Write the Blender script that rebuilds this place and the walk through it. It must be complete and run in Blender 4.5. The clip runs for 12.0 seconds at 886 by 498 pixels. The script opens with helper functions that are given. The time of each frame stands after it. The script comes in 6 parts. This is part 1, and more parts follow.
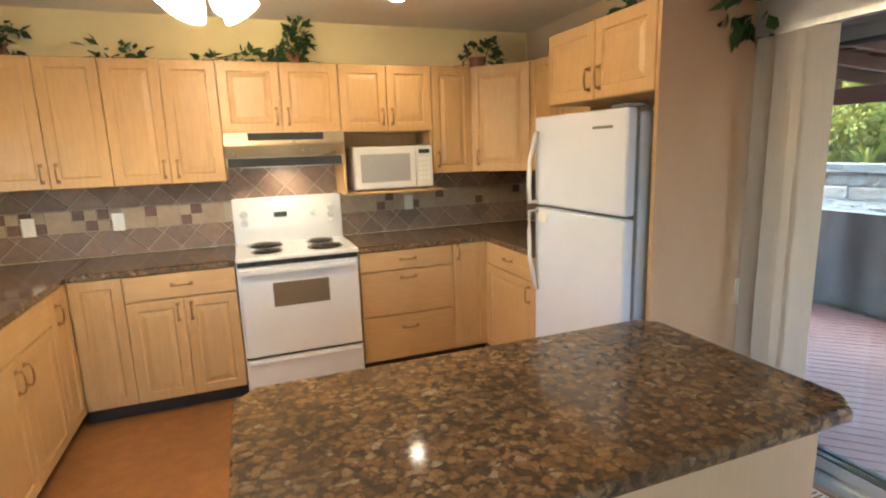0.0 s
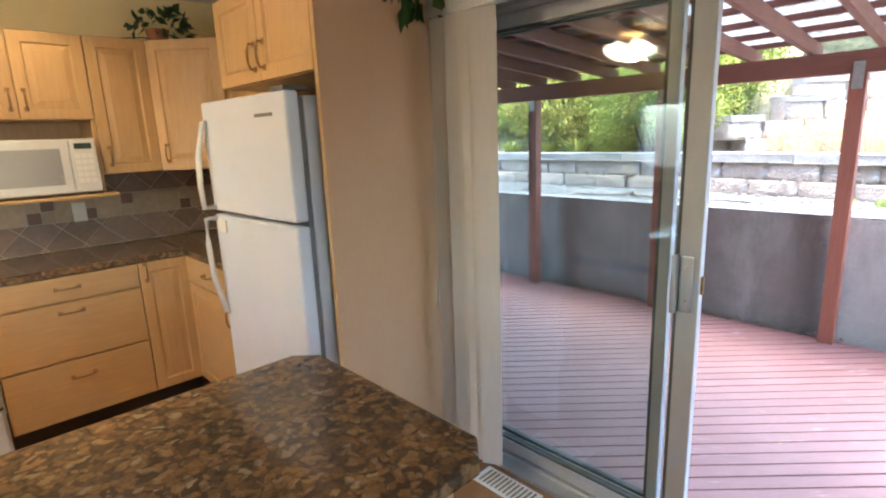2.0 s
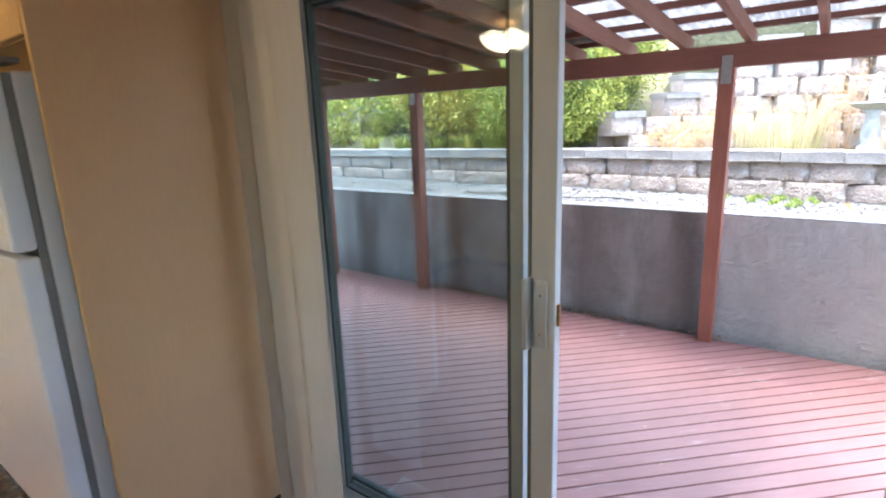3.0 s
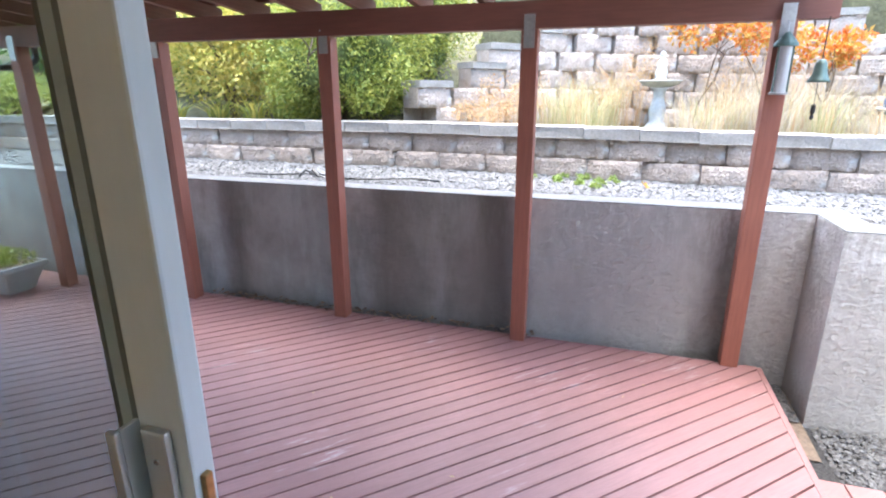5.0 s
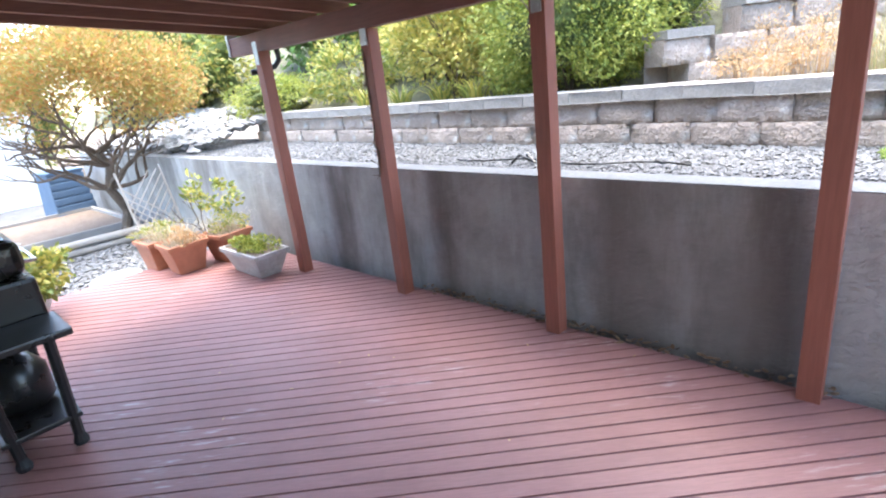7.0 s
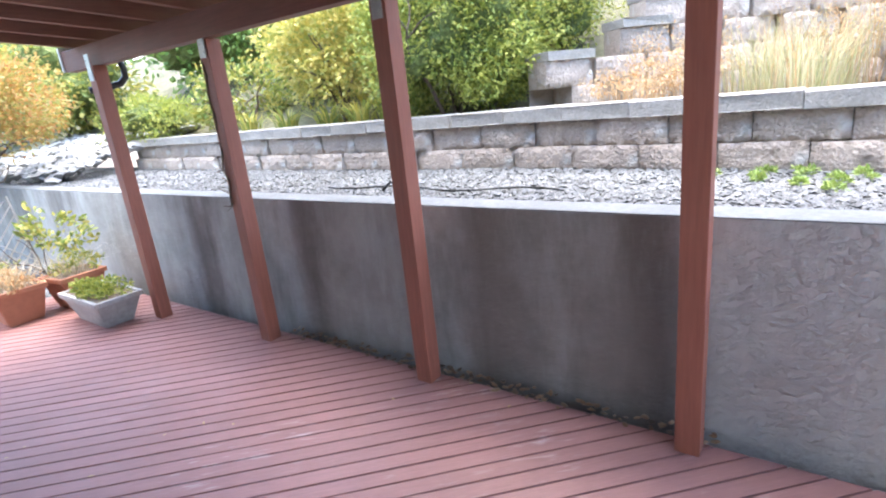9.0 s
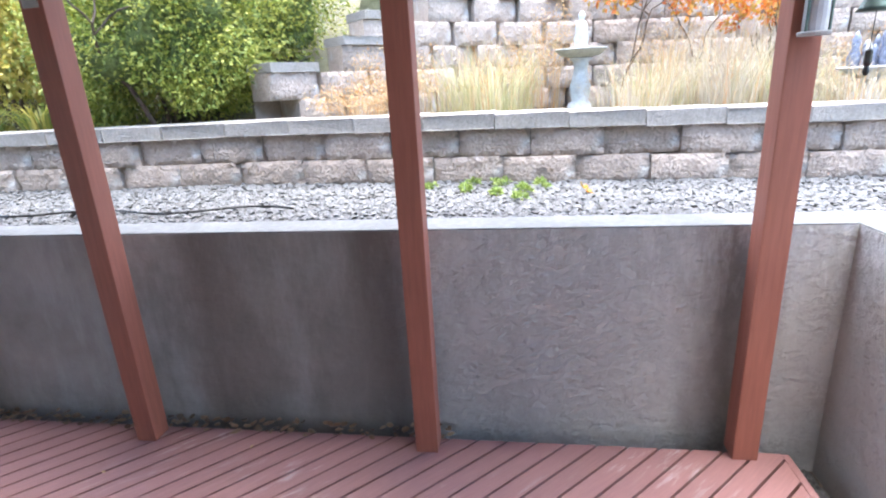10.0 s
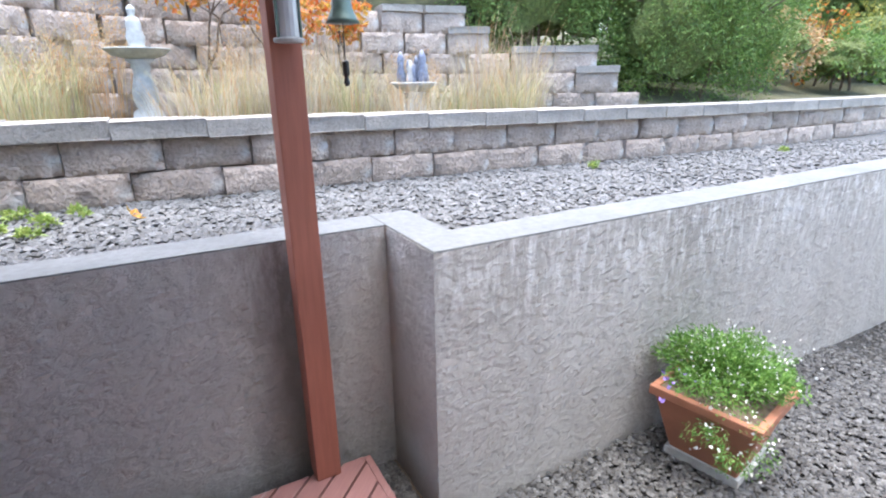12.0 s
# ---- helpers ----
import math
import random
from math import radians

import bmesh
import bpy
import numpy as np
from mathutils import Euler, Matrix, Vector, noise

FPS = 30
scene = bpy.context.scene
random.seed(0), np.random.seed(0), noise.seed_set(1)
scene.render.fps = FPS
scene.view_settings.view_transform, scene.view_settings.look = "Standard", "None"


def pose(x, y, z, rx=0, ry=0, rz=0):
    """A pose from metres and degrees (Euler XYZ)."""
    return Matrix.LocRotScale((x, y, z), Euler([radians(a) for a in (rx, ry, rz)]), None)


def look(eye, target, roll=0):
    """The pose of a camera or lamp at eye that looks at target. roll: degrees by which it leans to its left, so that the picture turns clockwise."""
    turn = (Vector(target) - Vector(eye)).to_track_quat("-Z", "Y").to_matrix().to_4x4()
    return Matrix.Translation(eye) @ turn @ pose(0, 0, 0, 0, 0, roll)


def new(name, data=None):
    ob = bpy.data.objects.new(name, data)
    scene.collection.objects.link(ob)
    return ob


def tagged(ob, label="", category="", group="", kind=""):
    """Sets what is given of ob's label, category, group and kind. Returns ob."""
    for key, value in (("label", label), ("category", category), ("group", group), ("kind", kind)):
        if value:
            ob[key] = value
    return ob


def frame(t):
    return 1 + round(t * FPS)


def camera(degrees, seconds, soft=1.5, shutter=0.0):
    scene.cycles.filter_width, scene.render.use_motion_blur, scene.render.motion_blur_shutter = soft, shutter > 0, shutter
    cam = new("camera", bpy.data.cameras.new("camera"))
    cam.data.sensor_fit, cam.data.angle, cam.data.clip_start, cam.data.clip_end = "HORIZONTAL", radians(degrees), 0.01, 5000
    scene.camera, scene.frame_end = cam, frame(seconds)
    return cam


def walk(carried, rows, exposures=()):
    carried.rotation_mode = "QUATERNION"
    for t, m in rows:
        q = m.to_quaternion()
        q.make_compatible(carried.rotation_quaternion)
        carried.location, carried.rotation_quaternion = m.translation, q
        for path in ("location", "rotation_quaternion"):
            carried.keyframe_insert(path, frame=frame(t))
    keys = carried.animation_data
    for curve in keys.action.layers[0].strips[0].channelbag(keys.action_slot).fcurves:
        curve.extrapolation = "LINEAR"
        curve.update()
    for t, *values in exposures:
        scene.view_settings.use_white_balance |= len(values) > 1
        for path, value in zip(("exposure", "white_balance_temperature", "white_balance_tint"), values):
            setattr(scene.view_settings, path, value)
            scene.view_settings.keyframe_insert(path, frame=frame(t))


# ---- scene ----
cam = camera(80.9, 12.0, 2.1)
PATH = [
    (0, (0.136, 0.108, 1.534), (0.825, 1.948, 1.157), -1.9),
    (0.5, (0.211, 0.097, 1.522), (1.062, 1.866, 1.136), -2.0),
    (1, (0.354, 0.148, 1.511), (1.377, 1.82, 1.113), -2.1),
    (1.5, (0.53, 0.199, 1.518), (1.724, 1.746, 1.096), -2.1),
    (2, (0.765, 0.218, 1.513), (2.105, 1.639, 1.083), -2.2),
    (2.5, (1.032, 0.206, 1.515), (2.466, 1.529, 1.073), -2.5),
    (3, (1.274, 0.281, 1.496), (2.829, 1.453, 1.039), -2.0),
    (3.5, (1.508, 0.337, 1.504), (3.173, 1.338, 1.027), -1.4),
    (3.7, (1.609, 0.345, 1.5), (3.305, 1.288, 1.016), -1.3),
    (5.3, (2.22, 0.438, 1.455), (4.047, 0.997, 0.862), 0.4),
    (5.5, (2.318, 0.5, 1.47), (4.124, 1.083, 0.838), 0.5),
    (6, (2.474, 0.509, 1.469), (4.16, 1.355, 0.805), -1.6),
    (6.5, (2.572, 0.602, 1.454), (4.095, 1.718, 0.794), -3.9),
    (6.7, (2.627, 0.63, 1.472), (4.067, 1.851, 0.813), -5.3),
    (8.3, (3.129, 0.585, 1.344), (4.339, 2.085, 0.812), -7.7),
    (8.5, (3.168, 0.578, 1.352), (4.463, 2.003, 0.812), -7.4),
    (9, (3.256, 0.568, 1.355), (4.797, 1.714, 0.797), -6.1),
    (9.5, (3.331, 0.559, 1.375), (5.088, 1.314, 0.789), -4.9),
    (10, (3.361, 0.502, 1.375), (5.246, 0.797, 0.776), -3.2),
    (10.5, (3.414, 0.365, 1.363), (5.318, 0.255, 0.76), -1.8),
    (11, (3.461, 0.23, 1.355), (5.319, -0.193, 0.746), -1.2),
    (11.5, (3.488, 0.114, 1.348), (5.275, -0.55, 0.742), -1.2),
    (12, (3.545, 0.033, 1.343), (5.221, -0.872, 0.733), -1.0),
]
walk(cam, [(t, look(eye, target, roll)) for t, eye, target, roll in PATH],
     [(0.0, 4.7), (1.5, 4.65), (2.5, 4.35), (3.5, 3.95), (5.5, 3.65), (9.0, 3.6), (10.5, 3.45), (12.0, 2.97)])

# ---- world and light ----
world = bpy.data.worlds.new("world")
scene.world = world
world.use_nodes = True
wn = world.node_tree.nodes
sky = wn.new("ShaderNodeTexSky")
sky.sky_type = 'NISHITA'
sky.sun_disc = False
sky.sun_elevation = radians(62)
sky.sun_rotation = radians(80)
sky.air_density, sky.dust_density, sky.ozone_density = 1.0, 1.6, 1.0
wn["Background"].inputs["Strength"].default_value = 0.15
world.node_tree.links.new(sky.outputs["Color"], wn["Background"].inputs["Color"])


def lamp(name, kind, m, energy, color, size=0.1, spread=None):
    data = bpy.data.lights.new(name, kind)
    data.energy, data.color = energy, color
    if kind == 'SUN':
        data.angle = radians(size)
    elif kind == 'AREA':
        data.size = size
    else:
        data.shadow_soft_size = size
    if kind == 'SPOT':
        data.spot_size = radians(spread)
        data.spot_blend = 0.6
    ob = new(name, data)
    ob.matrix_world = m
    return ob


lamp("sun", 'SUN', look((3.75, 0.5, 9.0), (4.9, 1.2, 0.0)), 1.05, (1.0, 0.945, 0.87), 45)

# ---- materials ----


class Nodes:
    def __init__(self, name):
        self.m = bpy.data.materials.new(name)
        self.m.use_nodes = True
        self.t = self.m.node_tree
        self.b = self.t.nodes["Principled BSDF"]
        self.coord = self.t.nodes.new("ShaderNodeTexCoord")

    def add(self, kind, **sock):
        n = self.t.nodes.new(kind)
        for k, v in sock.items():
            n.inputs[k.replace("_", " ")].default_value = v
        return n

    def link(self, a, b):
        self.t.links.new(a, b)

    def space(self, scale=(1, 1, 1), rot=(0, 0, 0), coord="Object"):
        turn = self.add("ShaderNodeMapping")
        turn.inputs["Rotation"].default_value = rot
        self.link(self.coord.outputs[coord], turn.inputs["Vector"])
        n = self.add("ShaderNodeMapping")
        n.inputs["Scale"].default_value = scale
        self.link(turn.outputs["Vector"], n.inputs["Vector"])
        return n.outputs["Vector"]

    def noise(self, vec, scale, detail=4, rough=0.55):
        n = self.add("ShaderNodeTexNoise", Scale=scale, Detail=detail, Roughness=rough)
        self.link(vec, n.inputs["Vector"])
        return n.outputs["Fac"]

    def ramp(self, fac, stops):
        n = self.add("ShaderNodeValToRGB")
        el = n.color_ramp.elements
        while len(el) < len(stops):
            el.new(0.5)
        for e, (p, c) in zip(el, stops):
            e.position, e.color = p, (*c, 1)
        self.link(fac, n.inputs["Fac"])
        return n.outputs["Color"]

    def mix(self, fac, a, b, mode='MIX'):
        n = self.t.nodes.new("ShaderNodeMix")
        n.data_type, n.blend_type = 'RGBA', mode
        for s, v in ((n.inputs[0], fac), (n.inputs[6], a), (n.inputs[7], b)):
            if hasattr(v, "is_linked"):
                self.link(v, s)
            elif isinstance(v, (tuple, list)):
                s.default_value = (*v, 1)
            else:
                s.default_value = v
        return n.outputs[2]

    def mapped(self, value, lo, hi):
        n = self.add("ShaderNodeMapRange")
        self.link(value, n.inputs["Value"])
        n.inputs["From Min"].default_value, n.inputs["From Max"].default_value = lo, hi
        return n.outputs["Result"]

    def bump(self, height, strength, dist=0.01, after=None):
        n = self.add("ShaderNodeBump", Strength=strength, Distance=dist)
        self.link(height, n.inputs["Height"])
        if after is not None:
            self.link(after, n.inputs["Normal"])
        return n.outputs["Normal"]


def shade(c, k):
    return tuple(min(1, v * k) for v in c)


def surf(name, color, dark=0.75, light=1.15, rough=0.6, grain=40, blot=3, stretch=(1, 1, 1), rot=(0, 0, 0),
         bump=0.2, dist=0.004, rand=0.0, metallic=0.0, coord="Object", rough_var=0.15, stain=None, fleck=None):
    """A surface with grain and blotches at two scales, fine relief, and a little difference from piece to piece."""
    n = Nodes(name)
    vec = n.space(stretch, rot, coord)
    plain = n.space((1, 1, 1), (0, 0, 0), coord)
    g = n.noise(vec, grain, 6, 0.6)
    b = n.noise(plain, blot, 4, 0.6)
    col = n.ramp(g, [(0.25, shade(color, dark)), (0.75, shade(color, light))])
    col = n.mix(n.ramp(b, [(0.35, (0, 0, 0)), (0.7, (0.45, 0.45, 0.45))]), col, shade(color, dark * 0.85))
    if stain:
        s = n.noise(n.space(stain[2], stain[4] if len(stain) > 4 else (0, 0, 0), coord), stain[1], 5, 0.6)
        spots = n.ramp(s, [(stain[3], (0, 0, 0)), (stain[3] + 0.16, (1, 1, 1))])
        if len(stain) > 5:
            where = n.noise(plain, stain[5], 4, 0.6)
            spots = n.mix(1.0, spots, n.ramp(where, [(stain[6], (0, 0, 0)), (stain[6] + 0.1, (0.9, 0.9, 0.9))]), 'MULTIPLY')
        col = n.mix(spots, col, stain[0])
    if fleck:
        v = n.add("ShaderNodeTexVoronoi", Scale=fleck[1])
        n.link(plain, v.inputs["Vector"])
        col = n.mix(n.ramp(v.outputs["Distance"], [(fleck[2], (1, 1, 1)), (fleck[2] + 0.06, (0, 0, 0))]), col, fleck[0])
    if rand:
        info = n.t.nodes.new("ShaderNodeObjectInfo")
        k = n.ramp(info.outputs["Random"], [(0.0, (1 - rand,) * 3), (1.0, (1 + 0.0,) * 3)])
        col = n.mix(1.0, col, k, 'MULTIPLY')
    n.link(col, n.b.inputs["Base Color"])
    r = n.add("ShaderNodeMapRange")
    n.link(b, r.inputs["Value"])
    r.inputs["To Min"].default_value = max(0.03, rough - rough_var)
    r.inputs["To Max"].default_value = min(1, rough + rough_var)
    n.link(r.outputs["Result"], n.b.inputs["Roughness"])
    n.b.inputs["Metallic"].default_value = metallic
    if bump:
        n.link(n.bump(g, bump, dist, n.bump(b, bump * 0.5, dist * 4)), n.b.inputs["Normal"])
    return n.m


def glow(name, color, strength):
    n = Nodes(name)
    n.b.inputs["Base Color"].default_value = (*color, 1)
    n.b.inputs["Emission Color"].default_value = (*color, 1)
    n.b.inputs["Emission Strength"].default_value = strength
    return n.m


def clear_glass(name, tint, rough=0.0):
    n = Nodes(name)
    n.t.nodes.remove(n.b)
    tr = n.t.nodes.new("ShaderNodeBsdfTransparent")
    tr.inputs["Color"].default_value = (*tint, 1)
    gl = n.t.nodes.new("ShaderNodeBsdfGlossy")
    gl.inputs["Roughness"].default_value = rough
    lw = n.add("ShaderNodeLayerWeight", Blend=0.5)
    po = n.t.nodes.new("ShaderNodeMath")
    po.operation = 'POWER'
    n.link(lw.outputs["Facing"], po.inputs[0])
    po.inputs[1].default_value = 5.0
    fr = n.add("ShaderNodeMapRange")
    n.link(po.outputs[0], fr.inputs["Value"])
    fr.inputs["To Min"].default_value = 0.045
    mx = n.t.nodes.new("ShaderNodeMixShader")
    n.link(fr.outputs[0], mx.inputs[0])
    n.link(tr.outputs[0], mx.inputs[1])
    n.link(gl.outputs[0], mx.inputs[2])
    n.link(mx.outputs[0], n.t.nodes["Material Output"].inputs["Surface"])
    return n.m


def granite_mat(name):
    n = Nodes(name)
    vec = n.space()
    warp = n.add("ShaderNodeTexNoise", Scale=25.0, Detail=3.0)
    n.link(vec, warp.inputs["Vector"])
    off = n.mix(0.05, vec, warp.outputs["Color"], 'ADD')
    v = n.add("ShaderNodeTexVoronoi", Scale=54.0)
    v.inputs["Randomness"].default_value = 1
    n.link(off, v.inputs["Vector"])
    sep = n.t.nodes.new("ShaderNodeSeparateColor")
    n.link(v.outputs["Color"], sep.inputs[0])
    cells = n.ramp(sep.outputs[0], [(0.0, (0.065, 0.045, 0.032)), (0.25, (0.115, 0.076, 0.048)), (0.5, (0.185, 0.105, 0.052)),
                                    (0.75, (0.235, 0.140, 0.070)), (0.92, (0.255, 0.170, 0.100)), (1.0, (0.30, 0.235, 0.165))])
    edge = n.ramp(v.outputs["Distance"], [(0.45, (0, 0, 0)), (0.85, (0.85, 0.85, 0.85))])
    col = n.mix(edge, cells, (0.048, 0.036, 0.028))
    big = n.noise(vec, 6, 3)
    col = n.mix(n.ramp(big, [(0.45, (0, 0, 0)), (0.68, (0.6, 0.6, 0.6))]), col, (0.07, 0.048, 0.034))
    fine = n.noise(vec, 160, 3)
    col = n.mix(n.ramp(fine, [(0.55, (0, 0, 0)), (0.7, (0.5, 0.5, 0.5))]), col, (0.03, 0.025, 0.02))
    n.link(col, n.b.inputs["Base Color"])
    n.b.inputs["Roughness"].default_value = 0.09
    n.link(n.bump(big, 0.02, 0.002), n.b.inputs["Normal"])
    return n.m


def leaf_mat(name, colors, rough=0.55, translucent=0.25):
    n = Nodes(name)
    geo = n.t.nodes.new("ShaderNodeNewGeometry")
    k = len(colors) - 1
    col = n.ramp(geo.outputs["Random Per Island"], [(i / k, c) for i, c in enumerate(colors)])
    n.link(col, n.b.inputs["Base Color"])
    n.b.inputs["Roughness"].default_value = rough
    tl = n.t.nodes.new("ShaderNodeBsdfTranslucent")
    n.link(col, tl.inputs["Color"])
    mx = n.t.nodes.new("ShaderNodeMixShader")
    mx.inputs[0].default_value = translucent
    n.link(n.b.outputs[0], mx.inputs[1])
    n.link(tl.outputs[0], mx.inputs[2])
    n.link(mx.outputs[0], n.t.nodes["Material Output"].inputs["Surface"])
    return n.m


def pebble_mat(name, colors):
    n = Nodes(name)
    geo = n.t.nodes.new("ShaderNodeNewGeometry")
    k = len(colors) - 1
    col = n.ramp(geo.outputs["Random Per Island"], [(i / k, c) for i, c in enumerate(colors)])
    g = n.noise(n.space(), 60, 4)
    col = n.mix(1.0, col, n.ramp(g, [(0.3, (0.75, 0.75, 0.75)), (0.7, (1, 1, 1))]), 'MULTIPLY')
    n.link(col, n.b.inputs["Base Color"])
    n.b.inputs["Roughness"].default_value = 0.75
    return n.m


def stucco_mat(name):
    """Grey parged concrete: trowelled ridges, lime bloom running down, damp patches, shade painted beside the posts."""
    n = Nodes(name)
    vec = n.space()
    ridg = n.ramp(n.noise(n.space((1, 0.75, 1.3), (0.35, 0, 0)), 24, 6, 0.65), [(0.44, (0, 0, 0)), (0.66, (1, 1, 1))])
    mid = n.noise(vec, 5, 5, 0.6)
    col = n.ramp(mid, [(0.3, (0.24, 0.235, 0.225)), (0.7, (0.36, 0.35, 0.335))])
    run = n.noise(n.space((1, 1.0, 0.26)), 4.6, 6, 0.7)
    col = n.mix(n.ramp(run, [(0.50, (0, 0, 0)), (0.68, (0.62, 0.62, 0.62))]), col, (0.44, 0.445, 0.44))
    damp = n.noise(n.space((1, 0.8, 0.22)), 1.9, 5, 0.62)
    col = n.mix(n.ramp(damp, [(0.52, (0, 0, 0)), (0.66, (0.85, 0.85, 0.85))]), col, (0.118, 0.108, 0.102))
    sep = n.t.nodes.new("ShaderNodeSeparateXYZ")
    n.link(vec, sep.inputs[0])
    bay = n.t.nodes.new("ShaderNodeMath")
    bay.operation = 'MULTIPLY_ADD'
    n.link(n.noise(n.space((1, 1, 0.3)), 2.4, 4, 0.6), bay.inputs[0])
    bay.inputs[1].default_value = 0.5
    n.link(sep.outputs["Y"], bay.inputs[2])
    wet = n.ramp(n.mapped(bay.outputs[0], 1.08, 2.75), [(0.0, (0, 0, 0)), (0.14, (0.75, 0.75, 0.75)), (0.35, (0.42, 0.42, 0.42)), (0.62, (0.8, 0.8, 0.8)), (0.75, (0.12, 0.12, 0.12)), (1.0, (0.2, 0.2, 0.2))])
    # Paler below y 0.8, partly its own tone, partly painted for stronger light.
    col = n.mix(n.ramp(n.mapped(sep.outputs["Y"], 0.8, 1.05), [(0.0, (0.5, 0.5, 0.5)), (1.0, (0, 0, 0))]), col, (0.48, 0.465, 0.44))
    col = n.mix(wet, col, (0.135, 0.118, 0.103))
    # Three dark strips beside posts: the posts' shadows painted on the wall.
    way = n.t.nodes.new("ShaderNodeMath")
    way.operation = 'MULTIPLY_ADD'
    n.link(n.noise(n.space((1, 1, 0.45)), 5.0, 5, 0.65), way.inputs[0])
    way.inputs[1].default_value = 0.3
    n.link(sep.outputs["Y"], way.inputs[2])
    post_shade = n.ramp(n.mapped(way.outputs[0], -0.35, 4.85), [(p, (v, v, v)) for p, v in ((0.0, 0.0), (0.045, 0.75), (0.085, 0.0), (0.66, 0.0), (0.70, 0.7), (0.735, 0.0), (0.905, 0.0), (0.94, 0.7), (0.975, 0.0))])
    col = n.mix(post_shade, col, (0.115, 0.102, 0.094))
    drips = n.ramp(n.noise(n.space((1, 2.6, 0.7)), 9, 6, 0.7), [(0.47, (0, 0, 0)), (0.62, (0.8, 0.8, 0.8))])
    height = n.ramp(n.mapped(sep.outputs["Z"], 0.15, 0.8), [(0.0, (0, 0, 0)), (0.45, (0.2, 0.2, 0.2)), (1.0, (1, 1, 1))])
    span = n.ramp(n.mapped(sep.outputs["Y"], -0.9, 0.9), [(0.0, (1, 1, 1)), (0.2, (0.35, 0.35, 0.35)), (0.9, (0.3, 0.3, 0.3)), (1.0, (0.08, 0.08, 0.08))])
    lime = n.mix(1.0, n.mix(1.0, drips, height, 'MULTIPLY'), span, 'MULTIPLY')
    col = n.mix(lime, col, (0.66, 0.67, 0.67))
    n.link(col, n.b.inputs["Base Color"])
    n.b.inputs["Roughness"].default_value = 0.85
    fine = n.noise(vec, 120, 3)
    floated = n.t.nodes.new("ShaderNodeMapRange")
    n.link(sep.outputs["Y"], floated.inputs["Value"])
    for key, val in (("From Min", 0.75), ("From Max", 1.15), ("To Min", 1.0), ("To Max", 0.12)):
        floated.inputs[key].default_value = val
    ridg = n.mix(1.0, ridg, floated.outputs[0], 'MULTIPLY')
    n.link(n.bump(ridg, 0.65, 0.018, n.bump(mid, 0.4, 0.04, n.bump(fine, 0.25, 0.003))), n.b.inputs["Normal"])
    return n.m


def fridge_mat(name, color, rough):
    return surf(name, color, 0.97, 1.02, rough, 220, 2, bump=0.05, dist=0.001, rough_var=0.06)


MAPLE = surf("maple", (0.60, 0.375, 0.165), 0.86, 1.08, 0.38, 9, 2.2, stretch=(6, 6, 0.7), bump=0.04, dist=0.001, rand=0.08)
MAPLE_FLAT = surf("maple_level", (0.60, 0.375, 0.165), 0.86, 1.08, 0.38, 9, 2.2, stretch=(0.7, 6, 6), bump=0.04, dist=0.001, rand=0.08)
PANEL = surf("beige_laminate", (0.56, 0.34, 0.19), 0.95, 1.05, 0.45, 30, 2, stretch=(4, 4, 0.5), bump=0.03, dist=0.001)
ISLAND_PANEL = surf("island_laminate", (0.56, 0.375, 0.225), 0.95, 1.05, 0.45, 30, 2, stretch=(4, 4, 0.5), bump=0.03, dist=0.001)
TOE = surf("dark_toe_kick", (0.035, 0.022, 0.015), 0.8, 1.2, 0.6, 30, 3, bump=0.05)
DARK_BASE = surf("dark_brown_baseboard", (0.11, 0.065, 0.04), 0.8, 1.2, 0.5, 12, 3, stretch=(0.6, 6, 6), bump=0.05)
GRANITE = granite_mat("brown_granite")
BRASS = surf("antique_brass", (0.38, 0.23, 0.10), 0.7, 1.3, 0.32, 60, 8, bump=0.05, dist=0.001, metallic=0.85)
STEEL = surf("brushed_gold_steel", (0.55, 0.47, 0.34), 0.9, 1.1, 0.3, 200, 4, stretch=(0.05, 1, 1), bump=0.03, dist=0.001, metallic=0.9)
CHROME = surf("chrome", (0.6, 0.6, 0.6), 0.92, 1.05, 0.18, 80, 4, bump=0.01, dist=0.001, metallic=1.0)
BLACK = surf("black_enamel", (0.012, 0.012, 0.012), 0.8, 1.3, 0.3, 60, 5, bump=0.04, dist=0.001)
WHITE_ENAMEL = fridge_mat("white_enamel", (0.70, 0.69, 0.67), 0.22)
FRIDGE_WHITE = fridge_mat("fridge_white", (0.64, 0.68, 0.77), 0.3)
FRIDGE_SIDE = fridge_mat("fridge_side", (0.62, 0.65, 0.74), 0.4)
GASKET = surf("grey_gasket", (0.16, 0.165, 0.175), 0.9, 1.1, 0.6, 60, 5, bump=0.05, dist=0.001)
OVEN_GLASS = fridge_mat("oven_glass", (0.16, 0.12, 0.08), 0.12)
MW_GLASS = surf("microwave_mesh_window", (0.34, 0.33, 0.32), 0.95, 1.05, 0.25, 300, 3, bump=0.02, dist=0.001)
DISPLAY = fridge_mat("dark_display", (0.03, 0.045, 0.03), 0.2)
WALL_YELLOW = surf("pale_yellow_paint", (0.90, 0.77, 0.43), 0.97, 1.03, 0.75, 120, 1.5, bump=0.06, dist=0.002)
WALL_BEIGE = surf("beige_paint", (0.66, 0.55, 0.40), 0.97, 1.03, 0.75, 120, 1.5, bump=0.06, dist=0.002)
CEILING = surf("ceiling_paint", (0.78, 0.74, 0.66), 0.97, 1.02, 0.85, 160, 1.5, bump=0.12, dist=0.003)
FLOOR = surf("rust_brown_floor", (0.30, 0.135, 0.05), 0.75, 1.2, 0.42, 14, 2.2, bump=0.05, dist=0.002)
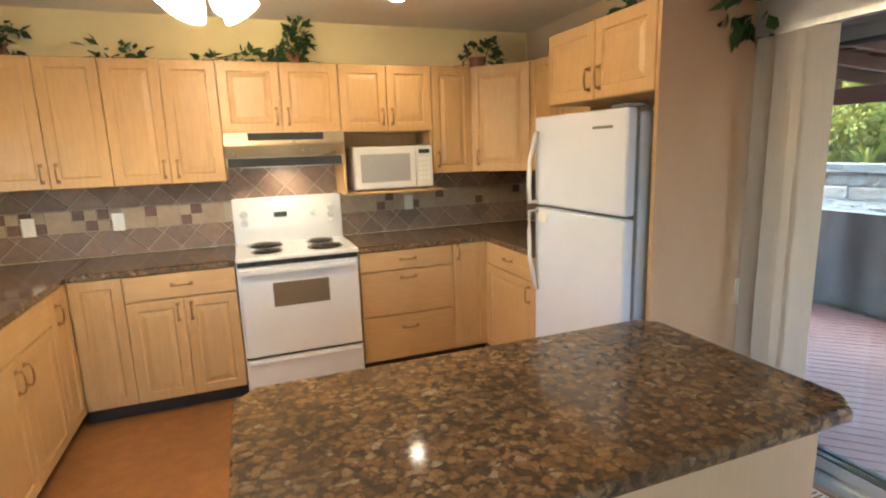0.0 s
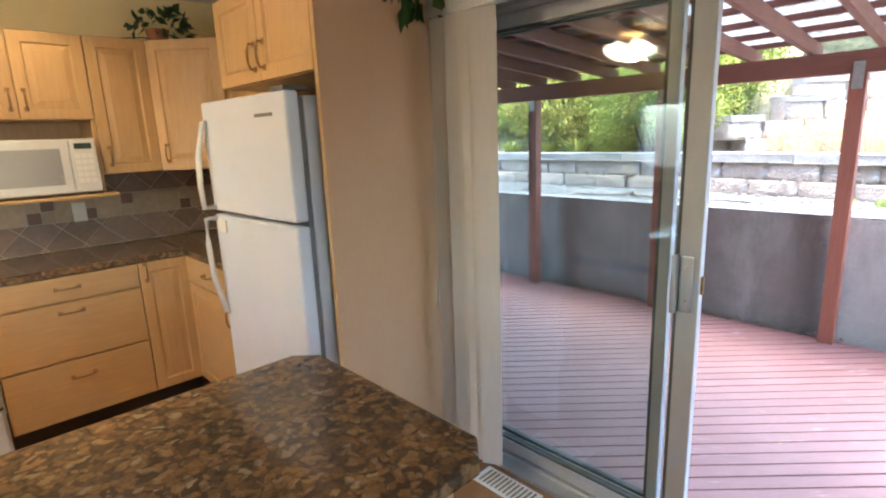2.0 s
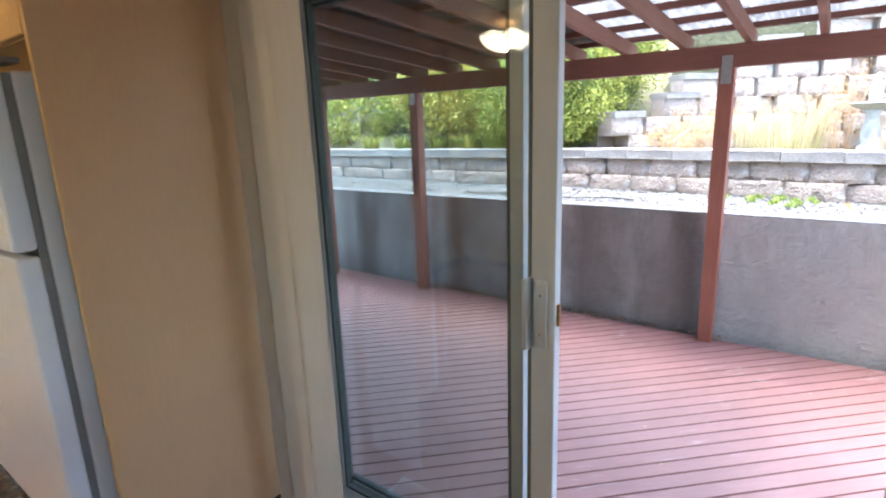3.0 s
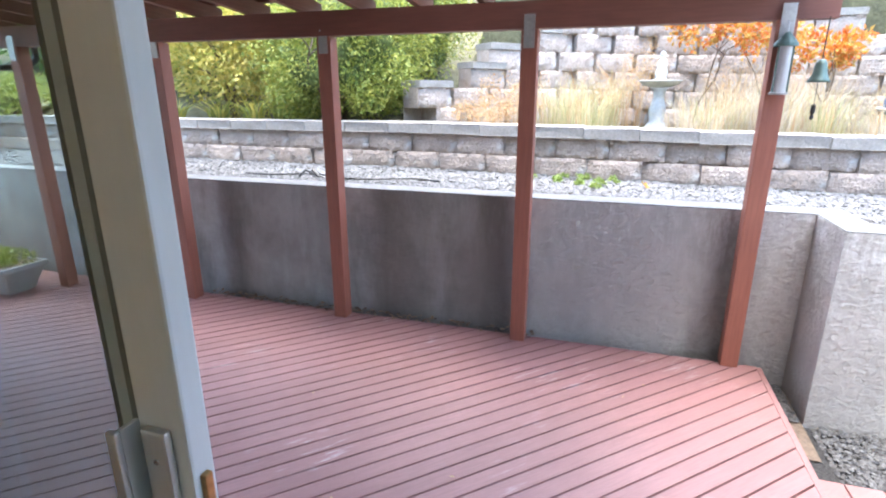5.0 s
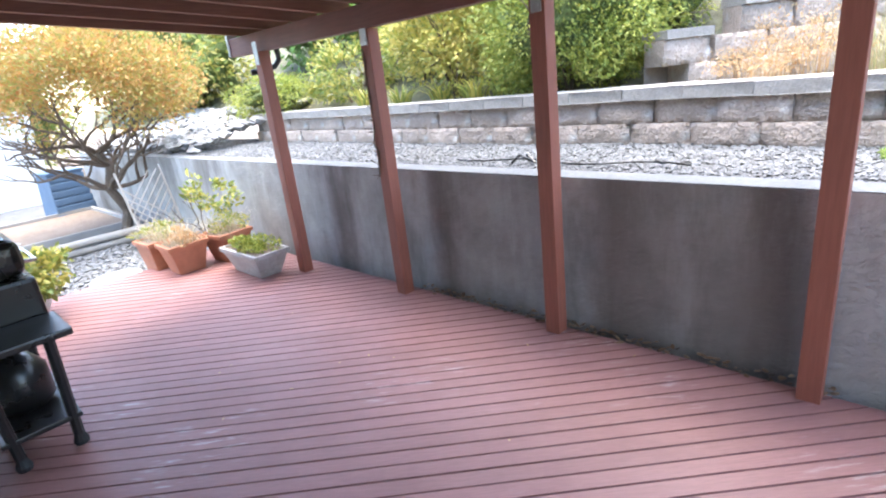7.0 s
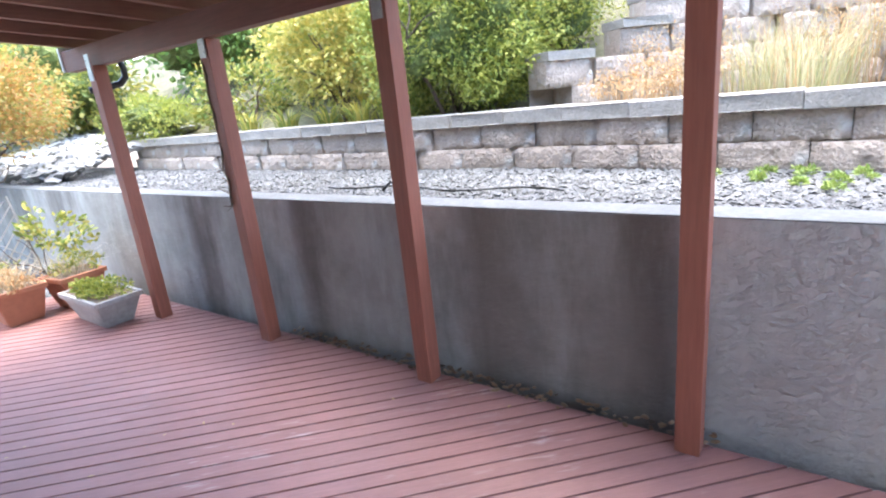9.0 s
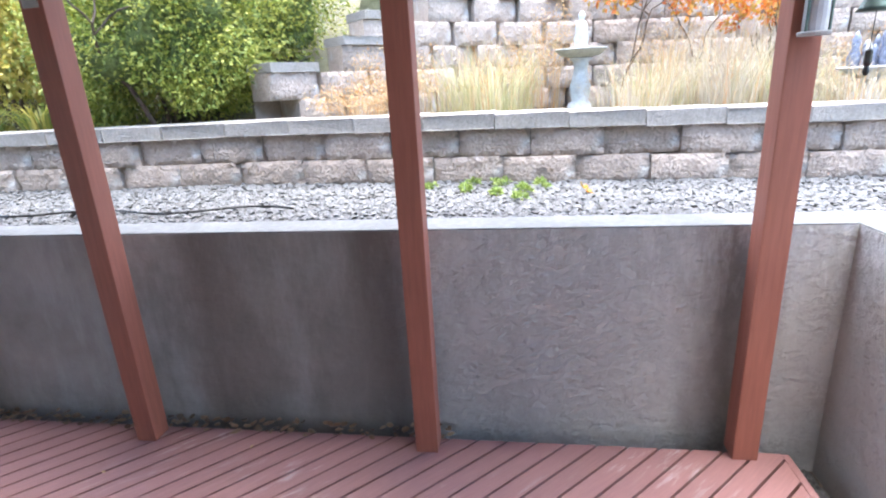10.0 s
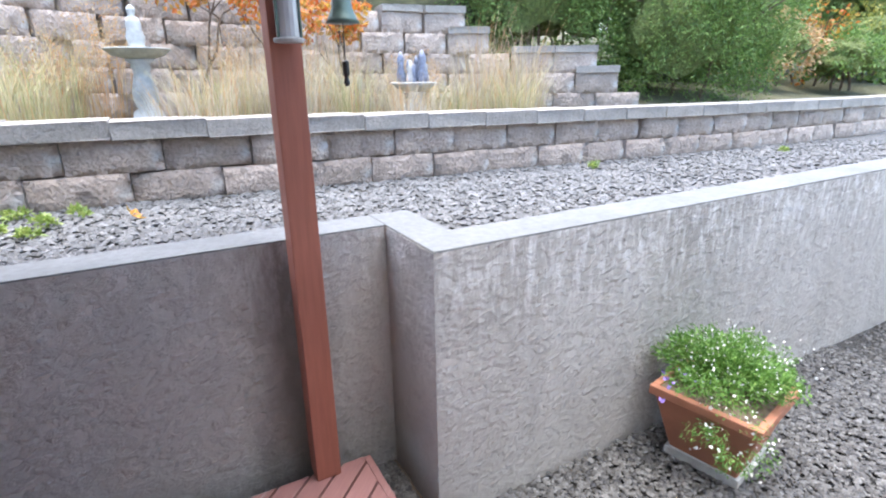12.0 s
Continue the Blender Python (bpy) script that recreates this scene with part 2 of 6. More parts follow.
TILE = surf("slate_tile", (0.29, 0.185, 0.13), 0.8, 1.2, 0.45, 25, 6, bump=0.15, dist=0.002, rand=0.3)
TILE_TAN = surf("tan_tile", (0.45, 0.33, 0.22), 0.85, 1.15, 0.45, 25, 6, bump=0.15, dist=0.002, rand=0.25)
TILE_RED = surf("red_brown_tile", (0.20, 0.10, 0.07), 0.8, 1.2, 0.45, 25, 6, bump=0.15, dist=0.002, rand=0.3)
GROUT = surf("pale_grout", (0.45, 0.38, 0.30), 0.9, 1.1, 0.85, 60, 4, bump=0.2, dist=0.002)
PLASTIC_WHITE = fridge_mat("white_plastic", (0.78, 0.76, 0.70), 0.4)
VINYL = surf("white_vinyl_frame", (0.48, 0.50, 0.52), 0.95, 1.03, 0.4, 60, 2, stretch=(1, 1, 0.2), bump=0.03, dist=0.001)
ALU = surf("aluminium", (0.55, 0.58, 0.60), 0.9, 1.08, 0.35, 90, 3, stretch=(1, 1, 0.1), bump=0.03, dist=0.001, metallic=0.7)
RUBBER = surf("black_rubber", (0.02, 0.022, 0.022), 0.8, 1.2, 0.7, 60, 4, bump=0.05, dist=0.001)
GLAZING = surf("grey_glazing_strip", (0.085, 0.10, 0.095), 0.8, 1.2, 0.6, 60, 4, bump=0.05, dist=0.001)
FABRIC = surf("vertical_blind_fabric", (0.56, 0.53, 0.49), 0.93, 1.05, 0.85, 90, 2, stretch=(1, 1, 0.06), bump=0.1, dist=0.001, rand=0.1)
GLASS = clear_glass("door_glass", (0.87, 0.915, 0.915))
SHADE_GLASS = glow("lit_frosted_shade", (1.0, 0.86, 0.62), 1.3)
SPOT_GLOW = glow("lit_spot_lens", (1.0, 0.88, 0.68), 3.0)
STUCCO = stucco_mat("parged_concrete")
CONCRETE_TOP = surf("pale_concrete", (0.165, 0.172, 0.173), 0.7, 1.15, 0.85, 34, 4, bump=0.6, dist=0.005)
DECK = surf("red_deck_stain", (0.305, 0.150, 0.138), 0.82, 1.12, 0.55, 10, 1.6, stretch=(1.2, 14, 1), rot=(0, 0, radians(45)), bump=0.12, dist=0.002, rand=0.12,
            stain=((0.52, 0.44, 0.42), 26, (0.22, 1.4, 1), 0.56, (0, 0, radians(45)), 1.1, 0.545))
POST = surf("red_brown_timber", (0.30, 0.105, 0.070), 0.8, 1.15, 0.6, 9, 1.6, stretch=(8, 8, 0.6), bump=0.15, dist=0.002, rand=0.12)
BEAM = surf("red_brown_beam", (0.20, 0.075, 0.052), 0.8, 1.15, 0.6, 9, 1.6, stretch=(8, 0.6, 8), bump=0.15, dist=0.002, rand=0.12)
RAFTER = surf("faded_rafter", (0.31, 0.155, 0.11), 0.8, 1.15, 0.65, 9, 1.6, stretch=(0.6, 8, 8), bump=0.15, dist=0.002, rand=0.15)
GALV = surf("galvanised_bracket", (0.42, 0.42, 0.41), 0.8, 1.15, 0.45, 50, 8, bump=0.1, dist=0.001, metallic=0.7)
BLOCK = surf("split_concrete_block", (0.50, 0.415, 0.355), 0.66, 1.2, 0.92, 55, 7, bump=0.9, dist=0.020, rand=0.25, stain=((0.50, 0.49, 0.47), 4, (1, 1, 1), 0.6))
CAP = surf("wall_cap_block", (0.37, 0.345, 0.315), 0.66, 1.2, 0.92, 60, 7, bump=0.9, dist=0.012, rand=0.15)
UNDER = surf("dark_gap_fill", (0.045, 0.03, 0.025), 0.8, 1.2, 0.95, 40, 4, bump=0.2)
JOINT = surf("joint_shade", (0.24, 0.205, 0.18), 0.8, 1.2, 0.95, 40, 4, bump=0.2)
GRAVEL_BED = surf("gravel_bed", (0.15, 0.15, 0.15), 0.35, 1.3, 0.95, 55, 6, bump=1.0, dist=0.02)
GRAVEL_DARK = surf("dark_gravel_bed", (0.05, 0.048, 0.046), 0.35, 1.4, 0.9, 60, 6, bump=1.0, dist=0.02)
PEBBLE = pebble_mat("pale_pebbles", [(0.07, 0.07, 0.072), (0.125, 0.127, 0.128), (0.175, 0.177, 0.178), (0.10, 0.099, 0.097), (0.23, 0.233, 0.235)])
PEBBLE_DARK = pebble_mat("grey_pebbles", [(0.035, 0.035, 0.04), (0.09, 0.088, 0.086), (0.15, 0.147, 0.145), (0.06, 0.057, 0.055), (0.21, 0.208, 0.205)])
ROCK_PALE = pebble_mat("pale_rocks", [(0.22, 0.22, 0.21), (0.33, 0.325, 0.315), (0.27, 0.26, 0.25), (0.40, 0.40, 0.39)])
SOIL = surf("dry_soil", (0.17, 0.125, 0.09), 0.6, 1.3, 0.95, 30, 3, bump=0.8, dist=0.02)
HILL = surf("hillside_earth", (0.12, 0.115, 0.06), 0.55, 1.3, 0.95, 8, 1.2, bump=0.8, dist=0.05)
TERRACOTTA = surf("terracotta", (0.40, 0.17, 0.10), 0.8, 1.15, 0.75, 20, 5, bump=0.15, dist=0.003, rand=0.12)
STONE_GREY = surf("cast_stone", (0.38, 0.375, 0.36), 0.75, 1.15, 0.85, 30, 5, bump=0.5, dist=0.004)
STONE_PALE = surf("pale_cast_stone", (0.46, 0.47, 0.45), 0.68, 1.15, 0.85, 25, 9, bump=0.5, dist=0.004)
BARK = surf("dark_bark", (0.12, 0.085, 0.06), 0.6, 1.3, 0.9, 16, 4, stretch=(3, 3, 0.6), bump=0.7, dist=0.01)
LATTICE = surf("weathered_lattice", (0.34, 0.30, 0.26), 0.8, 1.1, 0.8, 20, 4, bump=0.2, dist=0.002)
TIMBER_GREY = surf("weathered_timber", (0.31, 0.29, 0.265), 0.75, 1.15, 0.85, 9, 2, stretch=(0.6, 8, 8), bump=0.3, dist=0.004, rand=0.15)
BIN_BLUE = surf("blue_grey_plastic", (0.07, 0.12, 0.19), 0.85, 1.1, 0.55, 40, 3, bump=0.05, dist=0.002)
FENCE_WHITE = surf("white_fence_paint", (0.60, 0.60, 0.59), 0.95, 1.03, 0.7, 20, 2, stretch=(6, 6, 0.5), bump=0.08, dist=0.002, rand=0.06)
FENCE_WOOD = surf("grey_fence_boards", (0.45, 0.40, 0.36), 0.8, 1.1, 0.8, 10, 2, stretch=(6, 6, 0.5), bump=0.2, dist=0.003, rand=0.2)
VERDIGRIS = surf("green_bronze", (0.10, 0.15, 0.13), 0.7, 1.3, 0.5, 30, 8, bump=0.2, dist=0.002, metallic=0.5)
BLUE_GLAZE = surf("blue_white_glaze", (0.16, 0.18, 0.24), 0.4, 1.7, 0.3, 45, 20, bump=0.05, dist=0.001)
SIDING = surf("pale_siding", (0.62, 0.60, 0.55), 0.95, 1.04, 0.7, 40, 2, stretch=(1, 0.2, 1), bump=0.08, dist=0.002)
CLEAR_FEED = surf("cloudy_feeder_tube", (0.45, 0.46, 0.47), 0.7, 1.2, 0.25, 30, 8, stretch=(1, 1, 0.2), bump=0.05, dist=0.001)


def roof_sheet_mat():
    n = Nodes("translucent_corrugated_sheet")
    n.t.nodes.remove(n.b)
    col = n.ramp(n.noise(n.space(), 5, 5), [(0.3, (0.075, 0.075, 0.077)), (0.7, (0.185, 0.187, 0.192))])
    tl = n.t.nodes.new("ShaderNodeBsdfTranslucent")
    df = n.t.nodes.new("ShaderNodeBsdfDiffuse")
    n.link(col, tl.inputs["Color"])
    n.link(col, df.inputs["Color"])
    mx = n.t.nodes.new("ShaderNodeMixShader")
    mx.inputs[0].default_value = 0.4
    n.link(tl.outputs[0], mx.inputs[1])
    n.link(df.outputs[0], mx.inputs[2])
    n.link(mx.outputs[0], n.t.nodes["Material Output"].inputs["Surface"])
    return n.m


SHEET = roof_sheet_mat()
SHEET_DARK = surf("weathered_metal_sheet", (0.10, 0.085, 0.075), 0.8, 1.2, 0.6, 20, 3, bump=0.1, dist=0.002, metallic=0.2)
GREEN_BUSH = leaf_mat("evergreen_sprays", [(0.11, 0.17, 0.03), (0.25, 0.29, 0.045), (0.40, 0.39, 0.075), (0.18, 0.24, 0.04)])
DARK_BUSH = leaf_mat("dark_evergreen_sprays", [(0.045, 0.10, 0.022), (0.12, 0.22, 0.045), (0.20, 0.31, 0.07), (0.09, 0.16, 0.035)])
YELLOW_LEAF = leaf_mat("yellowing_leaves", [(0.13, 0.20, 0.04), (0.32, 0.31, 0.06), (0.46, 0.39, 0.10), (0.10, 0.16, 0.04), (0.24, 0.27, 0.06)], 0.5, 0.3)
MAPLE_LEAF = leaf_mat("autumn_maple_leaves", [(0.42, 0.17, 0.055), (0.42, 0.29, 0.075), (0.28, 0.28, 0.07), (0.44, 0.23, 0.08), (0.20, 0.22, 0.06)], 0.5, 0.4)
RED_LEAF = leaf_mat("orange_red_leaves", [(0.50, 0.10, 0.02), (0.58, 0.20, 0.03), (0.50, 0.30, 0.05), (0.30, 0.20, 0.05)], 0.5, 0.35)
DRY_GRASS = leaf_mat("dry_grass_blades", [(0.42, 0.34, 0.23), (0.48, 0.42, 0.32), (0.33, 0.26, 0.17), (0.52, 0.47, 0.38), (0.36, 0.34, 0.19)], 0.7, 0.3)
GREEN_GRASS = leaf_mat("green_grass_blades", [(0.24, 0.27, 0.11), (0.36, 0.35, 0.17), (0.47, 0.42, 0.24), (0.56, 0.49, 0.32)], 0.7, 0.3)
DRY_SHRUB = leaf_mat("russet_dry_leaves", [(0.48, 0.24, 0.10), (0.55, 0.36, 0.18), (0.34, 0.24, 0.13), (0.58, 0.45, 0.27)], 0.7, 0.25)
IVY = leaf_mat("houseplant_leaves", [(0.015, 0.045, 0.012), (0.03, 0.08, 0.02), (0.06, 0.13, 0.03)], 0.35, 0.15)
FERN = leaf_mat("fresh_green_leaves", [(0.07, 0.17, 0.03), (0.13, 0.27, 0.05), (0.20, 0.34, 0.08)], 0.5, 0.3)
WEED = leaf_mat("bright_weed_leaves", [(0.17, 0.26, 0.06), (0.27, 0.36, 0.09), (0.36, 0.42, 0.13)], 0.5, 0.3)
GOLD_LEAF = leaf_mat("golden_green_leaves", [(0.25, 0.28, 0.06), (0.44, 0.38, 0.08), (0.52, 0.42, 0.12), (0.17, 0.23, 0.05)], 0.5, 0.3)
FLOWER = leaf_mat("small_white_flowers", [(0.75, 0.75, 0.72), (0.80, 0.80, 0.80)], 0.6, 0.3)
VIOLET = leaf_mat("violet_flowers", [(0.25, 0.18, 0.60), (0.32, 0.22, 0.62)], 0.6, 0.3)

# ---- building helpers ----


def part(name, bm, material, parent=None, label="", smooth=False):
    me = bpy.data.meshes.new(name)
    if smooth:
        for f in bm.faces:
            f.smooth = True
    bm.normal_update()
    bm.to_mesh(me)
    bm.free()
    me.materials.append(material)
    ob = new(name, me)
    ob.parent = parent
    if label:
        ob["label"] = label
    return ob


def mesh_from(name, verts, faces, material, parent=None, label=""):
    me = bpy.data.meshes.new(name)
    me.from_pydata(verts, [], faces)
    me.materials.append(material)
    ob = new(name, me)
    ob.parent = parent
    if label:
        ob["label"] = label
    return ob


def thing(name, label, category, x=0.0, y=0.0, z=0.0, rz=0.0, group="", rx=0.0, ry=0.0):
    ob = new(name)
    ob.empty_display_size = 0.1
    ob.matrix_basis = pose(x, y, z, rx, ry, rz)
    return tagged(ob, label, category, group)


def box(x0, x1, y0, y1, z0, z1, bevel=0.0, bm=None, seg=2):
    own = bmesh.new()
    bmesh.ops.create_cube(own, size=1, matrix=Matrix.LocRotScale(((x0 + x1) / 2, (y0 + y1) / 2, (z0 + z1) / 2), None, (x1 - x0, y1 - y0, z1 - z0)))
    if bevel:
        bmesh.ops.bevel(own, geom=own.edges[:], offset=bevel, segments=seg, affect='EDGES', profile=0.6)
    if bm is None:
        return own
    join(bm, own)
    return bm


def join(bm, other):
    me = bpy.data.meshes.new("temporary")
    other.to_mesh(me)
    other.free()
    bm.from_mesh(me)
    bpy.data.meshes.remove(me)
    return bm


def tube(points, r, seg=8, bm=None, taper=None):
    bm = bm or bmesh.new()
    pts = [Vector(p) for p in points]
    rings = []
    up = Vector((0.12, 0.31, 0.94))
    for i, p in enumerate(pts):
        d = (pts[min(i + 1, len(pts) - 1)] - pts[max(i - 1, 0)]).normalized()
        a = d.cross(up)
        a = a.normalized() if a.length > 1e-4 else Vector((1, 0, 0))
        b = d.cross(a)
        k = r if taper is None else r + (taper - r) * i / (len(pts) - 1)
        rings.append([bm.verts.new(p + (a * math.cos(t) + b * math.sin(t)) * k) for t in (2 * math.pi * j / seg for j in range(seg))])
    for u, v in zip(rings, rings[1:]):
        for j in range(seg):
            bm.faces.new((u[j], u[(j + 1) % seg], v[(j + 1) % seg], v[j]))
    bm.faces.new(rings[0][::-1])
    bm.faces.new(rings[-1])
    return bm


def lathe(profile, seg=24, bm=None, cx=0.0, cy=0.0):
    """A turned body from (radius, height) pairs."""
    bm = bm or bmesh.new()
    rings = [[bm.verts.new((cx + r * math.cos(t), cy + r * math.sin(t), z)) for t in (2 * math.pi * j / seg for j in range(seg))] for r, z in profile]
    for u, v in zip(rings, rings[1:]):
        for j in range(seg):
            bm.faces.new((u[j], u[(j + 1) % seg], v[(j + 1) % seg], v[j]))
    bm.faces.new(rings[0][::-1])
    bm.faces.new(rings[-1])
    return bm


def frustum(wx, wy, z0, z1, tx, ty, bm=None, cx=0.0, cy=0.0):
    """A box whose foot is wx by wy and whose top is tx by ty."""
    bm = bm or bmesh.new()
    lo = [bm.verts.new((cx + sx * wx / 2, cy + sy * wy / 2, z0)) for sx, sy in ((-1, -1), (1, -1), (1, 1), (-1, 1))]
    hi = [bm.verts.new((cx + sx * tx / 2, cy + sy * ty / 2, z1)) for sx, sy in ((-1, -1), (1, -1), (1, 1), (-1, 1))]
    bm.faces.new(lo[::-1])
    bm.faces.new(hi)
    for i in range(4):
        bm.faces.new((lo[i], lo[(i + 1) % 4], hi[(i + 1) % 4], hi[i]))
    return bm


def clip(poly, x0, x1, y0, y1):
    """A flat polygon cut to a rectangle."""
    for axis, lim, sign in ((0, x0, 1), (0, x1, -1), (1, y0, 1), (1, y1, -1)):
        out = []
        for i, p in enumerate(poly):
            q = poly[(i + 1) % len(poly)]
            a, b = sign * (p[axis] - lim), sign * (q[axis] - lim)
            if a >= 0:
                out.append(p)
            if a * b < 0:
                k = a / (a - b)
                out.append((p[0] + k * (q[0] - p[0]), p[1] + k * (q[1] - p[1])))
        poly = out
        if len(poly) < 3:
            return []
    return poly


def prism(poly, z0, z1, edge=0.0):
    """A slab over a convex outline, its upper edge eased by that much."""
    bm = bmesh.new()
    cx, cy = sum(p[0] for p in poly) / len(poly), sum(p[1] for p in poly) / len(poly)
    lo = [bm.verts.new((x, y, z0)) for x, y in poly]
    mid = [bm.verts.new((x, y, z1 - edge)) for x, y in poly]
    rings = [lo, mid]
    if edge:
        top = []
        for x, y in poly:
            d = max(0.02, math.hypot(x - cx, y - cy))
            top.append(bm.verts.new((x + (cx - x) / d * edge, y + (cy - y) / d * edge, z1)))
        rings.append(top)
    for u, v in zip(rings, rings[1:]):
        for j in range(len(u)):
            bm.faces.new((u[j], u[(j + 1) % len(u)], v[(j + 1) % len(u)], v[j]))
    bm.faces.new(rings[-1])
    bm.faces.new(lo[::-1])
    bmesh.ops.recalc_face_normals(bm, faces=bm.faces[:])
    return bm


def structure(name, bm, material, label="", category=""):
    return tagged(part(name, bm, material), label, category, kind="structure")

# ---- the house ----
WALL_N, WALL_W, WALL_E, WALL_S, TOP = 4.05, -1.48, 2.40, -3.4, 2.44
DOOR_Y0, DOOR_Y1, DOOR_TOP = 0.075, 1.858, 2.03
WIN_Y0, WIN_Y1, WIN_Z0, WIN_Z1 = 2.15, 3.05, 1.02, 1.80

structure("floor", box(WALL_W - 0.1, WALL_E + 0.18, WALL_S - 0.1, WALL_N + 0.1, -0.12, 0.0), FLOOR, "rust-brown mottled sheet floor of the kitchen", "floor")
structure("ceiling", box(WALL_W - 0.1, WALL_E + 0.18, WALL_S - 0.1, WALL_N + 0.1, TOP, TOP + 0.1), CEILING, "off-white lightly textured kitchen ceiling", "ceiling")
structure("wall_north", box(WALL_W - 0.1, WALL_E + 0.18, WALL_N, WALL_N + 0.1, 0, TOP), WALL_YELLOW, "pale yellow painted kitchen wall", "wall")
bm = box(WALL_W - 0.1, WALL_W, WALL_S, WIN_Y0, 0, TOP)
box(WALL_W - 0.1, WALL_W, WIN_Y1, WALL_N, 0, TOP, bm=bm)
box(WALL_W - 0.1, WALL_W, WIN_Y0, WIN_Y1, 0, WIN_Z0, bm=bm)
box(WALL_W - 0.1, WALL_W, WIN_Y0, WIN_Y1, WIN_Z1, TOP, bm=bm)
structure("wall_west", bm, WALL_YELLOW, "pale yellow painted wall with the sink window", "wall")
# Window out of view, added with its lamp to brighten the side panel.
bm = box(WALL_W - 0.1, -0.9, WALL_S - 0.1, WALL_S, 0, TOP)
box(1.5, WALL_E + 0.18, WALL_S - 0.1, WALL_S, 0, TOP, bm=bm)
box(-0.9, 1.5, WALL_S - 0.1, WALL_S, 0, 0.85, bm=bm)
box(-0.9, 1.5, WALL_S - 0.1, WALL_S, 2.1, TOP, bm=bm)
structure("wall_south", bm, WALL_BEIGE, "beige painted wall, its wide window added and unseen", "wall")
added_win = structure("added_window", box(-0.84, 1.44, WALL_S - 0.06, WALL_S - 0.05, 0.91, 2.04), GLASS, "white-framed window out of view, added to let fill light in", "window")
added_win.visible_shadow = False
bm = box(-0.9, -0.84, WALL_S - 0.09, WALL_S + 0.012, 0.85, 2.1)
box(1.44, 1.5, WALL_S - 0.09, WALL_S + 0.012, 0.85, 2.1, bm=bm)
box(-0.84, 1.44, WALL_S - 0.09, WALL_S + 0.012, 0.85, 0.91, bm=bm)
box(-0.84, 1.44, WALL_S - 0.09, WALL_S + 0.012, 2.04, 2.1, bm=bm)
part("window_frame", bm, VINYL, added_win)
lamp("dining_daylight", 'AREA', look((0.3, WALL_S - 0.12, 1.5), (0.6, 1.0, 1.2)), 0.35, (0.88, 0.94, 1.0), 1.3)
bm = box(WALL_E, WALL_E + 0.12, WALL_S, DOOR_Y0, 0, TOP)
box(WALL_E, WALL_E + 0.12, DOOR_Y1, WALL_N, 0, TOP, bm=bm)
box(WALL_E, WALL_E + 0.12, DOOR_Y0, DOOR_Y1, DOOR_TOP, TOP, bm=bm)
structure("wall_east", bm, WALL_BEIGE, "beige painted wall around the patio door", "wall")
bm = box(WALL_E + 0.12, WALL_E + 0.18, -6, DOOR_Y0, -0.3, 2.9)
box(WALL_E + 0.12, WALL_E + 0.18, DOOR_Y1, 6.2, -0.3, 2.9, bm=bm)
box(WALL_E + 0.12, WALL_E + 0.18, DOOR_Y0, DOOR_Y1, DOOR_TOP, 2.9, bm=bm)
box(WALL_E + 0.12, WALL_E + 0.18, DOOR_Y0, DOOR_Y1, -0.3, -0.13, bm=bm)
structure("wall_outside", bm, SIDING, "pale painted siding of the house", "wall")

# sink window in the west wall
win = structure("window_1", box(WALL_W - 0.06, WALL_W - 0.05, WIN_Y0 + 0.06, WIN_Y1 - 0.06, WIN_Z0 + 0.06, WIN_Z1 - 0.06), GLASS, "white-framed window above the kitchen sink", "window")
win.visible_shadow = False
bm = box(WALL_W - 0.09, WALL_W + 0.012, WIN_Y0, WIN_Y0 + 0.06, WIN_Z0, WIN_Z1)
box(WALL_W - 0.09, WALL_W + 0.012, WIN_Y1 - 0.06, WIN_Y1, WIN_Z0, WIN_Z1, bm=bm)
box(WALL_W - 0.09, WALL_W + 0.012, WIN_Y0 + 0.06, WIN_Y1 - 0.06, WIN_Z0, WIN_Z0 + 0.06, bm=bm)
box(WALL_W - 0.09, WALL_W + 0.012, WIN_Y0 + 0.06, WIN_Y1 - 0.06, WIN_Z1 - 0.06, WIN_Z1, bm=bm)
part("window_frame", bm, VINYL, win)
lamp("window_daylight", 'AREA', look((WALL_W - 0.12, 2.6, 1.42), (0.5, 2.6, 1.2)), 0.15, (0.86, 0.93, 1.0), 0.75)

# sliding patio door
frame_bm = box(WALL_E + 0.002, WALL_E + 0.17, DOOR_Y0, DOOR_Y0 + 0.045, 0.0, DOOR_TOP, 0.004)
box(WALL_E + 0.002, WALL_E + 0.17, DOOR_Y1 - 0.045, DOOR_Y1, 0.0, DOOR_TOP, 0.004, frame_bm)
box(WALL_E + 0.002, WALL_E + 0.17, DOOR_Y0 + 0.045, DOOR_Y1 - 0.045, DOOR_TOP - 0.06, DOOR_TOP, 0.004, frame_bm)
door = structure("door_1", frame_bm, VINYL, "white vinyl sliding glass patio door, half open", "door")
bm = box(WALL_E - 0.012, WALL_E + 0.185, DOOR_Y0 + 0.045, DOOR_Y1 - 0.045, 0.0, 0.022, 0.003)
for rail in (0.052, 0.089, 0.139):
    box(WALL_E + rail, WALL_E + rail + 0.007, DOOR_Y0 + 0.045, DOOR_Y1 - 0.045, 0.022, 0.036, 0.001, bm)
part("sill_track", bm, ALU, door, "aluminium sill with running tracks")


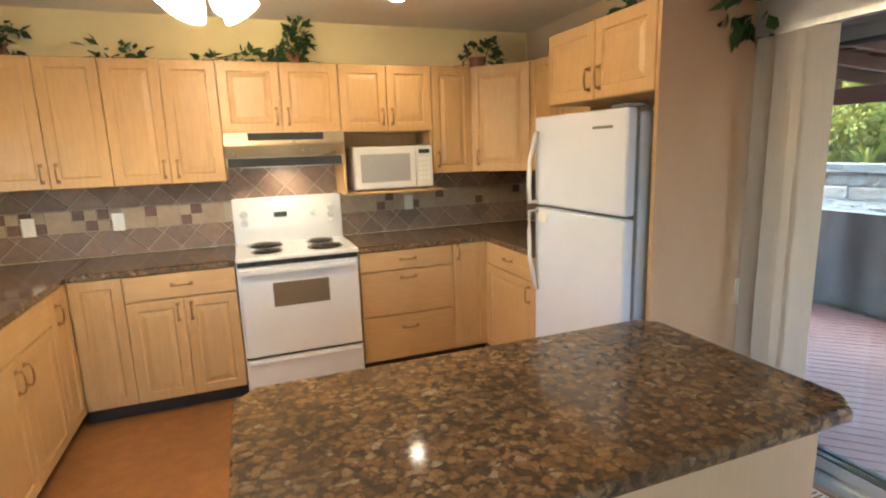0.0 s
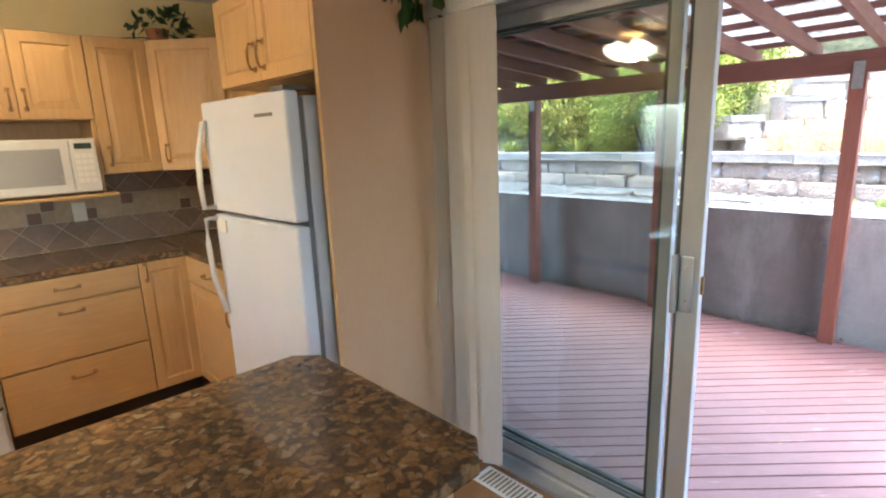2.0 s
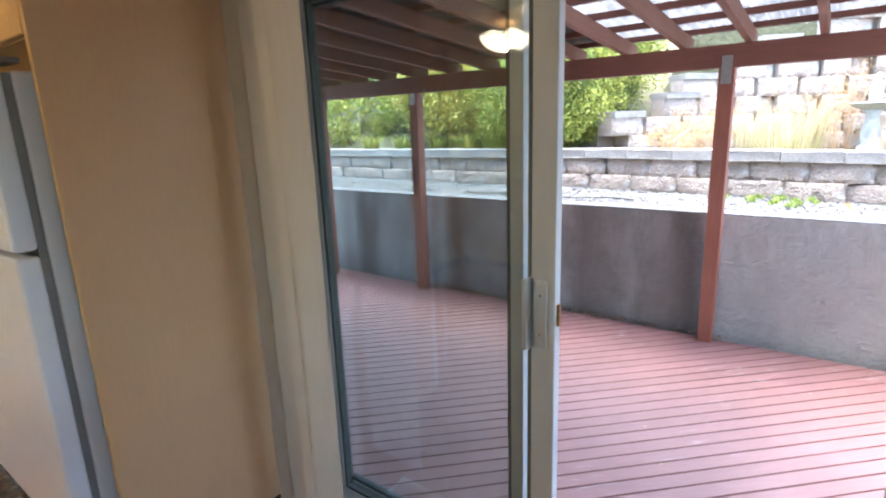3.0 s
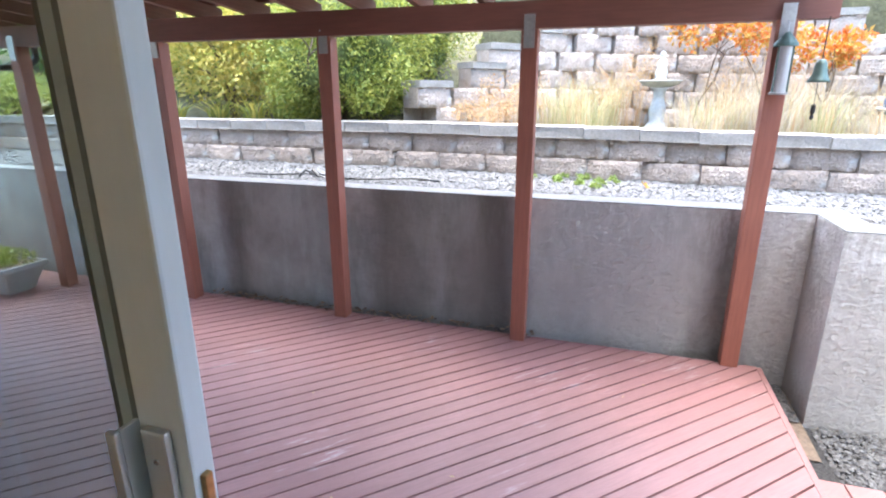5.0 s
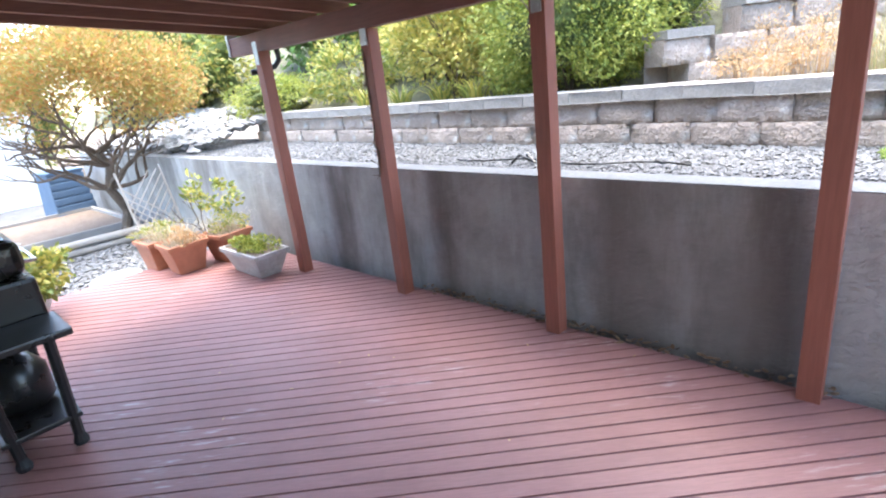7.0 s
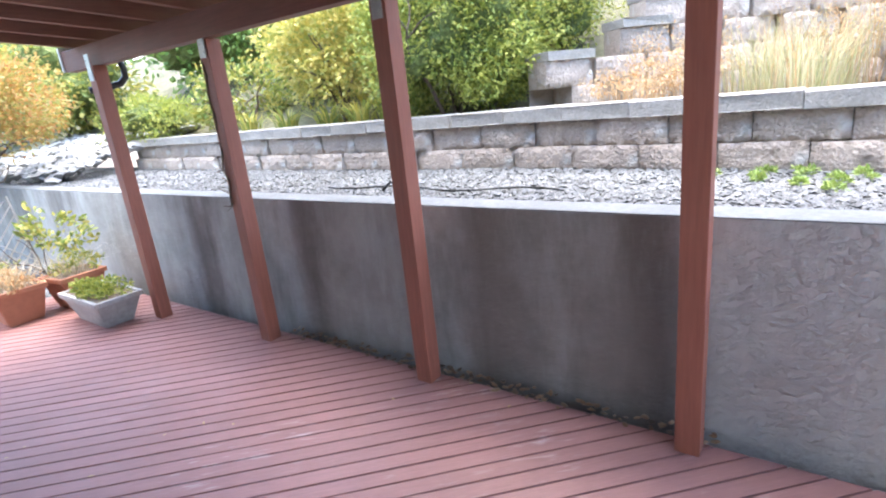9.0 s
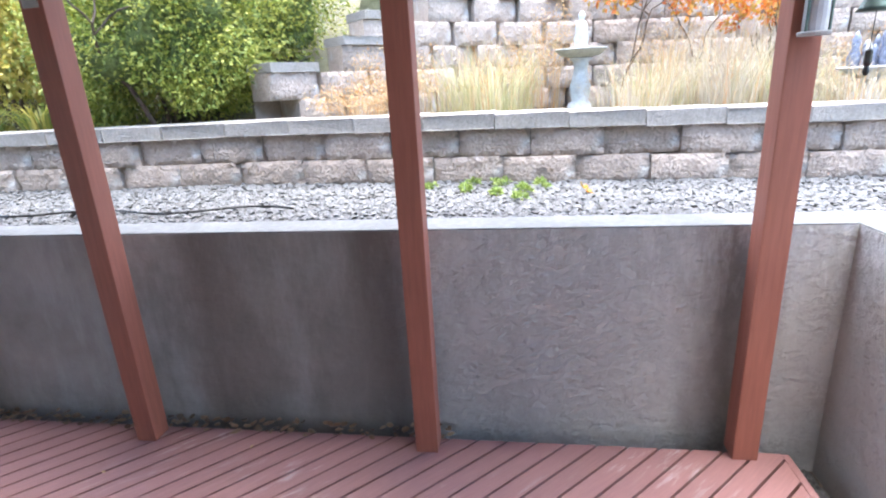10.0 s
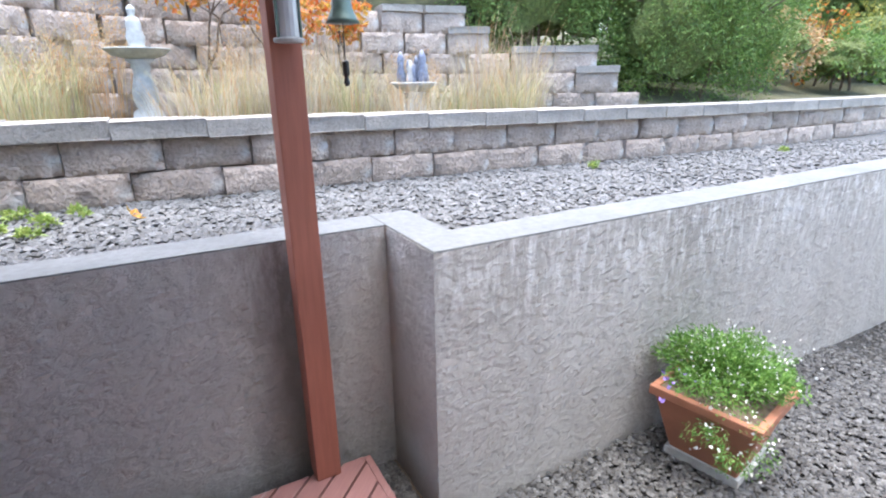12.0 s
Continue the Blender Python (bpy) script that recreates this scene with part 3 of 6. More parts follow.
def door_leaf(x, y0, y1, stile, name):
    z0, z1, t = 0.038, DOOR_TOP - 0.062, 0.034
    bm = box(x, x + t, y0, y0 + stile, z0, z1, 0.004)
    box(x, x + t, y1 - stile, y1, z0, z1, 0.004, bm)
    box(x, x + t, y0 + stile, y1 - stile, z0, z0 + 0.055, 0.004, bm)
    box(x, x + t, y0 + stile, y1 - stile, z1 - 0.055, z1, 0.004, bm)
    leaf = part(name, bm, VINYL, door)
    a, b, c, d = y0 + stile, y1 - stile, z0 + 0.055, z1 - 0.055
    bm = box(x + 0.004, x + t - 0.004, a, a + 0.012, c, d)
    box(x + 0.004, x + t - 0.004, b - 0.012, b, c, d, bm=bm)
    box(x + 0.004, x + t - 0.004, a + 0.012, b - 0.012, c, c + 0.012, bm=bm)
    box(x + 0.004, x + t - 0.004, a + 0.012, b - 0.012, d - 0.012, d, bm=bm)
    part("gasket", bm, GLAZING, leaf, "dark grey glazing strip")
    pane = part("pane", box(x + t / 2 - 0.002, x + t / 2 + 0.002, a + 0.012, b - 0.012, c + 0.012, d - 0.012), GLASS, leaf, "clear tinted glass pane")
    pane.visible_shadow = False
    return leaf


leaf = door_leaf(WALL_E + 0.075, 0.826, 1.790, 0.069, "sliding_leaf")
fixed = door_leaf(WALL_E + 0.124, 0.945, 1.812, 0.042, "fixed_leaf")
plate = part("pull_plate", box(WALL_E + 0.064, WALL_E + 0.075, 0.846, 0.882, 0.905, 1.095, 0.004), ALU, leaf, "grey metal pull plate")
for z in (0.945, 1.055):
    k = part("screw", lathe([(0.004, 0), (0.0035, 0.0015)], 8), CHROME, plate)
    k.matrix_basis = pose(WALL_E + 0.064, 0.864, z, 0, -90)
bm = box(WALL_E + 0.042, WALL_E + 0.050, 0.892, 0.907, 0.90, 1.10, 0.003)
box(WALL_E + 0.050, WALL_E + 0.0748, 0.892, 0.898, 0.90, 1.10, 0.001, bm)
part("pull_handle", bm, ALU, leaf, "grey metal pull handle")
part("handle_slot", box(WALL_E + 0.0515, WALL_E + 0.0735, 0.8985, 0.9045, 0.905, 1.095), RUBBER, leaf)
part("latch", box(WALL_E + 0.085, WALL_E + 0.097, 0.818, 0.8275, 0.97, 1.03, 0.002), BRASS, leaf, "small dark latch")

# ---- kitchen cabinets ----


def panel_door(w, h, flat=False, t=0.019):
    """A raised-panel door: local x across, z up, face at y = -t."""
    m = min(0.055, w * 0.22)
    rings = [(0.0, 0.0), (0.0, -t + 0.003), (0.003, -t)]
    if not flat:
        rings += [(m, -t), (m + 0.006, -t + 0.007), (m + 0.014, -t + 0.007), (m + 0.040, -t + 0.001)]
    bm = bmesh.new()
    loops = []
    for k, y in rings:
        loops.append([bm.verts.new(p) for p in ((k, y, k), (w - k, y, k), (w - k, y, h - k), (k, y, h - k))])
    for u, v in zip(loops, loops[1:]):
        for j in range(4):
            bm.faces.new((u[j], u[(j + 1) % 4], v[(j + 1) % 4], v[j]))
    bm.faces.new(loops[-1])
    bm.faces.new(loops[0][::-1])
    return bm


def pull(length, upright):
    """A bow pull with two feet: along z if upright, else along x."""
    e = length / 2
    pts = [(-e, 0, 0), (-e, -0.022, 0), (-e * 0.55, -0.030, 0), (0, -0.032, 0), (e * 0.55, -0.030, 0), (e, -0.022, 0), (e, 0, 0)]
    if upright:
        pts = [(z, y, x) for x, y, z in pts]
    bm = tube(pts, 0.0055, 6)
    for s in (-e, e):
        c = (0, -0.003, s) if upright else (s, -0.003, 0)
        box(c[0] - 0.011, c[0] + 0.011, c[1] - 0.003, c[1] + 0.003, c[2] - 0.011, c[2] + 0.011, 0.002, bm)
    return bm


def cabinet(name, label, x, y, z, rz, w, h, d, fronts, toe=False, group="", mat=None):
    """A cabinet unit. fronts: kind, x0, x1, z0, z1, and where its pull sits (fraction across, fraction up) or None."""
    cab = thing(name, label, "cabinet", x, y, z, rz, group)
    part("body", box(0.001, w - 0.001, 0.002, d, 0.0, h, 0.002), mat or MAPLE, cab)
    for kind, x0, x1, z0, z1, hold in fronts:
        g = 0.0025
        front = part("door" if kind == "door" else "drawer", panel_door(x1 - x0 - 2 * g, z1 - z0 - 2 * g, kind == "drawer"), MAPLE if kind == "door" else MAPLE_FLAT, cab)
        front.location = (x0 + g, 0, z0 + g)
        if hold:
            ob = part("handle", pull(0.10 if kind == "drawer" else 0.096, kind == "door"), BRASS, front, "antique brass bow pull", True)
            ob.location = ((x1 - x0) * hold[0], -0.019, (z1 - z0) * hold[1])
    if toe:
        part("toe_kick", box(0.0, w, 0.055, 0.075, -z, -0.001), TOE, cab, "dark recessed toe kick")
    return cab


BF, UF, BH = 3.47, 3.72, 0.775
base = "maple base cabinets"
upper = "maple wall cabinets"
cabinet("base_cabinet", "light maple corner base cabinet with one raised-panel door", -0.86, BF, 0.1, 0, 0.285, BH, WALL_N - BF - 0.005,
        [("door", 0.02, 0.285, 0.0, BH, None)], True, base)
cabinet("base_cabinet", "light maple base cabinet with a drawer over two doors", -0.575, BF, 0.1, 0, 0.606, BH, WALL_N - BF - 0.005,
        [("drawer", 0, 0.606, 0.625, BH, (0.5, 0.5)), ("door", 0, 0.305, 0, 0.62, (0.88, 0.86)), ("door", 0.305, 0.606, 0, 0.62, (0.12, 0.86))], True, base)
cabinet("drawer_cabinet", "light maple cabinet with three plain drawers beside the stove", 0.792, BF, 0.1, 0, 0.67, BH, WALL_N - BF - 0.005,
        [("drawer", 0, 0.67, 0.64, BH, (0.5, 0.5)), ("drawer", 0, 0.67, 0.325, 0.635, (0.5, 0.82)), ("drawer", 0, 0.67, 0.0, 0.32, (0.5, 0.70))], True, base)
cabinet("base_cabinet", "narrow light maple base cabinet with one raised-panel door", 1.462, BF, 0.1, 0, 0.273, BH, WALL_N - BF - 0.005,
        [("door", 0, 0.268, 0.0, BH, (0.13, 0.92))], True, base)
cabinet("base_cabinet", "light maple base cabinet beside the fridge, drawer over door", 1.735, 3.465, 0.1, -90, 0.70, BH, WALL_E - 1.735 - 0.005,
        [("drawer", 0.015, 0.70, 0.62, BH, (0.5, 0.5)), ("door", 0.015, 0.70, 0.0, 0.615, (0.9, 0.86))], True, base)
cabinet("base_cabinet", "narrow light maple base cabinet with a tall door", -0.86, 3.16, 0.1, 90, 0.30, BH, 0.6,
        [("door", 0, 0.285, 0, BH, (0.3, 0.84))], True, base)
cabinet("sink_cabinet", "light maple sink cabinet with two doors under the sink", -0.86, 2.26, 0.1, 90, 0.90, BH, 0.6,
        [("drawer", 0, 0.9, 0.625, BH, None), ("door", 0, 0.45, 0, 0.62, (0.9, 0.84)), ("door", 0.45, 0.9, 0, 0.62, (0.1, 0.84))], True, base)
cabinet("base_cabinet", "light maple base cabinet with a drawer over two doors", -0.86, 1.36, 0.1, 90, 0.90, BH, 0.6,
        [("drawer", 0, 0.9, 0.625, BH, (0.5, 0.5)), ("door", 0, 0.45, 0, 0.62, (0.9, 0.84)), ("door", 0.45, 0.9, 0, 0.62, (0.1, 0.84))], True, base)

UZ, UH, UD = 1.378, 0.735, WALL_N - UF - 0.005
for x0, x1 in ((-1.215, -0.585), (-0.585, 0.035)):
    w = x1 - x0
    cabinet("wall_cabinet", "light maple two-door wall cabinet with raised panels", x0, UF, UZ, 0, w, UH, UD,
            [("door", 0, w / 2, 0, UH, (0.88, 0.12)), ("door", w / 2, w, 0, UH, (0.12, 0.12))], False, upper)
cabinet("wall_cabinet", "light maple filler wall cabinet in the corner", WALL_W + 0.003, UF, UZ, 0, 0.26, UH, UD, [("door", 0, 0.26, 0, UH, (0.88, 0.12))], False, upper)
cabinet("wall_cabinet", "short light maple wall cabinet above the range hood", 0.035, UF, 1.675, 0, 0.742, 0.437, UD,
        [("door", 0, 0.371, 0, 0.437, (0.9, 0.22)), ("door", 0.371, 0.742, 0, 0.437, (0.1, 0.22))], False, upper)
cabinet("wall_cabinet", "short light maple wall cabinet above the microwave niche", 0.777, UF, 1.667, 0, 0.655, 0.445, UD,
        [("door", 0, 0.3275, 0, 0.445, (0.9, 0.22)), ("door", 0.3275, 0.655, 0, 0.445, (0.1, 0.22))], False, upper)
cabinet("wall_cabinet", "narrow light maple wall cabinet with one door", 1.432, UF, 1.362, 0, 0.313, 0.75, UD, [("door", 0, 0.31, 0, 0.75, (0.13, 0.13))], False, upper)
corner = thing("corner_cabinet", "pale maple corner wall cabinet with an angled door", "cabinet", 1.747, UF, 1.362, 0, upper)
out = [(0, 0.004), (0.318, -0.314), (WALL_E - 1.747 - 0.004, -0.314), (WALL_E - 1.747 - 0.004, WALL_N - UF - 0.005), (0, WALL_N - UF - 0.005)]
part("body", prism(out, 0, 0.75), MAPLE, corner)
f = part("door", panel_door(0.435, 0.744), MAPLE, corner)
f.matrix_basis = pose(0.004, -0.006, 0.003, 0, 0, -45)
h = part("handle", pull(0.096, True), BRASS, f, "antique brass bow pull", True)
h.location = (0.05, -0.019, 0.10)
cabinet("wall_cabinet", "light maple wall cabinet beside the fridge", 2.07, 3.395, 1.362, -90, 0.69, 0.75, WALL_E - 2.07 - 0.005, [("door", 0.0, 0.345, 0, 0.75, None), ("door", 0.345, 0.69, 0, 0.75, None)], False, upper)
cabinet("fridge_cabinet", "light maple two-door cabinet above the fridge", 1.765, 2.675, 1.745, -90, 0.805, 0.365, WALL_E - 1.765 - 0.005,
        [("door", 0, 0.4025, 0, 0.365, (0.9, 0.26)), ("door", 0.4025, 0.805, 0, 0.365, (0.1, 0.26))], False, upper)
fp = thing("fridge_enclosure", "tall beige laminate side panel enclosing the fridge", "panel", 1.748, 1.848, 0)
part("panel", box(0.004, WALL_E - 1.748 - 0.003, 0, 0.02, 0, 2.16, 0.001), PANEL, fp)
part("edge_strip", box(0, 0.004, 0.0, 0.02, 0, 2.16), MAPLE, fp, "pale maple edge strip")
part("baseboard", box(0.006, WALL_E - 1.748 - 0.14, -0.014, -0.001, 0, 0.15, 0.003), DARK_BASE, fp, "dark brown baseboard")

# microwave niche
niche = thing("microwave_shelf", "light maple open shelf niche under the wall cabinet", "shelf", 0.777, UF, 1.245)
part("side_panel", box(0.0, 0.019, -0.02, UD, 0.0, 0.42, 0.002), MAPLE, niche)
part("side_panel", box(0.636, 0.655, 0.0, UD, 0.02, 0.42, 0.002), MAPLE, niche)
part("shelf", box(0.019, 0.70, -0.10, UD, 0.0, 0.02, 0.006), MAPLE_FLAT, niche)
part("back_panel", box(0.0195, 0.6355, UD - 0.014, UD - 0.004, 0.021, 0.42), MAPLE, niche)
mw = thing("microwave", "white microwave oven standing on the niche shelf", "microwave", 0.84, 3.66, 1.266)
part("body", box(0, 0.565, 0.0, 0.36, 0.008, 0.30, 0.012), WHITE_ENAMEL, mw)
d = part("door", box(0.004, 0.435, -0.018, -0.001, 0.014, 0.294, 0.008), WHITE_ENAMEL, mw)
part("window", box(0.045, 0.395, -0.021, -0.0185, 0.06, 0.25, 0.001), MW_GLASS, d, "grey mesh-screened window")
p = part("control_panel", box(0.439, 0.561, -0.018, -0.001, 0.014, 0.294, 0.006), WHITE_ENAMEL, mw)
part("display", box(0.46, 0.54, -0.0205, -0.0185, 0.245, 0.275), DISPLAY, p, "dark green display")
for r in range(5):
    for c in range(3):
        part("button", box(0.458 + c * 0.029, 0.482 + c * 0.029, -0.0200, -0.0185, 0.065 + r * 0.033, 0.088 + r * 0.033, 0.001), PLASTIC_WHITE, p)
for fx in (0.04, 0.52):
    part("foot", box(fx - 0.015, fx + 0.015, 0.03, 0.33, 0, 0.008), RUBBER, mw)

# ---- counters ----


def slab(poly, z0, z1, edge=0.008):
    bm = prism(poly, z0, z1)
    top = [e for e in bm.edges if all(abs(v.co.z - z1) < 1e-5 for v in e.verts) or all(abs(v.co.z - z0) < 1e-5 for v in e.verts)]
    bmesh.ops.bevel(bm, geom=top, offset=edge, segments=3, affect='EDGES', profile=0.5)
    return bm


CT, CB = 0.915, 0.8755
gran = "worktops"
t = thing("worktop", "polished brown granite worktop with the inset sink", "worktop", 0, 0, 0, group=gran)
part("slab", slab([(-0.835, 3.442), (0.032, 3.442), (0.032, WALL_N - 0.013), (-0.835, WALL_N - 0.013)], CB, CT), GRANITE, t)
bm = slab([(WALL_W + 0.004, 3.02), (-0.8352, 3.02), (-0.8352, WALL_N - 0.013), (WALL_W + 0.004, WALL_N - 0.013)], CB, CT)
part("slab", bm, GRANITE, t)
part("slab", slab([(WALL_W + 0.004, 2.3), (-1.38, 2.3), (-1.38, 3.02), (WALL_W + 0.004, 3.02)], CB, CT), GRANITE, t)
part("slab", slab([(-0.965, 2.3), (-0.835, 2.3), (-0.835, 3.02), (-0.965, 3.02)], CB, CT), GRANITE, t)
part("slab", slab([(WALL_W + 0.004, 1.34), (-0.835, 1.34), (-0.835, 2.3), (WALL_W + 0.004, 2.3)], CB, CT), GRANITE, t)
t = thing("worktop", "polished brown granite worktop turning the corner to the fridge", "worktop", 0, 0, 0, group=gran)
part("slab", slab([(0.792, 3.442), (1.707, 3.442), (1.707, WALL_N - 0.013), (0.792, WALL_N - 0.013)], CB, CT), GRANITE, t)
part("slab", slab([(1.7072, 2.75), (WALL_E - 0.013, 2.75), (WALL_E - 0.013, WALL_N - 0.013), (1.7072, WALL_N - 0.013)], CB, CT), GRANITE, t)
sink = thing("sink", "black composite kitchen sink set into the granite", "sink", -1.17, 2.66, 0)
bm = box(-0.205, 0.2, -0.355, -0.335, 0.72, CT + 0.006, 0.004)
box(-0.205, 0.2, 0.335, 0.355, 0.72, CT + 0.006, 0.004, bm)
box(-0.205, -0.185, -0.335, 0.335, 0.72, CT + 0.006, 0.004, bm)
box(0.18, 0.2, -0.335, 0.335, 0.72, CT + 0.006, 0.004, bm)
box(-0.185, 0.18, -0.335, 0.335, 0.72, 0.735, 0.002, bm)
part("basin", bm, BLACK, sink)
fa = thing("faucet", "chrome gooseneck kitchen faucet behind the sink", "faucet", -1.43, 2.66, CT)
part("spout", tube([(0, 0, 0), (0, 0, 0.22), (0.03, 0, 0.29), (0.10, 0, 0.30), (0.16, 0, 0.27), (0.17, 0, 0.22)], 0.012), CHROME, fa, smooth=True)
part("base", lathe([(0.028, 0), (0.028, 0.012), (0.018, 0.03)], 16), CHROME, fa)

isl = thing("kitchen_island", "beige island base under a brown granite top", "island", 0, 0, 0)
part("body", box(0.12, 1.385, 0.872, 1.485, 0.09, CB - 0.0005, 0.003), ISLAND_PANEL, isl)
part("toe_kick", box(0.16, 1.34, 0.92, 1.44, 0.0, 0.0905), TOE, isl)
c = 0.06
top = thing("island_worktop", "polished brown granite island top with clipped corners", "worktop", 0, 0, 0, group=gran)
X0, X1, Y0, Y1 = 0.050, 1.458, 0.812, 1.535
bm = slab([(X0 + c, Y0), (X1 - c, Y0), (X1, Y0 + c), (X1, Y1 - c), (X1 - c, Y1), (X0 + c, Y1), (X0, Y1 - c), (X0, Y0 + c)], CB, CT, 0.012)
part("slab", bm, GRANITE, top)

# ---- stove ----
st = thing("stove", "white electric coil range with oven between the cabinets", "stove", 0.038, 3.415, 0)
W = 0.748
part("body", box(0, W, 0.03, 0.63, 0.02, 0.895, 0.004), WHITE_ENAMEL, st)
part("cooktop", box(-0.003, W + 0.003, 0.0, 0.56, 0.896, 0.922, 0.008), WHITE_ENAMEL, st)
bm = bmesh.new()
vs = [(0, 0.555, 0.90), (W, 0.555, 0.90), (W, 0.63, 0.90), (0, 0.63, 0.90), (0, 0.555, 1.03), (W, 0.555, 1.03), (0, 0.58, 1.24), (W, 0.58, 1.24), (W, 0.63, 1.24), (0, 0.63, 1.24)]
v = [bm.verts.new(p) for p in vs]
for q in ((0, 1, 5, 4), (4, 5, 7, 6), (6, 7, 8, 9), (1, 2, 8, 7, 5), (3, 0, 4, 6, 9), (2, 3, 9, 8), (0, 3, 2, 1)):
    bm.faces.new([v[i] for i in q])
bmesh.ops.bevel(bm, geom=bm.edges[:], offset=0.006, segments=2, affect='EDGES')
cp = part("control_console", bm, WHITE_ENAMEL, st)
part("clock", box(0.27, 0.36, 0.553, 0.565, 1.10, 1.135), DISPLAY, cp, "dark green clock display")
for kx, kz in ((0.07, 1.13), (0.07, 1.07), (0.55, 1.12), (0.67, 1.15), (0.67, 1.10), (0.67, 1.04)):
    k = part("knob", lathe([(0.026, 0), (0.024, 0.010), (0.017, 0.014), (0.015, 0.028)], 16), WHITE_ENAMEL, cp, smooth=False)
    k.matrix_basis = pose(kx, 0.575 - (1.20 - kz) * 0.12 - 0.012, kz, 90)
for cx, cy, r in ((0.19, 0.16, 0.085), (0.19, 0.40, 0.105), (0.56, 0.16, 0.105), (0.56, 0.40, 0.085)):
    coil = part("burner_bowl", lathe([(r + 0.012, 0.0), (r + 0.014, 0.006), (r, 0.004), (r * 0.3, 0.001)], 28), CHROME, st, "chrome drip bowl")
    coil.location = (cx, cy, 0.9225)
    pts = [(math.cos(a) * q, math.sin(a) * q, 0.012) for a, q in ((i * 0.4, r * (0.18 + 0.80 * i / 64)) for i in range(65))]
    part("coil", tube(pts, 0.0062, 5), BLACK, coil, "black spiral heating coil")
od = part("oven_door", box(0.012, W - 0.012, -0.005, 0.028, 0.285, 0.86, 0.008), WHITE_ENAMEL, st)
part("oven_window", box(0.20, 0.545, -0.008, -0.0055, 0.60, 0.755, 0.001), OVEN_GLASS, od, "brown smoked oven window")
bm = box(0.03, W - 0.03, -0.05, -0.028, 0.825, 0.850, 0.006)
for bx in (0.05, W - 0.07):
    box(bx, bx + 0.02, -0.029, -0.004, 0.828, 0.847, 0.002, bm)
part("oven_handle", bm, WHITE_ENAMEL, od)
part("door_gap", box(0.006, W - 0.006, 0.012, 0.0295, 0.272, 0.283), BLACK, st)
dr = part("storage_drawer", box(0.012, W - 0.012, -0.003, 0.028, 0.05, 0.268, 0.006), WHITE_ENAMEL, st)
part("drawer_lip", box(0.02, W - 0.02, -0.018, -0.002, 0.235, 0.255, 0.005), WHITE_ENAMEL, dr)
part("vent_gap", box(0.006, W - 0.006, 0.012, 0.0295, 0.864, 0.893), BLACK, st)

hood = thing("range_hood", "slim brushed gold-toned range hood under the cabinet", "range hood", 0.04, UF, 1.675)
bm = bmesh.new()
vs = [(0, UD, 0), (0, -0.125, 0), (0, -0.15, -0.078), (0, -0.06, -0.155), (0, -0.055, -0.215), (0, UD, -0.215)]
lo = [bm.verts.new(p) for p in vs]
hi = [bm.verts.new((p[0] + 0.732, p[1], p[2])) for p in vs]
for i in range(6):
    bm.faces.new((lo[i], lo[(i + 1) % 6], hi[(i + 1) % 6], hi[i]))
bm.faces.new(lo[::-1])
bm.faces.new(hi)
bmesh.ops.recalc_face_normals(bm, faces=bm.faces[:])
bmesh.ops.bevel(bm, geom=bm.edges[:], offset=0.005, segments=2, affect='EDGES')
part("canopy", bm, STEEL, hood)
part("vent_strip", box(0.14, 0.60, -0.142, -0.120, -0.052, -0.006, 0.002), RUBBER, hood, "black vent strip")
part("lower_strip", box(0.012, 0.722, -0.066, -0.050, -0.212, -0.158, 0.002), RUBBER, hood, "black control strip")
part("filter", box(0.08, 0.65, 0.02, UD - 0.05, -0.221, -0.2155), ALU, hood)
part("light_lens", box(0.30, 0.43, 0.16, 0.21, -0.223, -0.2215), SPOT_GLOW, hood, "lit warm lamp lens")
lamp("hood_light", 'SPOT', pose(0.405, UF + 0.185, 1.675 - 0.24), 0.08, (1.0, 0.70, 0.36), 0.05, 165)

# ---- fridge ----
fr = thing("fridge", "white top-freezer fridge standing in the panelled bay", "fridge", 1.61, 2.588, 0, -87.4)
FW = 0.69
part("body", box(0.0, FW, 0.075, 0.72, 0.02, 1.665, 0.006), FRIDGE_SIDE, fr)
part("gasket", box(0.008, FW - 0.008, 0.055, 0.0748, 0.10, 1.66), GASKET, fr)
for n_, z0, z1 in (("freezer_door", 1.222, 1.682), ("fridge_door", 0.09, 1.208)):
    d = part(n_, box(0.0, FW, 0.0, 0.055, z0, z1, 0.014, seg=3), FRIDGE_WHITE, fr)
    a, b = (1.24, 1.60) if n_ == "freezer_door" else (0.76, 1.19)
    ends = (a, b) if n_ == "freezer_door" else (b, a)
    pts = [(0.028, 0.0, ends[0]), (0.028, -0.05, ends[0]), (0.028, -0.055, ends[0] + (ends[1] - ends[0]) * 0.25), (0.028, -0.05, ends[0] + (ends[1] - ends[0]) * 0.6), (0.028, -0.012, ends[1]), (0.028, 0.0, ends[1])]
    part("handle", tube(pts, 0.012, 8), WHITE_ENAMEL, d, "white curved grip", True)
part("hinge_cap", box(FW - 0.10, FW - 0.005, 0.0, 0.10, 1.6825, 1.697, 0.005), GASKET, fr)
part("badge", box(0.47, 0.60, -0.0025, -0.0003, 1.60, 1.612), GASKET, fr, "small grey badge bar")
part("kick_grille", box(0.01, FW - 0.01, 0.05, 0.075, 0.01, 0.085, 0.003), GASKET, fr)

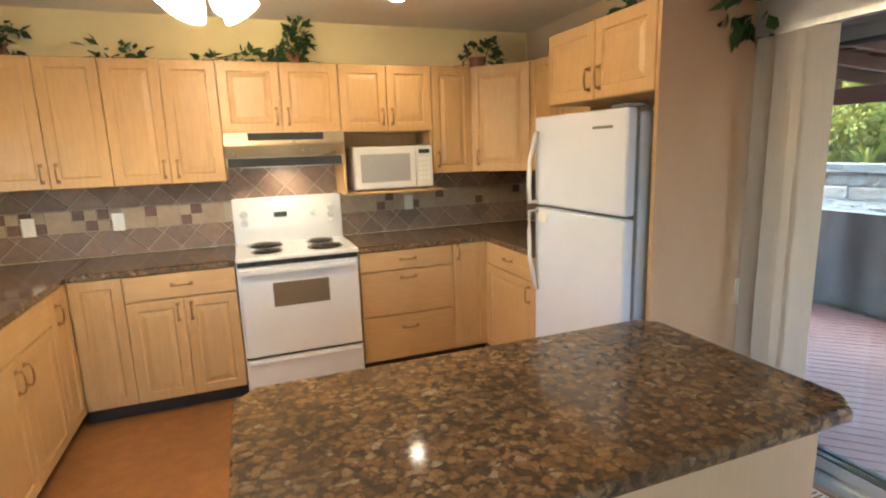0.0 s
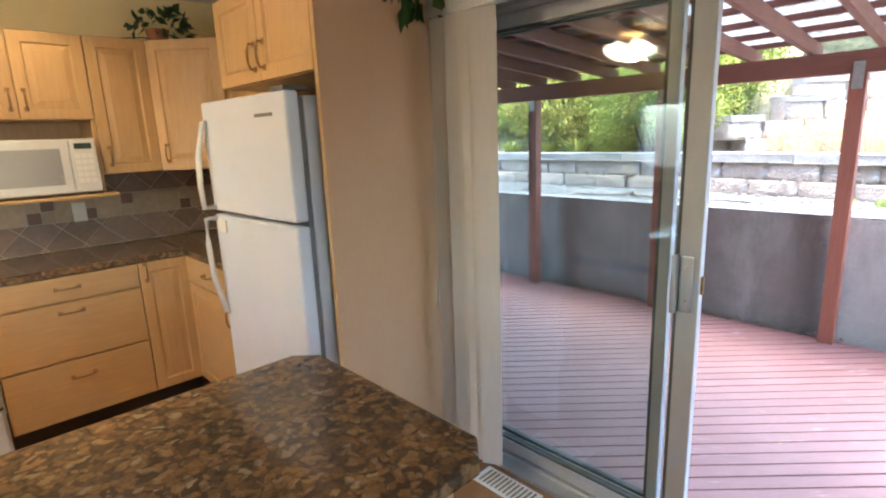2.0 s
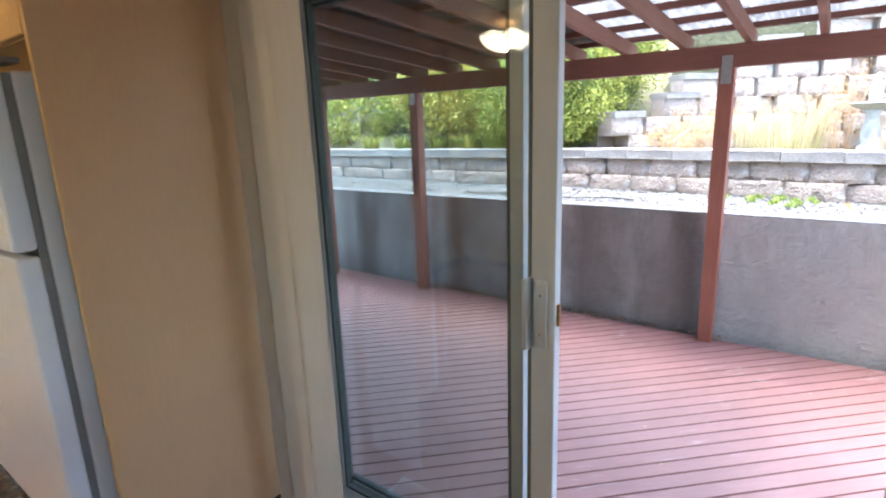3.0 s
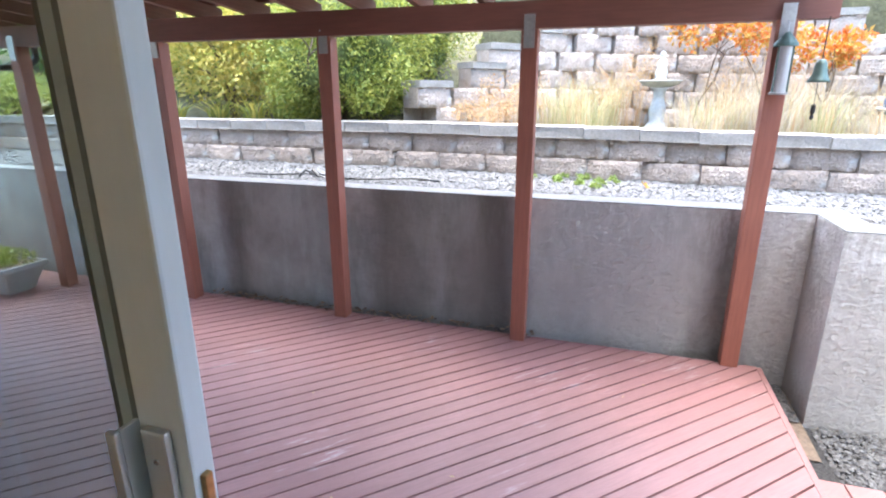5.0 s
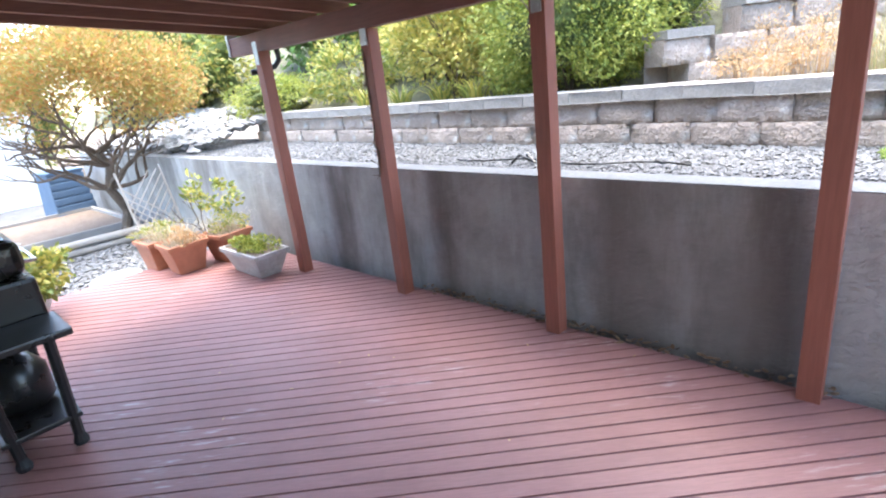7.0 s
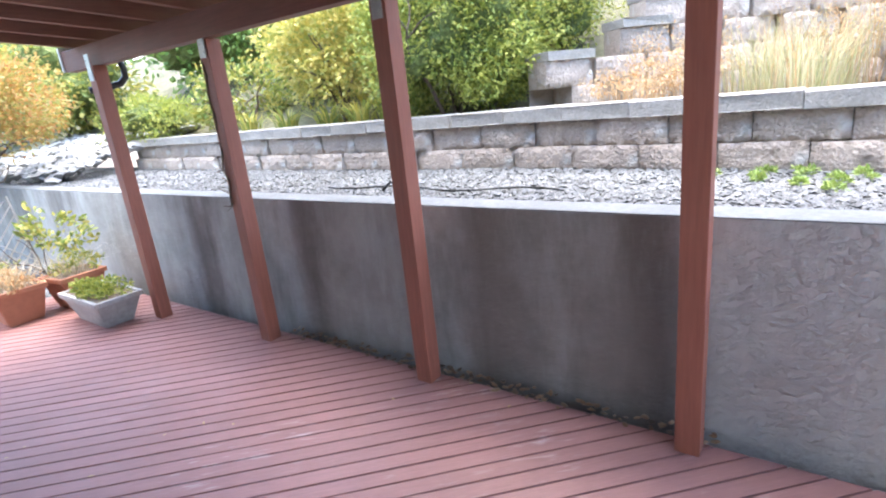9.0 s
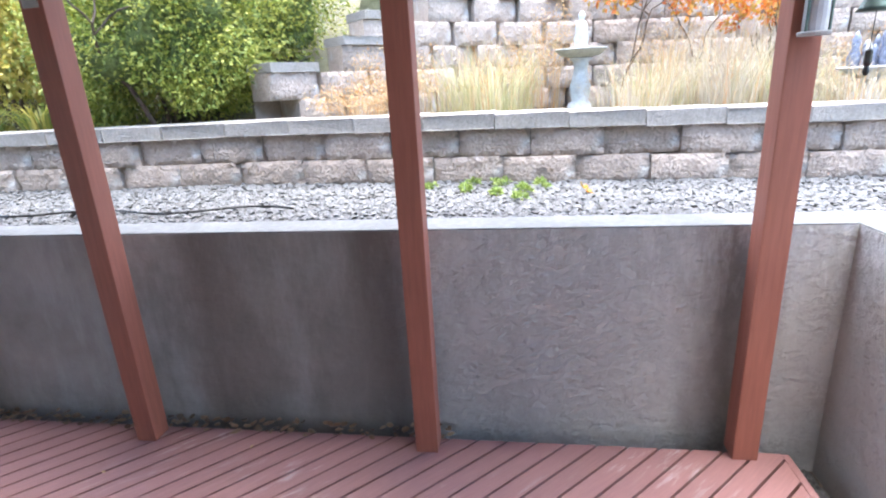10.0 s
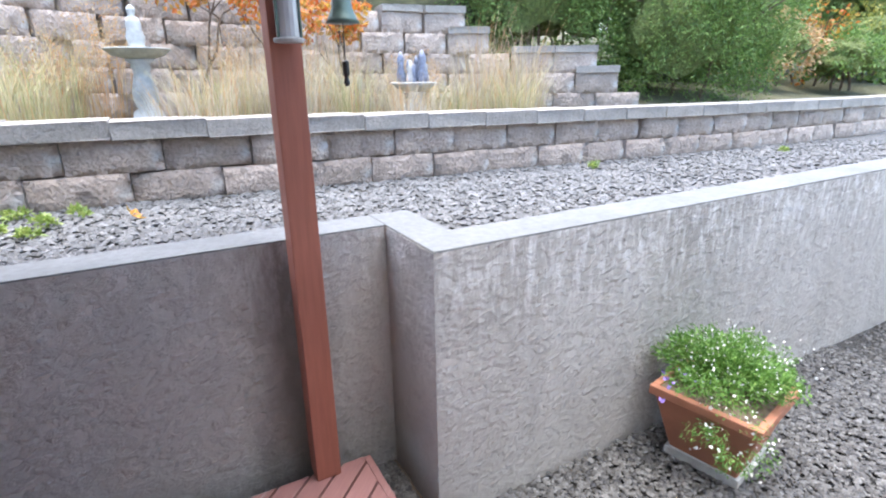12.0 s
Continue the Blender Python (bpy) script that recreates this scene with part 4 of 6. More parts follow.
# ---- patio door dressing ----
val = thing("valance", "white boxed valance above the patio door", "valance", 2.255, 0.05, 1.965)
bm = box(0, 0.015, 0, 1.795, 0, 0.17, 0.003)
box(0.015, 0.143, 1.78, 1.795, 0, 0.17, 0.002, bm)
box(0.015, 0.143, 0.0, 0.015, 0, 0.17, 0.002, bm)
box(0.015, 0.143, 0.015, 1.78, 0.155, 0.17, 0.002, bm)
part("board", bm, VINYL, val)
bl = thing("vertical_blind", "stacked beige fabric vertical blind drawn aside", "blind", 2.262, 1.545, 0.115)
part("head_rail", box(-0.02, 0.02, -1.38, 0.20, 1.84, 1.865), ALU, bl)
bm = box(-0.0443, 0.0443, -0.0008, 0.0008, 0.0, 1.839)
vane = part("vane", bm, FABRIC, bl)
vane.matrix_basis = pose(0, 0, 0, 0, 0, 118)
for i in range(1, 9):
    o = new("vane", vane.data)
    o.parent = bl
    o.matrix_basis = pose(0.008 * math.sin(i * 2.1), i * 0.029, 0, 0, 0, 116 - 2.4 * i + 4 * math.sin(i * 1.7))

sw = thing("switch_plate", "small white switch plate on the fridge side panel", "switch", 2.266, 1.8385, 0.830)
part("plate", box(-0.012, 0.012, -0.006, 0.0105, -0.06, 0.06, 0.002), PLASTIC_WHITE, sw)
vent = thing("floor_vent", "cream metal floor register by the patio door", "floor vent", 2.30, 1.50, 0.0)
bm = box(-0.06, 0.06, -0.15, 0.15, 0.0, 0.006, 0.002)
part("frame", bm, PLASTIC_WHITE, vent)
for i in range(12):
    part("slat", box(-0.045, 0.045, -0.128 + i * 0.022, -0.120 + i * 0.022, 0.0062, 0.0095), BRASS, vent)

# ---- ceiling fan lamp and spot ----
fan = thing("ceiling_fan", "ceiling fan with a cluster of lit frosted glass shades", "ceiling fan", 0.07, 2.36, TOP)
part("canopy", lathe([(0.07, -0.001), (0.065, -0.04), (0.02, -0.055)], 20), BRASS, fan)
part("rod", tube([(0, 0, -0.05), (0, 0, -0.13)], 0.012), BRASS, fan)
part("motor", lathe([(0.05, -0.12), (0.12, -0.14), (0.125, -0.20), (0.06, -0.235)], 24), BRASS, fan)
for i in range(5):
    a = radians(72 * i + 20)
    bm = box(0.16, 0.62, -0.065, 0.065, -0.004, 0.004, 0.003)
    b = part("blade", bm, MAPLE_FLAT, fan)
    b.matrix_basis = pose(0, 0, -0.17, 8, 0, 72 * i + 20)
    part("blade_arm", box(0.10, 0.20, -0.02, 0.02, 0.004, 0.010, 0.002), BRASS, b)
part("light_hub", lathe([(0.05, -0.235), (0.06, -0.27), (0.02, -0.30)], 16), BRASS, fan)
for i in range(4):
    s = part("shade", lathe([(0.022, 0.0), (0.04, -0.02), (0.066, -0.075), (0.078, -0.115), (0.072, -0.117), (0.05, -0.06), (0.015, -0.02)], 18), SHADE_GLASS, fan, "lit frosted glass tulip shade", True)
    s.matrix_basis = pose(0, 0, 0, 0, 0, 90 * i + 35) @ pose(0.075, 0, -0.265, 0, -42, 0)
lamp("fan_light", 'POINT', pose(0.07, 2.36, 2.06), 1.8, (1.0, 0.76, 0.46), 0.03)
sp = thing("recessed_spot", "small round recessed ceiling spot, switched on", "ceiling light", 1.11, 3.36, TOP)
part("ring", lathe([(0.055, -0.001), (0.053, -0.008), (0.042, -0.008), (0.040, -0.001)], 20), PLASTIC_WHITE, sp)
part("lens", lathe([(0.038, -0.003), (0.036, -0.006)], 20), SPOT_GLOW, sp)
lamp("spot_light", 'SPOT', pose(1.11, 3.36, TOP - 0.02), 0.85, (1.0, 0.76, 0.46), 0.04, 120)

# ---- the deck and its roof ----
DZ = -0.045
structure("ground", box(-60, 60, -60, 60, -0.60, -0.24), SOIL, "bare soil and lawn reaching to the horizon", "ground")
POSTS = [(4.985, 4.60), (5.085, 3.405), (5.125, 2.135), (5.14, 0.885), (5.185, -0.335)]
BEAM_Z0, BEAM_Z1 = 1.80, 1.94


def line_x(y):
    """The slightly skewed line of the posts."""
    return 5.135 - 0.036 * (y - 0.9)


for x, y in POSTS:
    p = thing("post", "red-brown stained timber post holding the patio roof", "post", x, y, DZ, 0, "patio posts")
    part("shaft", box(-0.045, 0.045, -0.045, 0.045, 0.0, BEAM_Z0 - DZ - 0.001, 0.004), POST, p)
    bm = box(-0.052, -0.0455, -0.03, 0.03, BEAM_Z0 - DZ - 0.10, BEAM_Z0 - DZ + 0.07, 0.002)
    b = part("bracket", bm, GALV, p, "galvanised post bracket")
    for bz in (-0.07, -0.03, 0.03):
        s = part("bolt", lathe([(0.006, 0), (0.005, 0.005)], 6), GALV, b)
        s.matrix_basis = pose(-0.052, 0.012 * (1 if bz > -0.05 else -1), BEAM_Z0 - DZ + bz, 0, -90)
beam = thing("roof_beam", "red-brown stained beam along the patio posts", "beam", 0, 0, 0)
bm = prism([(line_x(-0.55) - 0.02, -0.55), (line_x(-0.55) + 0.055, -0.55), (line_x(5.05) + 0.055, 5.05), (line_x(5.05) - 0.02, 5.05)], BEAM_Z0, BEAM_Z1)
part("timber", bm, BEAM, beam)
part("end_cap", box(line_x(5.06) - 0.03, line_x(5.06) + 0.06, 5.051, 5.075, BEAM_Z0 + 0.005, BEAM_Z1 + 0.03), FENCE_WHITE, beam, "white painted beam end")
SLOPE = 0.075


def roof_z(x):
    return BEAM_Z1 - 0.035 + SLOPE * (5.12 - x)


roof = thing("patio_roof", "open rafter patio roof under translucent corrugated sheets", "roof", 0, 0, 0)
for i in range(15):
    y = -0.345 + i * 0.375
    bm = bmesh.new()
    x0, x1 = 2.585, line_x(y) + 0.22
    vs = [bm.verts.new((xx, y + dy, roof_z(xx) + dz)) for xx in (x0, x1) for dy in (-0.019, 0.019) for dz in (0.036, 0.126)]
    for q in ((0, 1, 3, 2), (4, 6, 7, 5), (0, 4, 5, 1), (2, 3, 7, 6), (1, 5, 7, 3), (0, 2, 6, 4)):
        bm.faces.new([vs[k] for k in q])
    bmesh.ops.recalc_face_normals(bm, faces=bm.faces[:])
    part("rafter", bm, RAFTER, roof)
for i in range(8):
    x = 5.22 - i * 0.36
    z = roof_z(x) + 0.127
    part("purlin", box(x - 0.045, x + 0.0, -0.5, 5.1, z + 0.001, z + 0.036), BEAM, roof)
verts, faces = [], []
NY = 364
for j in range(2):
    xx = 2.59 if j == 0 else 5.42
    for i in range(NY + 1):
        y = -0.50 + 2.30 * i / NY
        verts.append((xx, y, roof_z(xx) + 0.178 + 0.013 * math.sin(2 * math.pi * y / 0.076)))
for i in range(NY):
    faces.append((i, i + 1, NY + 2 + i, NY + 1 + i))
mesh_from("corrugated_sheet", verts, faces, SHEET, roof, "weathered translucent corrugated sheet")
verts, faces = [], []
for j in range(2):
    xx = 2.59 if j == 0 else 5.42
    for i in range(521):
        y = 1.74 + 3.40 * i / 520
        verts.append((xx, y, roof_z(xx) + 0.186 + 0.013 * math.sin(2 * math.pi * y / 0.076)))
for i in range(520):
    faces.append((i, i + 1, 522 + i, 521 + i))
mesh_from("corrugated_sheet", verts, faces, SHEET_DARK, roof, "dark opaque corrugated sheet")
part("ledger", box(2.582, 2.62, -0.5, 5.05, roof_z(2.6) - 0.02, roof_z(2.6) + 0.035), BEAM, roof)
gut = thing("gutter_elbow", "black plastic gutter elbow at the roof corner", "gutter", line_x(4.9) + 0.10, 4.86, BEAM_Z0)
part("elbow", tube([(-0.07, 0.03, -0.14), (0.05, 0.0, -0.125), (0.13, -0.02, -0.105), (0.17, -0.03, -0.06), (0.175, -0.03, 0.0), (0.15, -0.02, 0.13)], 0.024, 10), BLACK, gut, smooth=True)

dk = thing("deck", "red-stained timber deck laid with diagonal boards", "deck", 0, 0, 0)
D = (2.585, 5.19, -0.485, 6.25)
# Solid slab for the joists, coloured dark so the board gaps read shaded.
bm = box(D[0], D[1] - 0.03, D[2] + 0.03, D[3] - 0.03, -0.235, DZ - 0.06)
part("framing", bm, UNDER, dk, "solid slab under the boards, darkened for their shaded gaps")
s2 = math.sqrt(0.5)
pitch, bw = 0.0848, 0.0755
k0 = int((D[0] + D[2]) * s2 / pitch) - 1
for i in range(k0, k0 + 118):
    c = i * pitch
    quad = [((c * s2 - 9 * s2 + u * s2), (c * s2 + 9 * s2 + u * s2)) for u in (0, bw)] + [((c * s2 + 9 * s2 + u * s2), (c * s2 - 9 * s2 + u * s2)) for u in (bw, 0)]
    poly = clip(quad, D[0] + 0.002, D[1], D[2], D[3])
    if len(poly) >= 3:
        part("board", prism(poly, DZ - 0.032, DZ + random.uniform(-0.0015, 0.0), 0.004), DECK, dk)
part("fascia", box(D[0], D[1], D[2] - 0.028, D[2] - 0.001, -0.22, DZ - 0.004, 0.003), DECK, dk)
part("fascia", box(D[0], D[1], D[3] + 0.001, D[3] + 0.028, -0.22, DZ - 0.004, 0.003), DECK, dk)
sp_ = thing("deck_step", "red-stained timber step at the deck's end", "step", 0, 0, 0)
for i in range(3):
    part("tread", box(2.7, 4.38, -0.66 - i * 0.145, -0.521 - i * 0.145, -0.175, -0.145, 0.004), DECK, sp_)
part("riser", box(2.72, 4.36, -0.94, -0.53, -0.239, -0.1755), DECK, sp_)

# ---- retaining wall, gravel and block terraces ----
RX, RX2, RY, RT = 5.285, 4.90, -0.665, 0.845
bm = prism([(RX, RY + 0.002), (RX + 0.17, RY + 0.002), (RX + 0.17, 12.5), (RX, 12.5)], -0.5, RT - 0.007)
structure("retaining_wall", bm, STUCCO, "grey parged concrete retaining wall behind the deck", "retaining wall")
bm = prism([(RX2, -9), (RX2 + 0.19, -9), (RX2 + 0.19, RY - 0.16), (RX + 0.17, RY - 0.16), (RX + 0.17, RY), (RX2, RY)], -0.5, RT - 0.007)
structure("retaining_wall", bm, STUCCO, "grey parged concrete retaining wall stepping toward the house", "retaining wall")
bm = box(RX + 0.002, RX + 0.174, RY + 0.001, 12.5, RT - 0.007, RT, 0.003)
structure("wall_coping", bm, CONCRETE_TOP, "pale bare concrete top of the retaining wall", "coping")
bm = prism([(RX2 + 0.002, -9), (RX2 + 0.194, -9), (RX2 + 0.194, RY - 0.164), (RX + 0.174, RY - 0.164), (RX + 0.174, RY - 0.002), (RX2 + 0.002, RY - 0.002)], RT - 0.007, RT, 0.003)
structure("wall_coping", bm, CONCRETE_TOP, "pale bare concrete top of the stepped retaining wall", "coping")


def along(points, step):
    """Points spaced evenly along a bent line, with the heading there."""
    pts = [Vector(p) for p in points]
    out, carry = [], 0.0
    for a, b in zip(pts, pts[1:]):
        d = (b - a).length
        s = carry
        while s < d:
            q = a + (b - a) * (s / d)
            out.append((q.x, q.y, math.atan2(b.y - a.y, b.x - a.x)))
            s += step
        carry = s - d
    return out


def smooth_line(points, n=8):
    pts = [Vector(p) for p in points]
    out = []
    for i in range(len(pts) - 1):
        p0, p1, p2, p3 = pts[max(i - 1, 0)], pts[i], pts[i + 1], pts[min(i + 2, len(pts) - 1)]
        for k in range(n):
            t = k / n
            out.append(0.5 * ((2 * p1) + (p2 - p0) * t + (2 * p0 - 5 * p1 + 4 * p2 - p3) * t * t + (3 * p1 - p0 - 3 * p2 + p3) * t ** 3))
    out.append(pts[-1])
    return out


def table(rows, v):
    """Straight-line reading between rows of (key, value)."""
    for (a, p), (b, q) in zip(rows, rows[1:]):
        if v <= b or (b, q) == rows[-1]:
            return p + (q - p) * min(1.0, max(0.0, (v - a) / (b - a)))


def out(x, y):
    """The garden behind the low wall spreads towards the house's far end."""
    k = table([(-60, 1.14), (-44, 1.12), (-27, 1.07), (-6, 1.03), (16, 1.015), (40, 1.01)], math.degrees(math.atan2(y - 0.1, x - 3.45)))
    return 3.45 + (x - 3.45) * k, 0.1 + (y - 0.1) * k


def base_z(y):
    """Foot of the low wall: the terrace falls gently with y."""
    return table([(-9, 0.68), (-4.8, 0.70), (-2.9, 0.715), (-1.5, 0.735), (-0.2, 0.76), (1.0, 0.785), (2.5, 0.80), (9, 0.80)], y)


def bed_z(y):
    return base_z(y) + 0.345


FRONT = smooth_line([out(*p) for p in ((6.72, 8.3), (6.66, 6.6), (6.55, 4.6), (6.50, 3.2), (6.52, 2.3), (6.49, 1.0), (6.46, -0.2), (6.36, -1.4), (6.22, -2.6), (6.12, -4.0), (6.12, -6.0), (6.3, -9.0))])
BACK = smooth_line([out(*p) for p in ((6.99, 2.20), (7.18, 2.07), (7.55, 1.72), (8.05, 1.15), (8.40, 0.4), (8.50, -0.6), (8.45, -1.6), (8.15, -2.5), (7.65, -3.1), (7.25, -3.5), (7.02, -3.85))])


def rough_block(w, h, d, seed, amp=0.016):
    """A split-face wall block: local x along the wall, face towards -y."""
    bm = bmesh.new()
    nx, nz = 10, 5
    grid = []
    for k in range(nz + 1):
        row = []
        for i in range(nx + 1):
            u, v = i / nx, k / nz
            p = Vector((u * w * 9 + seed * 7.3, v * h * 9, seed * 3.1))
            y = amp * (1.2 * noise.noise(p * 0.6) + 1.0 * noise.noise(p * 1.7) + 0.6 * noise.noise(p * 4.1)) - 0.006
            if i in (0, nx):
                y += 0.018 + 0.010 * noise.noise(p * 3.1)
            if k in (0, nz):
                y += 0.005 + 0.005 * noise.noise(p * 2.7)
            row.append(bm.verts.new((u * w + (0 if i in (0, nx) else 0.008 * noise.noise(p * 2.2)), y, v * h + (0 if k in (0, nz) else 0.008 * noise.noise(p * 2.9)))))
        grid.append(row)
    for k in range(nz):
        for i in range(nx):
            bm.faces.new((grid[k][i], grid[k][i + 1], grid[k + 1][i + 1], grid[k + 1][i])).smooth = (i + k + seed) % 3 > 0
    b = [bm.verts.new(p) for p in ((0, d, 0), (w, d, 0), (w, d, h), (0, d, h))]
    bm.faces.new([grid[nz][i] for i in range(nx + 1)] + [b[2], b[3]])
    bm.faces.new([grid[0][i] for i in range(nx, -1, -1)] + [b[0], b[1]])
    bm.faces.new([grid[k][0] for k in range(nz + 1)][::-1] + [b[0], b[3]])
    bm.faces.new([grid[k][nx] for k in range(nz + 1)] + [b[2], b[1]])
    me = bpy.data.meshes.new("block")
    bm.normal_update()
    bm.to_mesh(me)
    bm.free()
    me.materials.append(BLOCK)
    return me


BW, BHT = 0.430, 0.166
BLOCKS = [rough_block(BW - 0.006, BHT - 0.002, 0.26, s, 0.013) for s in range(12)]
CAPS = []
for s in range(4):
    bm = box(0.001, 0.4295, -0.026, 0.30, 0, 0.090, 0.006, seg=2)
    for v in bm.verts:
        if v.co.y < -0.01:
            v.co.y += random.uniform(-0.006, 0.006)
    me = bpy.data.meshes.new("cap_stone")
    bm.to_mesh(me)
    bm.free()
    me.materials.append(CAP)
    CAPS.append(me)


def lay(me, name, parent, x, y, z, heading):
    o = new(name, me)
    o.parent = parent
    o.matrix_basis = Matrix.Translation((x, y, z)) @ Matrix.Rotation(heading, 4, 'Z')
    return o


def heading_to(p, q):
    return math.atan2(q[1] - p[1], q[0] - p[0])


front_wall = thing("block_wall", "low wall of split-face concrete blocks with cap stones", "garden wall", 0, 0, 0)
for course in range(2):
    pts = along(FRONT, BW)
    sh = BW / 2 if course else 0.05
    for k, (x, y, a) in enumerate(pts):
        set_ = 0.018 * course + 0.012 * math.sin(k * 2.7 + course)
        lay(BLOCKS[(k * 5 + course * 4 + k // 7) % 12], "block", front_wall, x + math.cos(a) * sh - set_ * math.sin(a), y + math.sin(a) * sh + set_ * math.cos(a), base_z(y) + course * BHT, a)
for k, (x, y, a) in enumerate(along(FRONT, 0.43)):
    lay(CAPS[k % 4], "cap_stone", front_wall, x, y, base_z(y) + 2 * BHT, a)
# Sheet behind the blocks, its darker colour standing for shade in the joints.
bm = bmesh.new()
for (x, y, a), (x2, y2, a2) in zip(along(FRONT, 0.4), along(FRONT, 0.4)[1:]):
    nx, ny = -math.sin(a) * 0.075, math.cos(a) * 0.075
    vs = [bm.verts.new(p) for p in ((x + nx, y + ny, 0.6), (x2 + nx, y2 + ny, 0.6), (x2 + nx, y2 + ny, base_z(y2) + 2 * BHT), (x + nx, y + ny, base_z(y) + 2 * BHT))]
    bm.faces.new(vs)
part("core", bm, JOINT, front_wall, "sheet behind the blocks, darkened for shaded joints")

back_wall = thing("terrace_wall", "tall stepped wall of split-face concrete blocks behind the flower bed", "garden wall", 0, 0, 0)
TZ, RISE = 0.945, 0.196
pts = along(BACK, BW)
N = len(pts)
for course in range(13):
    z0 = TZ + course * RISE
    lo = max(0, int((course - 1.4) * 1.0)) if course > 1 else 0
    hi = N - (max(0, int((course - 1.2) * 1.5)) if course > 1 else course)
    sh = BW / 2 * (course % 2)
    lo, hi = min(lo, 8), max(hi, N - 12)
    for k in range(lo, hi):
        x, y, a = pts[k]
        z = z0 + 1.3 * (base_z(y) - 0.80)
        back = 0.020 * course
        o = lay(BLOCKS[(k * 7 + course * 5 + k // 5) % 12], "block", back_wall, x + math.cos(a) * sh - math.sin(a) * back, y + math.sin(a) * sh + math.cos(a) * back, z, a)
        o.scale = (1, 1, RISE / BHT)
        nlo = min(max(0, int((course - 0.4) * 1.0)) if course > 0 else 0, 8)
        nhi = max(N - (max(0, int((course - 0.2) * 1.5)) if course > 0 else 1), N - 12)
        if course < 12 and not (nlo <= k < nhi):
            lay(CAPS[k % 4], "cap_stone", back_wall, x + math.cos(a) * sh - math.sin(a) * back, y + math.sin(a) * sh + math.cos(a) * back, z + RISE, a).scale = (1, 1, 0.75)
# Same darker sheet for the joint shade of the stepped wall.
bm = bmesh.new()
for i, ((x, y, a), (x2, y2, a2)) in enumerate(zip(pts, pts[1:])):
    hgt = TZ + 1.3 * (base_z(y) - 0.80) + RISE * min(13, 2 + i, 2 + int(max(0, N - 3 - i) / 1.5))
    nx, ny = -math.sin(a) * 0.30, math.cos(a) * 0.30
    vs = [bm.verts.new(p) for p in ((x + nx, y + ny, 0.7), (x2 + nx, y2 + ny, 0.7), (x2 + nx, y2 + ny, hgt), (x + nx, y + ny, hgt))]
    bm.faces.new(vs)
part("core", bm, JOINT, back_wall, "sheet behind the blocks, darkened for shaded joints")


def sheet(name, x0, x1, y0, y1, height, nx, ny, material, label, category="ground", edge=None):
    verts, faces = [], []
    for i in range(nx + 1):
        for j in range(ny + 1):
            y = y0 + (y1 - y0) * j / ny
            near = edge(y) if edge else x0
            x = near + (x1 - near) * i / nx
            verts.append((x, y, height(x, y)))
    for i in range(nx):
        for j in range(ny):
            a = i * (ny + 1) + j
            faces.append((a, a + ny + 1, a + ny + 2, a + 1))
    return tagged(mesh_from(name, verts, faces, material), label, category, kind="structure")


def front_x(y):
    best = min(range(len(FRONT) - 1), key=lambda i: abs((FRONT[i].y + FRONT[i + 1].y) / 2 - y))
    return (FRONT[best].x + FRONT[best + 1].x) / 2


def wobble(x, y, s=1.0):
    return noise.noise((x * s, y * s, 0.3))


def gravel_z(x, y):
    lo = RX if y > RY - 0.1 else RX2
    k = min(1.0, max(0.0, (x - lo - 0.2) / (front_x(y) - lo - 0.2)))
    return 0.815 + (base_z(y) + 0.012 - 0.815) * k + 0.012 * wobble(x, y, 3)


sheet("gravel_terrace", RX + 0.15, 7.1, RY - 0.12, 12.5, gravel_z, 30, 150, GRAVEL_BED, "pale grey gravel strip above the retaining wall")
sheet("gravel_terrace", RX2 + 0.17, 7.1, -9, RY - 0.12, gravel_z, 30, 90, GRAVEL_BED, "pale grey gravel strip above the stepped wall")
sheet("gravel_ground", 2.58, 5.0, -9, -0.46, lambda x, y: -0.215 + 0.012 * wobble(x, y, 3), 24, 60, GRAVEL_DARK, "grey gravel path beside the deck")
sheet("gravel_gap", 4.6, 5.30, -0.66, 12.5, lambda x, y: -0.20 + 0.01 * wobble(x, y, 4), 6, 60, SOIL, "dark soil between the deck and the wall")
sheet("garden_ground", -8, 5.3, 6.25, 30, lambda x, y: -0.19 + 0.02 * wobble(x, y, 1.3), 40, 60, GRAVEL_BED, "pale stony ground of the garden")


def hill(x, y):
    z = bed_z(y) + 0.02 * wobble(x, y, 2)
    inside = -4.4 < y < 2.2
    if inside and x < 9.3:
        return z
    back = 9.4 if inside else 7.3
    rise = 1.95 if inside else 0.0
    return z + rise + (0.16 if y < -4.4 else 0.42) * max(0.0, x - back) + 0.12 * wobble(x, y, 0.8) * min(1, max(0, x - back))


sheet("hillside", 6.7, 22, -16, 22, hill, 70, 150, HILL, "earth hillside rising behind the garden walls", "hillside", lambda y: front_x(y) + 0.1)


LITTER = pebble_mat("brown_litter", [(0.08, 0.05, 0.03), (0.22, 0.13, 0.07), (0.30, 0.20, 0.12), (0.05, 0.04, 0.03)])


